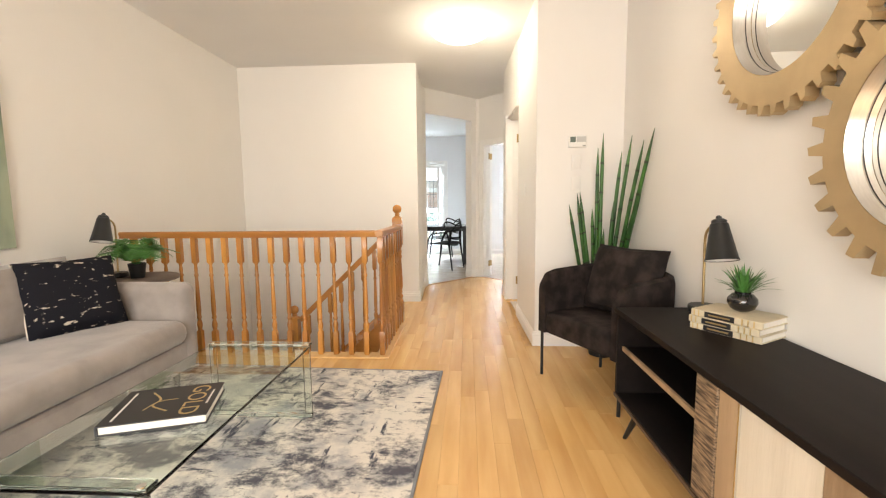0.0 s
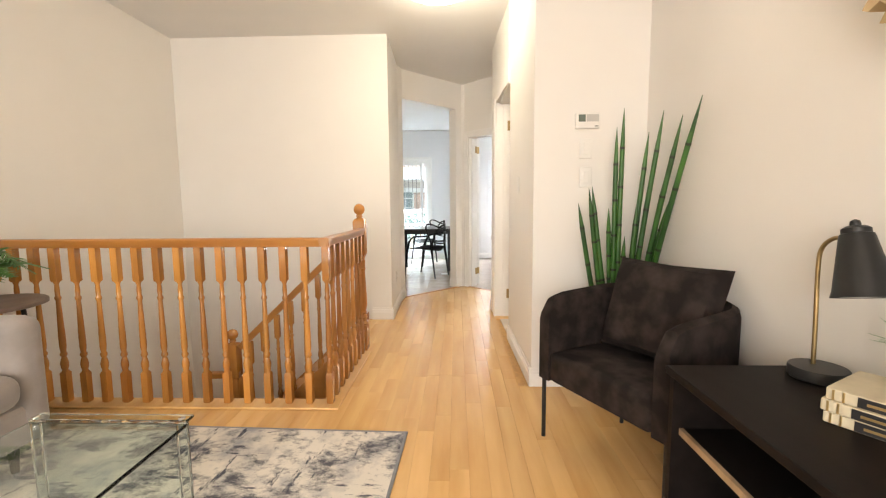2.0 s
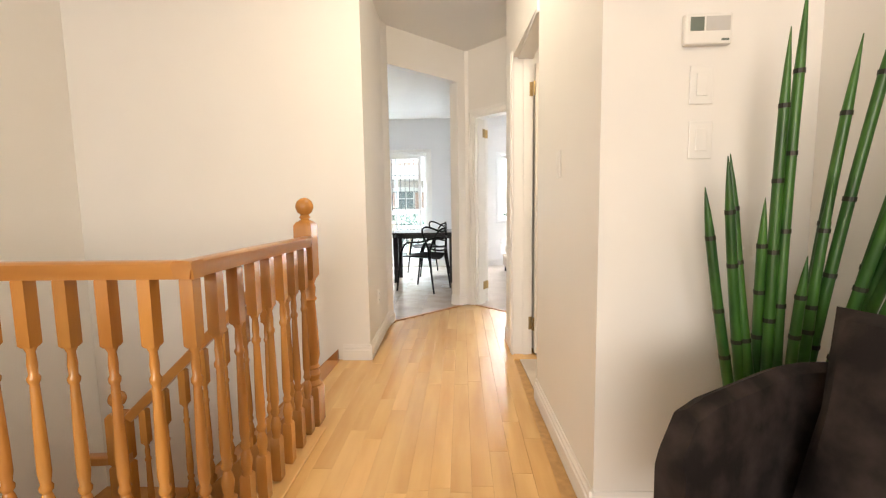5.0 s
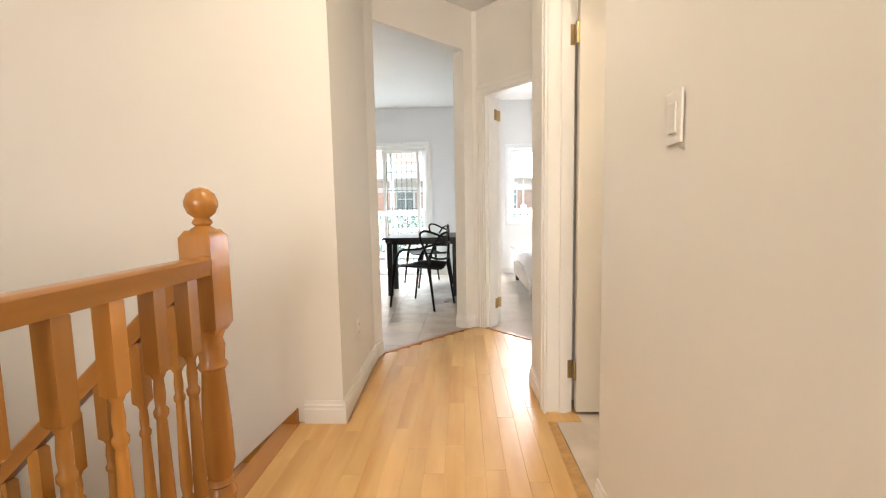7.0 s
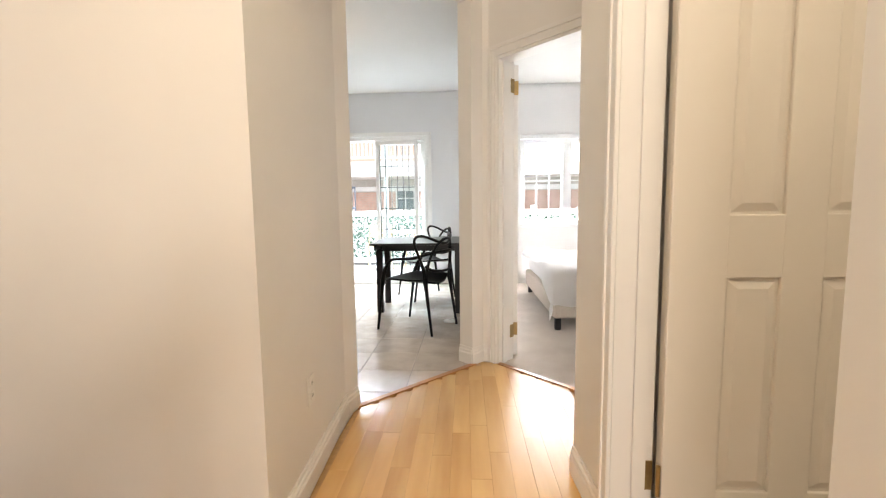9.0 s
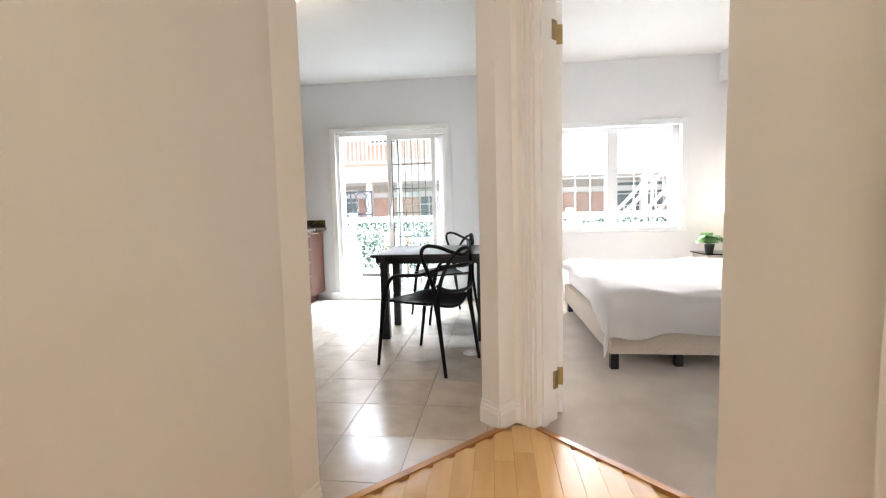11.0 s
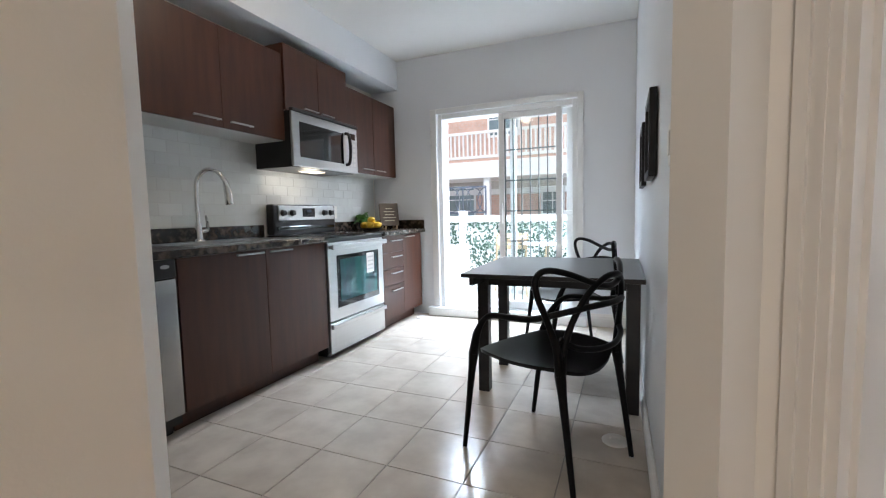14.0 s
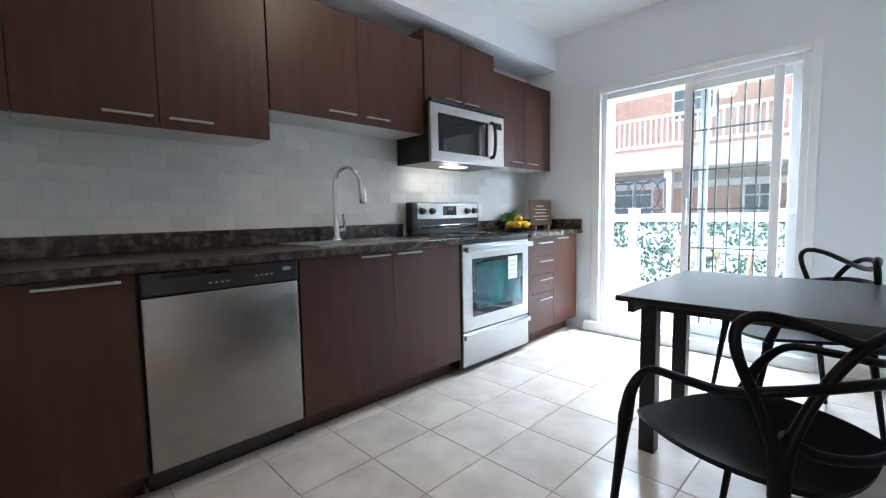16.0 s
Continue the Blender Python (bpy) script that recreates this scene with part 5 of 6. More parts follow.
tube(bm, [(0.147, 0.0735, 0.338), (0.150, 0.075, 0.32), (0.157, 0.0785, 0.27), (0.161, 0.0805, 0.215), (0.162, 0.081, 0.205)], 0.016, 16, [0.013, 0.018, 0.021, 0.023, 0.019])
part("spray_head", bm, M_CHROME, tap, smooth=True)
bm = bmesh.new()
tube(bm, [(0.0, 0.012, 0.055), (0.004, 0.05, 0.062), (0.010, 0.052, 0.075), (0.02, 0.035, 0.15)], 0.008, 10, [0.011, 0.012, 0.010, 0.006])
part("lever", bm, M_CHROME, tap, smooth=True)

# dishwasher
dw = thing("dishwasher", "stainless steel dishwasher with black control panel", "dishwasher")
boxpart("body", (LEFT + 0.01, 6.465, 0.06, CFX - 0.03, 7.08, 0.87), M_BLACKP, dw)
bm = bmesh.new()
box(bm, CFX - 0.0295, 6.472, 0.115, CFX + 0.008, 7.073, 0.776, 0.006, 3)
part("door", bm, M_STEEL, dw, "brushed stainless front", smooth=True)
panel = boxpart("control_panel", (CFX - 0.0295, 6.472, 0.781, CFX + 0.012, 7.073, 0.868), M_BLACKP, dw, bevel=0.006)
boxpart("handle_recess", (CFX + 0.0121, 6.54, 0.842, CFX + 0.0135, 6.78, 0.856), M_BLACKG, panel)
for k in range(4):
    boxpart("button", (CFX + 0.0121, 6.70 + 0.022 * k, 0.806, CFX + 0.0132, 6.712 + 0.022 * k, 0.811), M_GREYP, panel)
    boxpart("button", (CFX + 0.0121, 6.88 + 0.022 * k, 0.815, CFX + 0.0132, 6.892 + 0.022 * k, 0.820), M_GREYP, panel)
bm = bmesh.new()
lathe(bm, [(0.022, 0), (0.022, 0.001), (0.002, 0.0012)], 24)
for v in bm.verts:
    v.co.y *= 0.42
part("badge", bm, M_STEELL, panel, "oval silver badge", m=Matrix.Translation((CFX + 0.0122, 7.02, 0.835)) @ pose(0, 0, 0, 90, 0, 90))
boxpart("kick_plate", (LEFT + 0.01, 6.475, 0.0, CFX - 0.09, 7.07, 0.0595), M_BLACKP, dw)

# range
rg = thing("kitchen_range", "stainless and black electric range with a tall backguard", "stove")
R0, R1, RFX = 8.193, 8.955, -1.84
boxpart("body", (LEFT + 0.03, R0, 0.03, RFX - 0.0305, R1, 0.895), M_BLACKP, rg, bevel=0.003)
boxpart("cooktop", (LEFT + 0.03, R0 - 0.004, 0.8955, RFX + 0.012, R1 + 0.004, 0.917), M_BLACKG, rg, "black glass cooktop", bevel=0.004)
for x, y, r in ((-2.22, 8.38, 0.075), (-2.22, 8.76, 0.09), (-1.99, 8.38, 0.10), (-1.99, 8.76, 0.075)):
    bm = bmesh.new()
    lathe(bm, [(r, 0.9172), (r, 0.9176), (r - 0.004, 0.9177), (r - 0.004, 0.9172)], 32, (x, y, 0), close=False)
    part("burner_ring", bm, M_GREYP, rg)
od = boxpart("oven_door", (RFX - 0.03, R0 + 0.002, 0.285, RFX, R1 - 0.002, 0.862), M_STEELL, rg, "stainless oven door", bevel=0.006)
boxpart("window_frame", (RFX + 0.0003, R0 + 0.10, 0.375, RFX + 0.004, R1 - 0.085, 0.765), M_BLACKG, od, bevel=0.002)
boxpart("window", (RFX + 0.0042, R0 + 0.135, 0.42, RFX + 0.0052, R1 - 0.12, 0.735), M_OVENGL, od, "dark oven window with a painted teal reflection")
boxpart("sticker", (RFX + 0.0055, R0 + 0.49, 0.585, RFX + 0.0062, R0 + 0.60, 0.75), M_WHITEINK, od, "white paper sticker")
for k in range(4):
    boxpart("sticker_bar", (RFX + 0.0063, R0 + 0.505, 0.61 + 0.033 * k, RFX + 0.0067, R0 + 0.585, 0.622 + 0.033 * k), M_GREYP, od)
bm = bmesh.new()
box(bm, RFX + 0.028, R0 + 0.006, 0.812, RFX + 0.05, R1 - 0.006, 0.850, 0.009, 3)
for y in (R0 + 0.03, R1 - 0.03):
    box(bm, RFX + 0.0003, y - 0.015, 0.82, RFX + 0.0285, y + 0.015, 0.842)
part("oven_handle", bm, M_STEELL, od, smooth=True)
boxpart("vent_strip", (RFX - 0.03, R0 + 0.002, 0.8635, RFX - 0.004, R1 - 0.002, 0.8945), M_BLACKP, rg)
dr = boxpart("drawer", (RFX - 0.03, R0 + 0.002, 0.05, RFX, R1 - 0.002, 0.278), M_STEELL, rg, "stainless storage drawer", bevel=0.005)
boxpart("drawer_lip", (RFX + 0.0003, R0 + 0.004, 0.232, RFX + 0.028, R1 - 0.004, 0.268), M_STEELL, dr, bevel=0.009)
bg = boxpart("backguard", (LEFT + 0.03, R0 + 0.004, 0.9175, LEFT + 0.10, R1 - 0.004, 1.155), M_BLACKP, rg, bevel=0.012)
boxpart("control_fascia", (LEFT + 0.1003, R0 + 0.055, 1.03, LEFT + 0.108, R1 - 0.03, 1.145), M_STEELL, bg, bevel=0.004)
for y in (R0 + 0.10, R0 + 0.20, R1 - 0.17, R1 - 0.08):
    bm = bmesh.new()
    lathe(bm, [(0.027, 0), (0.025, 0.004), (0.021, 0.008), (0.020, 0.026), (0.002, 0.028)], 20)
    part("knob", bm, M_BLACKP, bg, m=Matrix.Translation((LEFT + 0.1082, y, 1.088)) @ pose(0, 0, 0, 0, 90, 0), smooth=True)
boxpart("clock_display", (LEFT + 0.1082, R0 + 0.32, 1.055, LEFT + 0.1095, R0 + 0.47, 1.125), M_BLACKG, bg)
boxpart("readout", (LEFT + 0.1096, R0 + 0.37, 1.092, LEFT + 0.1102, R0 + 0.43, 1.115), M_DISPLAY, bg)
boxpart("chrome_ledge", (LEFT + 0.1003, R0 + 0.04, 0.955, LEFT + 0.118, R1 - 0.04, 0.985), M_BLACKG, bg, bevel=0.005)

# microwave over the range
mw = thing("microwave", "stainless over-the-range microwave with black handle", "microwave")
MFX = -2.045
boxpart("body", (LEFT + 0.002, 8.155, 1.415, MFX - 0.025, 8.90, 1.812), M_BLACKP, mw, bevel=0.003)
mf = boxpart("door", (MFX - 0.0248, 8.13, 1.418, MFX, 8.925, 1.80), M_STEELL, mw, "stainless door", bevel=0.008)
boxpart("vent_lip", (MFX - 0.0248, 8.13, 1.8005, MFX + 0.012, 8.925, 1.822), M_BLACKP, mw, bevel=0.004)
boxpart("window_frame", (MFX + 0.0003, 8.20, 1.485, MFX + 0.003, 8.72, 1.735), M_BLACKG, mf, bevel=0.001)
boxpart("window", (MFX + 0.0031, 8.235, 1.51, MFX + 0.004, 8.67, 1.71), M_BLACKG, mf)
bm = bmesh.new()
tube(bm, spline([(MFX, 8.755, 1.48), (MFX + 0.035, 8.757, 1.50), (MFX + 0.045, 8.76, 1.61), (MFX + 0.035, 8.757, 1.72), (MFX, 8.755, 1.74)], 6), 0.013, 12)
part("handle", bm, M_BLACKP, mf, "curved black handle", smooth=True)
boxpart("control_panel", (MFX + 0.0003, 8.80, 1.46, MFX + 0.003, 8.905, 1.77), M_STEELL, mf)
for k in range(5):
    for j in range(2):
        boxpart("key", (MFX + 0.0031, 8.815 + 0.042 * j, 1.475 + 0.042 * k, MFX + 0.0038, 8.845 + 0.042 * j, 1.50 + 0.042 * k), M_GREYP, mf)
boxpart("readout", (MFX + 0.0031, 8.815, 1.70, MFX + 0.0038, 8.89, 1.75), M_BLACKG, mf)
boxpart("hood_lamp", (-2.26, 8.42, 1.4085, -2.16, 8.62, 1.4145), glowing("lit_hood_lens", (1.0, 0.85, 0.62), 2.2), mw, "lit hood lamp lens")

# small things on the far counter
lb = thing("lemon_pile", "pile of yellow lemons in a low dish on the counter", "fruit dish", pose(-2.12, 9.22, 0.911))
bm = bmesh.new()
lathe(bm, [(0.05, 0.0), (0.085, 0.010), (0.115, 0.026), (0.112, 0.027), (0.08, 0.014), (0.002, 0.008)], 28)
part("dish", bm, M_BLACKP, lb, smooth=True)
for x, y, z, a in ((-0.05, -0.05, 0.052, 20), (0.03, -0.06, 0.052, 70), (0.06, 0.02, 0.052, 140), (-0.01, 0.06, 0.052, 40), (-0.07, 0.02, 0.054, 100), (0.0, 0.0, 0.10, 10), (0.03, -0.035, 0.098, 60)):
    bm = bmesh.new()
    lathe(bm, [(0.002, -0.047), (0.007, -0.043), (0.012, -0.037), (0.026, -0.024), (0.033, 0.0), (0.026, 0.024), (0.012, 0.037), (0.007, 0.043), (0.002, 0.047)], 16)
    part("lemon", bm, M_LEMON, lb, smooth=True, m=pose(x, y, z, 80, 0, a))
fern(pose(-2.33, 9.40, 0.911), "small green fern behind the lemons on the counter", 0.12, 0.10, 0.045, 0.06, 8, 22)
sg = thing("tabletop_sign", "brown wooden sign with pale writing on an easel", "sign", pose(-2.13, 9.60, 0.911, 0, 0, 50) @ Matrix.Diagonal((1.2, 1.2, 1.2, 1)))
boxpart("board", (-0.085, -0.008, 0.03, 0.085, 0.008, 0.225), material("brown_sign_board", (0.11, 0.075, 0.05), 0.6, vary=0.2, scale=15), sg, bevel=0.002, m=pose(0, 0, 0, -9))
for k, w in enumerate((0.045, 0.06, 0.04, 0.05, 0.03)):
    boxpart("text_bar", (-w, -0.0095, 0.07 + 0.026 * k, w, -0.0083, 0.076 + 0.026 * k), M_CREAMBOOK, sg, m=pose(0, 0, 0, -9))
for x in (-0.05, 0.05):
    bm = bmesh.new()
    box(bm, x - 0.006, -0.035, 0.0, x + 0.006, 0.075, 0.008)
    box(bm, x - 0.006, -0.035, 0.008, x + 0.006, -0.027, 0.03)
    box(bm, x - 0.006, 0.045, 0.008, x + 0.006, 0.053, 0.12)
    part("easel_leg", bm, M_TANW, sg)
out = thing("wall_outlet", "white double outlet on the tiled backsplash", "outlet", pose(LEFT + 0.009, 9.06, 1.09, 0, 0, 90))
boxpart("plate", (-0.036, -0.007, -0.058, 0.036, -0.001, 0.058), M_PLASTIC, out, bevel=0.003)
for z in (-0.024, 0.024):
    boxpart("socket", (-0.017, -0.010, z - 0.016, 0.017, -0.0071, z + 0.016), M_PLASTIC, out, bevel=0.003)

# dining table and chairs
tb = thing("dining_table", "black stained square dining table against the wall", "table")
TX0, TX1, TY0, TY1, TZ = -0.69, 0.196, 7.815, 8.74, 0.735
boxpart("tabletop", (TX0, TY0, TZ - 0.022, TX1, TY1, TZ), M_TABLE, tb, bevel=0.003)
bm = bmesh.new()
box(bm, TX0 + 0.06, 8.08, TZ - 0.10, TX1 - 0.04, 8.10, TZ - 0.0225)
box(bm, TX0 + 0.06, 8.56, TZ - 0.10, TX1 - 0.04, 8.58, TZ - 0.0225)
box(bm, TX0 + 0.03, TY0 + 0.05, TZ - 0.07, TX0 + 0.055, TY1 - 0.05, TZ - 0.0225)
part("apron", bm, M_TABLE, tb)
for x, y in ((TX0 + 0.04, 8.10), (TX0 + 0.035, 8.56), (TX1 - 0.045, 8.07), (TX1 - 0.045, 8.56)):
    boxpart("leg", (x - 0.032, y - 0.032, 0.0, x + 0.032, y + 0.032, TZ - 0.0227), M_TABLE, tb, bevel=0.003)


def loop_chair():
    c = thing("dining_chair", "black moulded plastic armchair with interwoven loop back", "chair", None, "loop-backed dining chairs")
    for sx in (-1, 1):
        for ft, tp in (((sx * 0.247, -0.27, 0.001), (sx * 0.245, -0.205, 0.45)), ((sx * 0.217, 0.27, 0.001), (sx * 0.205, 0.205, 0.45))):
            f, t = Vector(ft), Vector(tp)
            bm = bmesh.new()
            tube(bm, [f, f.lerp(t, 0.55), f.lerp(t, 0.85), t], 0.013, 12, [0.0105, 0.0135, 0.017, 0.022])
            part("leg", bm, M_BLACKCH, c, smooth=True)
            bm = bmesh.new()
            lathe(bm, [(0.0112, 0.0), (0.0112, 0.006)], 10, ft[:2] + (0.0,))
            part("foot_cap", bm, M_GREYP, c, "pale foot cap")
    # dished seat
    bm = bmesh.new()
    n = 14
    tops, bots = [], []
    for i in range(n + 1):
        rt, rb = [], []
        for j in range(n + 1):
            u, v = 2 * i / n - 1, 2 * j / n - 1
            uu, vv = u * math.sqrt(1 - 0.35 * v * v), v * math.sqrt(1 - 0.35 * u * u)
            x, y = uu * 0.262, vv * 0.238 - 0.006
            z = 0.474 - 0.044 * (1 - u * u) * (0.30 + 0.35 * (v + 1)) - 0.012 * max(0, -v) ** 3
            rt.append(bm.verts.new((x, y, z)))
            rb.append(bm.verts.new((x * 0.985, y * 0.985, z - 0.016)))
        tops.append(rt)
        bots.append(rb)
    for i in range(n):
        for j in range(n):
            bm.faces.new((tops[i][j], tops[i + 1][j], tops[i + 1][j + 1], tops[i][j + 1]))
            bm.faces.new((bots[i][j], bots[i][j + 1], bots[i + 1][j + 1], bots[i + 1][j]))
    edge_t = [tops[i][0] for i in range(n)] + [tops[n][j] for j in range(n)] + [tops[i][n] for i in range(n, 0, -1)] + [tops[0][j] for j in range(n, 0, -1)]
    edge_b = [bots[i][0] for i in range(n)] + [bots[n][j] for j in range(n)] + [bots[i][n] for i in range(n, 0, -1)] + [bots[0][j] for j in range(n, 0, -1)]
    for k in range(len(edge_t)):
        j = (k + 1) % len(edge_t)
        bm.faces.new((edge_t[k], edge_b[k], edge_b[j], edge_t[j]))
    part("seat", bm, M_BLACKCH, c, "dished black seat", smooth=True)
    # three overlapping outlines: low arms, a high arch and a wide pair of ears
    arm = [(0.245, -0.205, 0.452), (0.258, -0.165, 0.555), (0.270, -0.09, 0.632), (0.274, 0.03, 0.648), (0.262, 0.12, 0.655), (0.215, 0.205, 0.680), (0.12, 0.268, 0.700), (0, 0.294, 0.705)]
    ear = [(0.205, 0.205, 0.45), (0.222, 0.202, 0.55), (0.258, 0.185, 0.66), (0.286, 0.163, 0.755), (0.284, 0.158, 0.812), (0.25, 0.177, 0.838), (0.19, 0.222, 0.826), (0.10, 0.268, 0.788), (0, 0.284, 0.768)]
    arch = [(0.205, 0.205, 0.45), (0.196, 0.214, 0.55), (0.168, 0.238, 0.66), (0.115, 0.268, 0.755), (0.055, 0.292, 0.802), (0, 0.300, 0.812)]
    for nm, half in (("arm_loop", arm), ("ear_loop", ear), ("arch_loop", arch)):
        pts = spline(half + [(-x, y, z) for x, y, z in half[-2::-1]], 7)
        m = len(pts) - 1
        bm = bmesh.new()
        tube(bm, pts, 0.0125, 12, [0.0120 + 0.009 * max(0, 1 - k / 12) + 0.009 * max(0, 1 - (m - k) / 12) for k in range(m + 1)])
        part(nm, bm, M_BLACKCH, c, smooth=True)
    bm = bmesh.new()
    tube(bm, spline([(-0.207, 0.205, 0.585), (-0.16, 0.245, 0.552), (-0.08, 0.272, 0.537), (0.0, 0.28, 0.533), (0.08, 0.272, 0.537), (0.16, 0.245, 0.552), (0.207, 0.205, 0.585)], 7), 0.0115, 12)
    part("lower_rail", bm, M_BLACKCH, c, smooth=True)
    return c


chair = loop_chair()
chair.matrix_basis = pose(-0.198, 7.558, 0, 0, 0, -116.9)
copy_thing(chair, pose(-0.24, 8.88, 0, 0, 0, -60))

# framed pictures, floor discs
for y0, y1, z0, z1 in ((7.54, 7.87, 1.175, 1.505), (8.23, 8.56, 1.175, 1.505)):
    fr = thing("picture_frame", "black picture frame with white mat on the kitchen wall", "picture frame", None, "kitchen pictures")
    bm = bmesh.new()
    for a, b, c, d in ((y0, y0 + 0.03, z0, z1), (y1 - 0.03, y1, z0, z1), (y0 + 0.03, y1 - 0.03, z0, z0 + 0.03), (y0 + 0.03, y1 - 0.03, z1 - 0.03, z1)):
        box(bm, 0.184, a, c, 0.2115, b, d, 0.002, 1)
    part("frame", bm, M_BLACKCH, fr)
    boxpart("mat", (0.200, y0 + 0.0305, z0 + 0.0305, 0.2115, y1 - 0.0305, z1 - 0.0305), M_WHITEINK, fr)
for x, y in ((0.075, 7.74), (-1.79, 9.60)):
    d = thing("floor_disc", "white round plastic disc lying on the tiles", "plastic disc", pose(x, y, 0.0), "white floor discs")
    bm = bmesh.new()
    lathe(bm, [(0.058, 0.0), (0.058, 0.006), (0.052, 0.011), (0.028, 0.011), (0.022, 0.005), (0.002, 0.005)], 28)
    part("disc", bm, M_PLASTIC, d, smooth=True)

# ---- bedroom ----
M_DUVET = material("white_duvet_cotton", (0.88, 0.86, 0.84), 0.85, vary=0.04, scale=3, bump=0.25, bump_scale=9)
M_LINEN = material("oatmeal_upholstery", (0.56, 0.49, 0.41), 0.9, vary=0.1, scale=60, bump=0.2, bump_scale=350)
M_NAVY = material("navy_velvet", (0.022, 0.03, 0.06), 0.85, vary=0.2, scale=10, sheen=0.2)
M_RUST = material("rust_red_velvet", (0.20, 0.045, 0.04), 0.85, vary=0.2, scale=10)
M_TAN = material("tan_velvet", (0.42, 0.26, 0.14), 0.85, vary=0.15, scale=10)
bed = thing("bed", "upholstered oatmeal bed with tufted headboard and white duvet", "bed")
BX, BXE, BY0, BY1 = 0.985, 2.98, 7.45, 9.18
boxpart("frame", (BX, BY0, 0.10, BXE, BY1, 0.285), M_LINEN, bed, bevel=0.02)
boxpart("mattress", (BX + 0.03, BY0 + 0.03, 0.2855, BXE - 0.02, BY1 - 0.03, 0.465), M_DUVET, bed, bevel=0.05)
hb = boxpart("headboard", (BXE, BY0 - 0.06, 0.05, BXE + 0.10, BY1 + 0.06, 1.27), M_LINEN, bed, "tufted oatmeal headboard", bevel=0.02)
for y0, y1 in ((BY0 - 0.11, BY0 - 0.061), (BY1 + 0.061, BY1 + 0.11)):
    w = boxpart("wing", (BXE - 0.16, y0, 0.05, BXE + 0.10, y1, 1.27), M_LINEN, hb, bevel=0.015)
for k in range(16):
    z = 0.36 + 0.055 * k
    bm = bmesh.new()
    lathe(bm, [(0.011, 0), (0.008, 0.005), (0.002, 0.007)], 10)
    part("nail_head", bm, M_STEELL, hb, m=Matrix.Translation((BXE - 0.161, BY1 + 0.085, z)) @ pose(0, 0, 0, 0, -90, 0))
for k in range(5):
    for j in range(3):
        bm = bmesh.new()
        lathe(bm, [(0.016, 0), (0.011, 0.006), (0.002, 0.008)], 12)
        part("tuft", bm, M_LINEN, hb, m=Matrix.Translation((BXE - 0.001, BY0 + 0.2 + 0.31 * k, 0.65 + 0.22 * j)) @ pose(0, 0, 0, 0, -90, 0))
for x, y in ((BX + 0.04, BY0 + 0.03), (BX + 0.05, BY1 - 0.05), (BX + 0.465, BY0 + 0.10), (BXE - 0.05, BY0 + 0.04), (BXE - 0.05, BY1 - 0.05)):
    boxpart("leg", (x - 0.025, y - 0.025, 0.0, x + 0.025, y + 0.025, 0.1), M_BLACKP, bed, bevel=0.003)
# duvet draped over the edges
bm = bmesh.new()
nx, ny = 60, 56
grid = []
L = 1.50
for i in range(nx + 1):
    row = []
    for j in range(ny + 1):
        u = -0.42 + (L + 0.42) * i / nx
        v = -0.42 + (BY1 - BY0 + 0.84) * j / ny
        W = BY1 - BY0
        drop, x, y = 0.0, BX + 0.02 + u, BY0 + v
        du = max(0.0, -u) * (0.35 + 0.65 * math.exp(-max(0.0, v) / 0.22))
        dv = max(0.0, -v, v - W)
        hang = max(du, dv)
        z = 0.528 + 0.012 * math.sin(5 * u + 1.3) * math.sin(4.2 * v) + 0.008 * math.sin(11 * u + 7 * v)
        if hang > 0:
            z -= 0.86 * (hang - 0.11 * (1 - math.exp(-hang / 0.11)))
        if du > 0:
            x = BX + 0.02 - 0.07 * (1 - math.exp(-du / 0.07)) - 0.02 * math.sin(9 * v) * min(1, du / 0.2)
        if v < 0:
            y = BY0 - 0.10 * (1 - math.exp(v / 0.10)) - 0.022 * math.sin(13 * u) * min(1, -v / 0.2)
        if v > W:
            y = BY1 + 0.06 * (1 - math.exp(-(v - W) / 0.06))
        z -= 0.35 * min(du, dv)
        z = max(0.115, z + noise.noise(Vector((u * 4, v * 4, 0))) * 0.018)
        row.append(bm.verts.new((x, y, z)))
    grid.append(row)
for i in range(nx):
    for j in range(ny):
        bm.faces.new((grid[i][j], grid[i + 1][j], grid[i + 1][j + 1], grid[i][j + 1]))
r = bmesh.ops.solidify(bm, geom=list(bm.faces), thickness=0.03)
duv = thing("duvet", "puffy white cotton duvet draped over the bed", "duvet")
part("cover", bm, M_DUVET, duv, smooth=True)
for y, mt, nm in ((7.78, M_DUVET, "white cotton bed pillow against the headboard"), (8.92, M_DUVET, "white cotton bed pillow against the headboard")):
    p = thing("bed_pillow", nm, "pillow", pose(2.84, y, 0.73, 0, -70, 0), "bed pillows")
    bm = bmesh.new()
    cushion(bm, 0.46, 0.66, 0.18, 0.45)
    part("case", bm, mt, p, smooth=True)
for y in (8.05, 8.66):
    p = thing("velvet_pillow", "navy blue velvet cushion on the bed", "pillow", pose(2.69, y, 0.69, 0, -62, 0), "navy cushions")
    bm = bmesh.new()
    cushion(bm, 0.42, 0.48, 0.16, 0.45)
    part("cover", bm, M_NAVY, p, smooth=True)
lp = thing("lumbar_pillow", "long striped cushion in tan, white, navy and rust", "pillow", pose(2.56, 8.42, 0.648, 0, -55, 0))
bm = bmesh.new()
cushion(bm, 0.28, 0.95, 0.15, 0.45, 24)
stripes = [(-0.5, -0.22, M_NAVY), (-0.22, -0.12, M_RUST), (-0.12, 0.0, M_NAVY), (0.0, 0.14, M_DUVET), (0.14, 0.36, M_TAN), (0.36, 0.5, M_NAVY)]
me = finish(bm, "cover", M_NAVY, True)
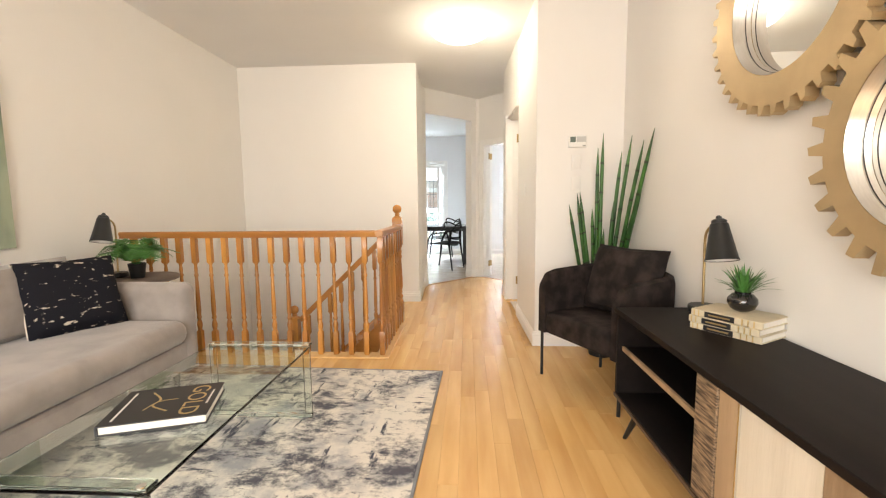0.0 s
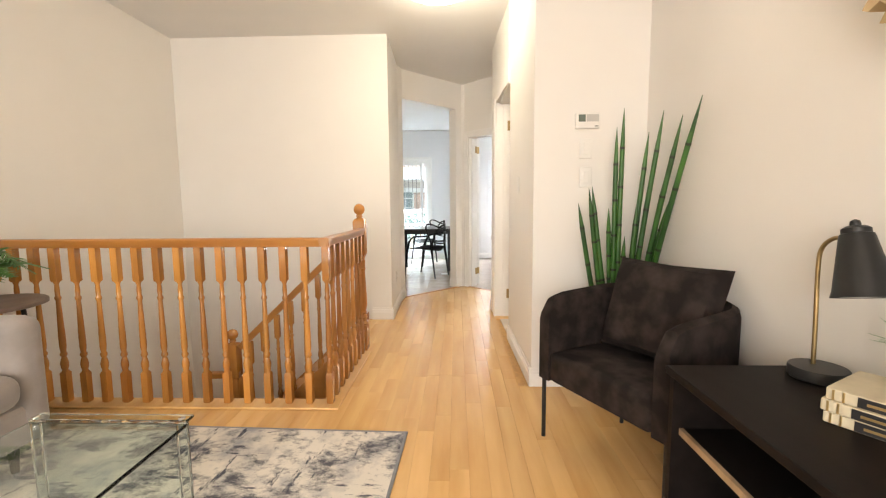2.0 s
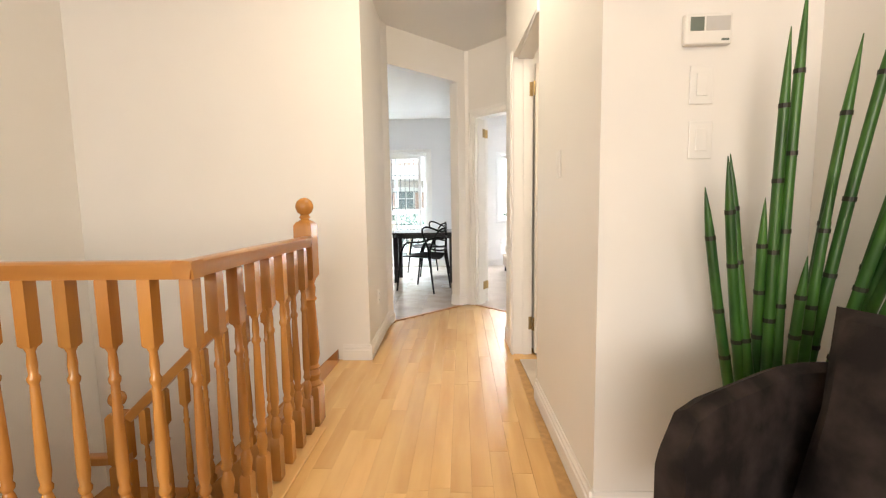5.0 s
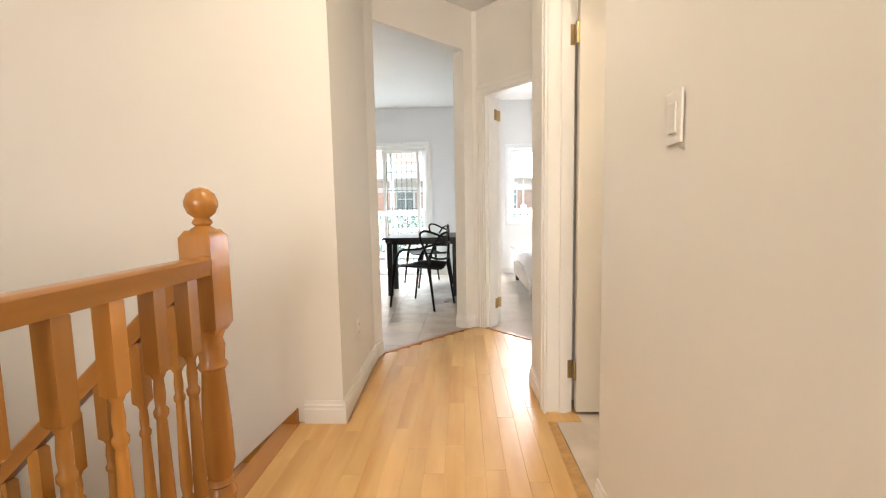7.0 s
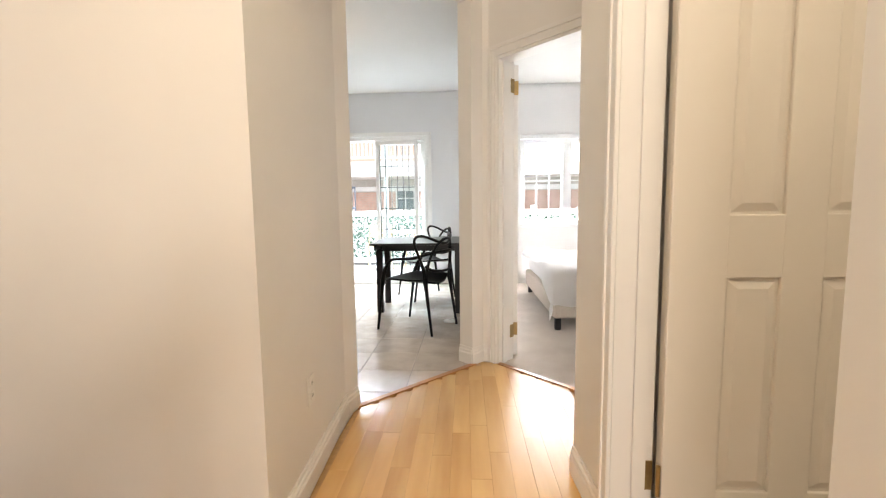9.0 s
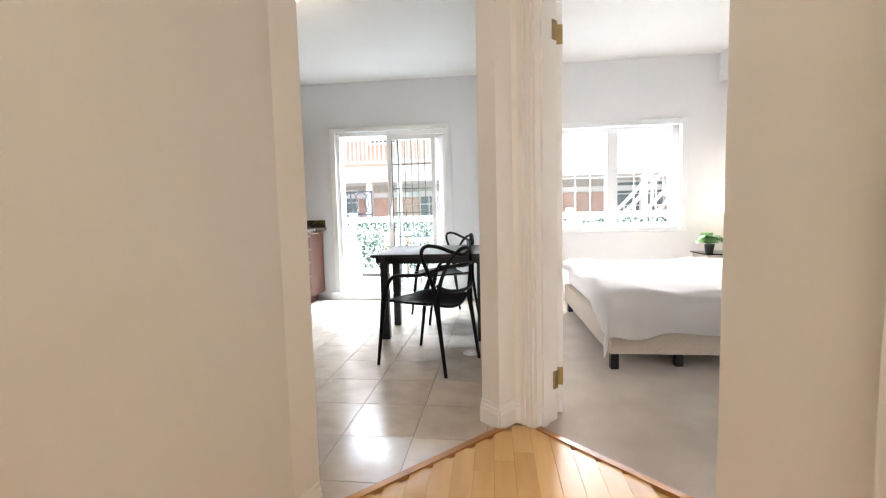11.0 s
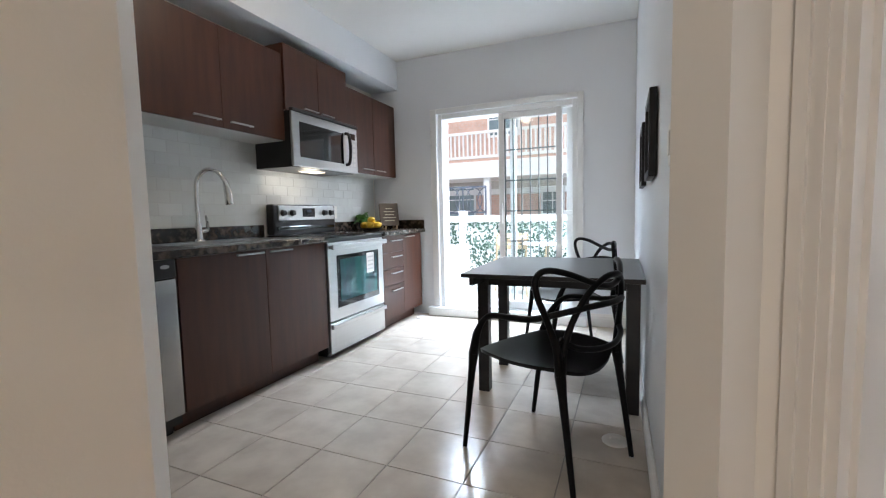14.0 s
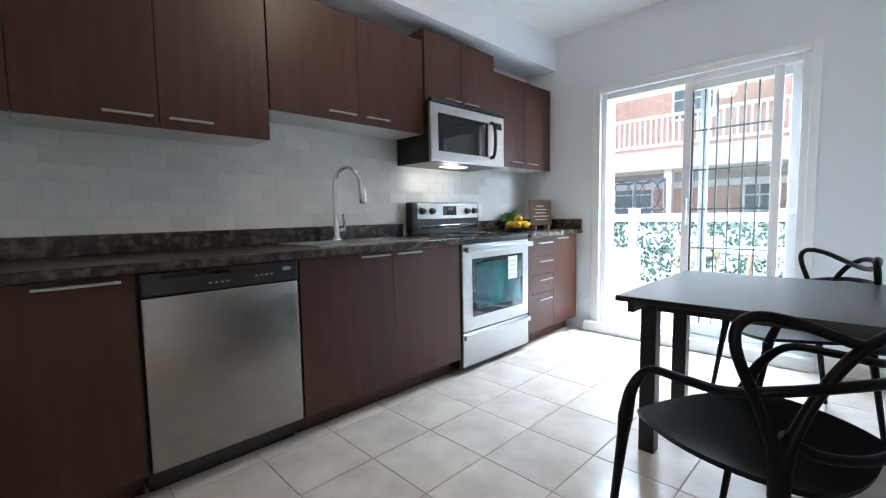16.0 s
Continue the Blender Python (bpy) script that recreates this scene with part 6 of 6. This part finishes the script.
for mt in (M_RUST, M_DUVET, M_TAN):
    me.materials.append(mt)
slot = {M_NAVY.name: 0, M_RUST.name: 1, M_DUVET.name: 2, M_TAN.name: 3}
for f in me.polygons:
    t = f.center.y / 0.95
    for a, b, mt in stripes:
        if a <= t < b:
            f.material_index = slot[mt.name]
ob = new("cover", me)
ob.parent = lp
ns = thing("nightstand", "pale nightstand with a dark glass top beside the bed", "nightstand")
boxpart("top", (2.45, 9.34, 0.545, 3.0, 9.72, 0.56), M_BLACKG, ns, bevel=0.003)
boxpart("body", (2.47, 9.36, 0.16, 2.98, 9.70, 0.5445), M_LINEN, ns, bevel=0.005)
for x in (2.50, 2.95):
    for y in (9.39, 9.67):
        boxpart("leg", (x - 0.02, y - 0.02, 0.0, x + 0.02, y + 0.02, 0.1595), M_BLACKP, ns)
fern(pose(2.53, 9.46, 0.561), "green fern in a black pot on the nightstand", 0.19, 0.12, 0.05, 0.09, 12, 24)
bl = thing("bedside_lamp", "lit bedside lamp with white drum shade and brass ring base", "lamp", pose(2.84, 9.50, 0.561))
bm = bmesh.new()
lathe(bm, [(0.06, 0.0), (0.06, 0.015), (0.012, 0.02), (0.010, 0.06)], 24)
part("base", bm, M_BRASS, bl, smooth=True)
bm = bmesh.new()
tube(bm, [(0.0, 0.07 * math.cos(a), 0.14 + 0.085 * math.sin(a)) for a in [2 * math.pi * k / 24 for k in range(25)]], 0.009, 8)
part("ring", bm, M_BRASS, bl, "brass ring", smooth=True)
bm = bmesh.new()
tube(bm, [(0, 0, 0.225), (0, 0, 0.40)], 0.008, 10)
part("stem", bm, M_BRASS, bl)
bm = bmesh.new()
lathe(bm, [(0.158, 0.42), (0.15, 0.73)], 36, close=False)
sh = part("shade", bm, glowing("lit_lamp_shade", (1.0, 0.90, 0.76), 1.5), bl, "glowing white drum shade", smooth=True)
sh.visible_shadow = False

# ---- outside ----
M_CONC = material("pale_patio_concrete", (0.55, 0.53, 0.50), 0.9, vary=0.15, scale=3, bump=0.3, bump_scale=60)
M_BRICK = material("pale_red_brick", (0.60, 0.42, 0.34), 0.9, colour2=(0.50, 0.33, 0.26), scale=4, bump=0.2, bump_scale=40, per_object=0.15)
M_MORTAR = material("pale_mortar", (0.58, 0.54, 0.50), 0.95, vary=0.15, scale=10)
M_WHITEOUT = material("white_exterior_paint", (0.80, 0.80, 0.79), 0.6, vary=0.05, scale=2)
# the sky's reflection is put into the base colour of the house panes
M_DARKWIN = material("window_pane_painted_sky", (0.20, 0.26, 0.28), 0.08, vary=0.3, scale=2)
M_HEDGE = material("variegated_ivy", (0.010, 0.042, 0.022), 0.7, colour2=(0.24, 0.29, 0.24), scale=45, fac=(0.52, 0.62))
M_SLATE = material("blue_grey_metal", (0.10, 0.12, 0.16), 0.5, 0.3, vary=0.1, scale=10)
bm = bmesh.new()
box(bm, -60, WT, -0.3, 60, 120, -0.06)
structure("ground", bm, M_CONC, "pale concrete patio and yard", "ground")
bm = bmesh.new()
box(bm, -60, -60, -3.2, 60, SOUTH - 0.15, -2.9)
structure("ground_south", bm, M_CONC, "pale ground in front of the house", "ground")

FY = 12.1
fence = thing("patio_fence", "white patio fence covered with variegated ivy screening", "fence")
boxpart("board", (-4.2, FY + 0.05, 0.0, 3.6, FY + 0.09, 1.0), M_WHITEOUT, fence)
boxpart("top_rail", (-4.2, FY - 0.02, 0.92, 3.6, FY + 0.12, 1.02), M_WHITEOUT, fence, bevel=0.006)
for x in (-4.2, -2.3, -0.4, 1.5, 3.4):
    boxpart("post", (x, FY - 0.03, -0.06, x + 0.10, FY + 0.13, 1.10), M_WHITEOUT, fence, bevel=0.005)
bm = bmesh.new()
rnd = random.Random(21)
for k in range(5200):
    x, z = rnd.uniform(-4.1, 3.5), rnd.uniform(0.12, 0.93)
    y = FY + 0.03 - abs(rnd.gauss(0, 0.03))
    a, s = rnd.uniform(0, 6.28), rnd.uniform(0.018, 0.036)
    t = rnd.uniform(-0.7, 0.7)
    ax, az = math.cos(a) * s, math.sin(a) * s
    vs = [bm.verts.new(p) for p in ((x - ax, y + s * t * 0.5, z - az), (x - az * 0.6, y - s * 0.2, z + ax * 0.6), (x + ax, y - s * t * 0.5 - 0.01, z + az), (x + az * 0.6, y - s * 0.2, z - ax * 0.6))]
    bm.faces.new(vs)
ivy = part("ivy_leaves", bm, M_HEDGE, fence, "small variegated ivy leaves")
tagged(ivy, kind="stuff")

pb = thing("storage_box", "white plastic storage box on the patio", "storage box", pose(-2.15, 11.1, -0.06))
boxpart("body", (-0.28, -0.25, 0.0, 0.28, 0.25, 0.62), M_WHITEOUT, pb, bevel=0.02)
boxpart("lid", (-0.30, -0.27, 0.622, 0.30, 0.27, 0.68), M_WHITEOUT, pb, bevel=0.015)
fc = thing("folding_chair", "pale wooden folding chair on the patio", "chair", pose(-1.32, 11.45, -0.06, 0, 0, 200))
M_TEAK = wood("weathered_teak", (0.50, 0.36, 0.22), (0.36, 0.25, 0.15), "z", 0.7, 0.1, 0, 10.0, 0.1)
for sx in (-0.21, 0.19):
    bm = bmesh.new()
    tube(bm, [(sx, -0.28, 0.0), (sx, 0.16, 0.84)], 0.014, 8)
    part("back_rail", bm, M_TEAK, fc)
    bm = bmesh.new()
    tube(bm, [(sx + 0.02, 0.26, 0.0), (sx + 0.02, -0.2, 0.46)], 0.014, 8)
    part("leg", bm, M_TEAK, fc)
for k in range(6):
    boxpart("seat_slat", (-0.2, -0.2 + 0.065 * k, 0.44, 0.2, -0.15 + 0.065 * k, 0.455), M_TEAK, fc, bevel=0.002)
for k in range(3):
    boxpart("back_slat", (-0.2, 0.055 + 0.045 * k, 0.62 + 0.08 * k, 0.2, 0.07 + 0.045 * k, 0.68 + 0.08 * k), M_TEAK, fc, bevel=0.002)
ot = thing("patio_table", "small white round patio table", "table", pose(-0.75, 11.3, -0.06))
bm = bmesh.new()
lathe(bm, [(0.33, 0.70), (0.35, 0.705), (0.35, 0.725), (0.33, 0.73)], 32)
part("tabletop", bm, M_WHITEOUT, ot)
for k in range(3):
    a = 2.1 * k
    bm = bmesh.new()
    tube(bm, [(0.24 * math.cos(a), 0.24 * math.sin(a), 0), (0.08 * math.cos(a), 0.08 * math.sin(a), 0.70)], 0.014, 8)
    part("leg", bm, M_TEAK, ot)
mf2 = thing("metal_screen", "dark blue grey metal screen with looped bars", "fence", pose(-3.1, 13.2, 0))
boxpart("rail", (-1.3, -0.012, 1.06, 0.9, 0.012, 1.085), M_SLATE, mf2)
boxpart("rail", (-1.3, -0.012, 1.53, 0.9, 0.012, 1.555), M_SLATE, mf2)
for k in range(6):
    x = -1.3 + 0.44 * k
    boxpart("post", (x - 0.012, -0.013, -0.06, x + 0.012, 0.013, 1.556), M_SLATE, mf2)
    if k < 5:
        for c in (0.0, 0.22, 0.44):
            bm = bmesh.new()
            tube(bm, [(x + c + 0.15 * math.sin(t) if 0 < c < 0.44 else x + c + (0.15 if c == 0 else -0.15) * abs(math.sin(t)), 0, 1.307 + 0.22 * math.cos(t)) for t in [2 * math.pi * q / 16 for q in range(17)]][: (17 if 0 < c < 0.44 else 9)], 0.009, 6)
            part("loop", bm, M_SLATE, mf2)

# neighbouring row of houses
HY = 19.9
hs = thing("row_house", "red brick row house with white balconies across the yard", "house")
boxpart("wall", (-16, HY, -0.06, 14, HY + 6, 9.0), M_MORTAR, hs)
boxpart("roof", (-16.3, HY - 0.3, 9.0, 14.3, HY + 6.3, 9.3), M_SLATE, hs)
boxpart("floor_band", (-16, HY - 1.5, 2.15, 14, HY - 0.001, 2.66), M_WHITEOUT, hs, "white balcony fascia", bevel=0.01)
boxpart("lower_band", (-16, HY - 0.12, 1.70, 14, HY - 0.002, 1.88), M_WHITEOUT, hs, bevel=0.01)
for k in range(11):
    x = -15.5 + 2.9 * k
    boxpart("column", (x, HY - 1.4, -0.06, x + 0.2, HY - 1.2, 2.149), M_WHITEOUT, hs, bevel=0.01)
rl = boxpart("balcony_rail", (-16, HY - 1.46, 3.50, 14, HY - 1.38, 3.58), M_WHITEOUT, hs)
boxpart("balcony_rail", (-16, HY - 1.46, 2.76, 14, HY - 1.38, 2.84), M_WHITEOUT, hs)
pk = bmesh.new()
box(pk, -0.025, -0.02, 0, 0.025, 0.02, 0.68)
pkm = finish(pk, "picket", M_WHITEOUT)
for k in range(110):
    post("picket", pkm, rl, (-9.0 + 0.14 * k, HY - 1.42, 2.83))


def house_window(x, z, w, h):
    wn_ = boxpart("window", (x - w / 2, HY - 0.06, z, x + w / 2, HY - 0.003, z + h), M_WHITEOUT, hs, bevel=0.01)
    for i in range(2):
        for j in range(3):
            a, b = x - w / 2 + 0.07 + (w - 0.1) / 2 * i, z + 0.07 + (h - 0.1) / 3 * j
            boxpart("pane", (a, HY - 0.068, b, a + (w - 0.1) / 2 - 0.04, HY - 0.0605, b + (h - 0.1) / 3 - 0.04), M_DARKWIN, wn_)


for x, z, w, h in ((-5.2, 0.7, 1.2, 1.3), (-2.0, 0.55, 0.75, 1.35), (1.8, 0.7, 1.2, 1.3), (5.2, 0.75, 1.6, 1.3), (-3.6, 3.6, 1.1, 1.7), (0.2, 3.6, 1.1, 1.7), (-7.4, 3.6, 1.1, 1.7), (4.4, 3.6, 1.1, 1.7), (7.6, 0.7, 1.2, 1.3)):
    house_window(x, z, w, h)
es = thing("exterior_stair", "white exterior stair rising to the balcony", "staircase", pose(3.55, 16.4, 0))
for k in range(9):
    boxpart("tread", (0.26 * k, -0.45, 0.28 * k, 0.26 * k + 0.30, 0.45, 0.28 * k + 0.04), M_WHITEOUT, es)
for y in (-0.45, 0.45):
    for z in (0.12, 0.95):
        bm = bmesh.new()
        tube(bm, [(0, y, z), (2.5, y, z + 2.7)], 0.05, 6)
        part("stair_rail", bm, M_WHITEOUT, es)
    for k in range(10):
        boxpart("baluster", (0.25 * k, y - 0.015, 0.1 + 0.27 * k, 0.25 * k + 0.03, y + 0.015, 0.95 + 0.27 * k), M_WHITEOUT, es)

# bricks of the facing house, nearest stretch one by one
bb = bmesh.new()
box(bb, -0.112, -0.012, -0.034, 0.112, 0.0, 0.034)
bkm = finish(bb, "brick", M_BRICK)
rest = []
count = 0
for row in range(int(6.4 / 0.078)):
    z = 0.0 + 0.078 * row
    for col in range(int(19 / 0.236)):
        x = -10.0 + 0.236 * col + (0.118 if row % 2 else 0)
        if 1.65 < z < 2.7:
            continue
        if -2.2 < x < 2.0 and 1.05 < z < 1.65 and count < 150:
            post("brick", bkm, hs, (x, HY - 0.001, z))
            count += 1
        else:
            rest.append((x, z))
bm = bmesh.new()
verts, faces = [], []
for x, z in rest:
    b0 = len(verts)
    for dx, dz in ((-0.112, -0.034), (0.112, -0.034), (0.112, 0.034), (-0.112, 0.034)):
        verts.append((x + dx, HY - 0.001, z + dz))
        verts.append((x + dx, HY - 0.013, z + dz))
    faces += [(b0 + 1, b0 + 3, b0 + 5, b0 + 7)] + [(b0 + 2 * k, b0 + (2 * k + 2) % 8, b0 + (2 * k + 3) % 8, b0 + 2 * k + 1) for k in range(4)]
bm.free()
me = bpy.data.meshes.new("bricks")
me.from_pydata(verts, [], faces)
me.materials.append(M_BRICK)
ob = new("bricks", me)
ob.parent = hs
tagged(ob, kind="stuff")

# ---- floor, tile and backsplash pieces ----
def unit_piece(name, mat, w, l, h, c):
    """A thin slab with eased edges, centred, top at z = 0."""
    bm = bmesh.new()
    rings = []
    for o, z in ((0, -h), (0, -c), (c, 0)):
        rings.append([bm.verts.new((sx * (w / 2 - o), sy * (l / 2 - o), z)) for sx, sy in ((-1, -1), (1, -1), (1, 1), (-1, 1))])
    for a, b in zip(rings, rings[1:]):
        for k in range(4):
            bm.faces.new((a[k], a[(k + 1) % 4], b[(k + 1) % 4], b[k]))
    bm.faces.new(rings[-1])
    return finish(bm, name, mat)


floor_ob = bpy.data.objects["floor"]
rnd = random.Random(9)
PW = 0.0835
plank_meshes = {}


def in_floor(x, y):
    if y < 3.07:
        return LEFT < x < RIGHT
    if y < 3.40:
        return -0.46 < x < RIGHT
    if y < 4.1:
        return -0.46 < x < 0.735
    if y < 4.965:
        return -0.60 < x < 0.735
    if y < 6.66:
        return -0.40 < x < 0.85 and y < 5.985 + (x + 0.378) * 1.011 and x + y < 7.13
    return False


def add_plank(x0, x1, y0, y1):
    key = (round(x1 - x0, 3), round(y1 - y0, 2))
    if key not in plank_meshes:
        plank_meshes[key] = unit_piece("plank", M_OAKF, key[0] - 0.0008, key[1] - 0.001, 0.0115, 0.0005)
    ob = new("plank", plank_meshes[key])
    ob.parent = floor_ob
    ob.location = ((x0 + x1) / 2, (y0 + y1) / 2, 0.0)


# strips as runs that stay inside the floor, cut to random lengths
x = LEFT
while x < RIGHT:
    xc = x + PW / 2
    y = SOUTH - rnd.uniform(0, 0.9)
    step = 0.02
    runs, start, yy = [], None, SOUTH
    while yy < 6.7:
        ok = in_floor(xc, yy) and in_floor(xc - PW * 0.42, yy) and in_floor(min(xc + PW * 0.42, RIGHT - 0.001), yy)
        if ok and start is None:
            start = yy
        if not ok and start is not None:
            runs.append((start, yy - step * 0.5))
            start = None
        yy += step
    for a, b in runs:
        p = a
        while p < b - 0.02:
            near = p > 0.3
            ln = rnd.choice((0.42, 0.55, 0.7, 0.85, 1.0, 1.2)) * (1.0 if near else 2.2)
            e = min(b, p + ln)
            if b - e < 0.15:
                e = b
            add_plank(x, min(x + PW, RIGHT), p, e)
            p = e
    x += PW

# kitchen tiles
ktile = bpy.data.objects["floor_kitchen"]
TS, TJ = 0.3415, 0.0042
tile_mesh = unit_piece("tile", M_TILE, TS - TJ, TS - TJ, 0.007, 0.0012)
TILE_X, TILE_Y, TA = -0.806, 7.548, -0.5
ca, sa = math.cos(radians(TA)), math.sin(radians(TA))


def in_kitchen(x, y):
    if x < LEFT + 0.02 or x > 0.232 or y > BACK - 0.02 or y < 5.2:
        return False
    if y < 6.1 and x > -0.52:
        return False
    return y > 6.02 + (x + 0.378) * 1.011 if x > -0.5 else True


def clip_tile(cx, cy):
    """A tile's outline cut to the kitchen's walls; None when it lies outside, the full square when inside."""
    poly = [(cx + u * ca - v * sa, cy + u * sa + v * ca) for u, v in ((-1, -1), (1, -1), (1, 1), (-1, 1)) for u, v in ((u * (TS - TJ) / 2, v * (TS - TJ) / 2),)]
    planes = [(1, 0, -(LEFT + 0.002)), (-1, 0, 0.238), (0, -1, BACK - 0.002), (0, 1, -5.152)]
    if cy < 7.3:
        planes.append((-0.7071 * 1.0, 0.7071, -(0.378 * 0.7071 + 5.995 * 0.7071) + 0.0))
    whole = all(a * x + b * y + c >= 0 for x, y in poly for a, b, c in planes)
    if whole:
        return poly, True
    for a, b, c in planes:
        outp = []
        for i in range(len(poly)):
            p, q = poly[i], poly[(i + 1) % len(poly)]
            dp, dq = a * p[0] + b * p[1] + c, a * q[0] + b * q[1] + c
            if dp >= 0:
                outp.append(p)
            if dp * dq < 0:
                t = dp / (dp - dq)
                outp.append((p[0] + (q[0] - p[0]) * t, p[1] + (q[1] - p[1]) * t))
        poly = outp
        if len(poly) < 3:
            return None, False
    area = 0.5 * abs(sum(poly[i][0] * poly[(i + 1) % len(poly)][1] - poly[(i + 1) % len(poly)][0] * poly[i][1] for i in range(len(poly))))
    return (poly, False) if area > 0.0008 else (None, False)


for i in range(-9, 9):
    for j in range(-9, 9):
        cx = TILE_X + (i + 0.5) * TS * ca - (j + 0.5) * TS * sa
        cy = TILE_Y + (i + 0.5) * TS * sa + (j + 0.5) * TS * ca
        poly, whole = clip_tile(cx, cy)
        if poly is None:
            continue
        if whole:
            ob = new("tile", tile_mesh)
            ob.parent = ktile
            ob.matrix_basis = pose(cx, cy, 0, 0, 0, TA)
        else:
            bm = bmesh.new()
            prism(bm, poly, -0.007, 0.0)
            part("tile", bm, M_TILE, ktile)

# glazed backsplash tiles
bs_ob = new("backsplash")
tagged(bs_ob, "pale grey glazed subway tile backsplash behind the counter", "backsplash", kind="structure")
boxpart("grout_bed", (LEFT + 0.001, 5.5, 1.0005, LEFT + 0.0079, 9.77, 1.64), material("white_grout", (0.61, 0.62, 0.61), 0.8, vary=0.05, scale=20), bs_ob)
sub = bmesh.new()
box(sub, 0, -0.0745, -0.0365, 0.0045, 0.0745, 0.0365, 0.0012, 1)
subm = finish(sub, "tile", M_SUBWAY)
for row in range(8):
    z = 1.0385 + 0.0755 * row
    for col in range(29):
        y = 5.58 + 0.1515 * col + (0.0757 if row % 2 else 0)
        if y > 9.68 or (z > 1.42 and (y < 7.05 or y > 8.98)) or z > 1.6:
            continue
        ob = new("tile", subm)
        ob.parent = bs_ob
        ob.location = (LEFT + 0.0042, y, z)
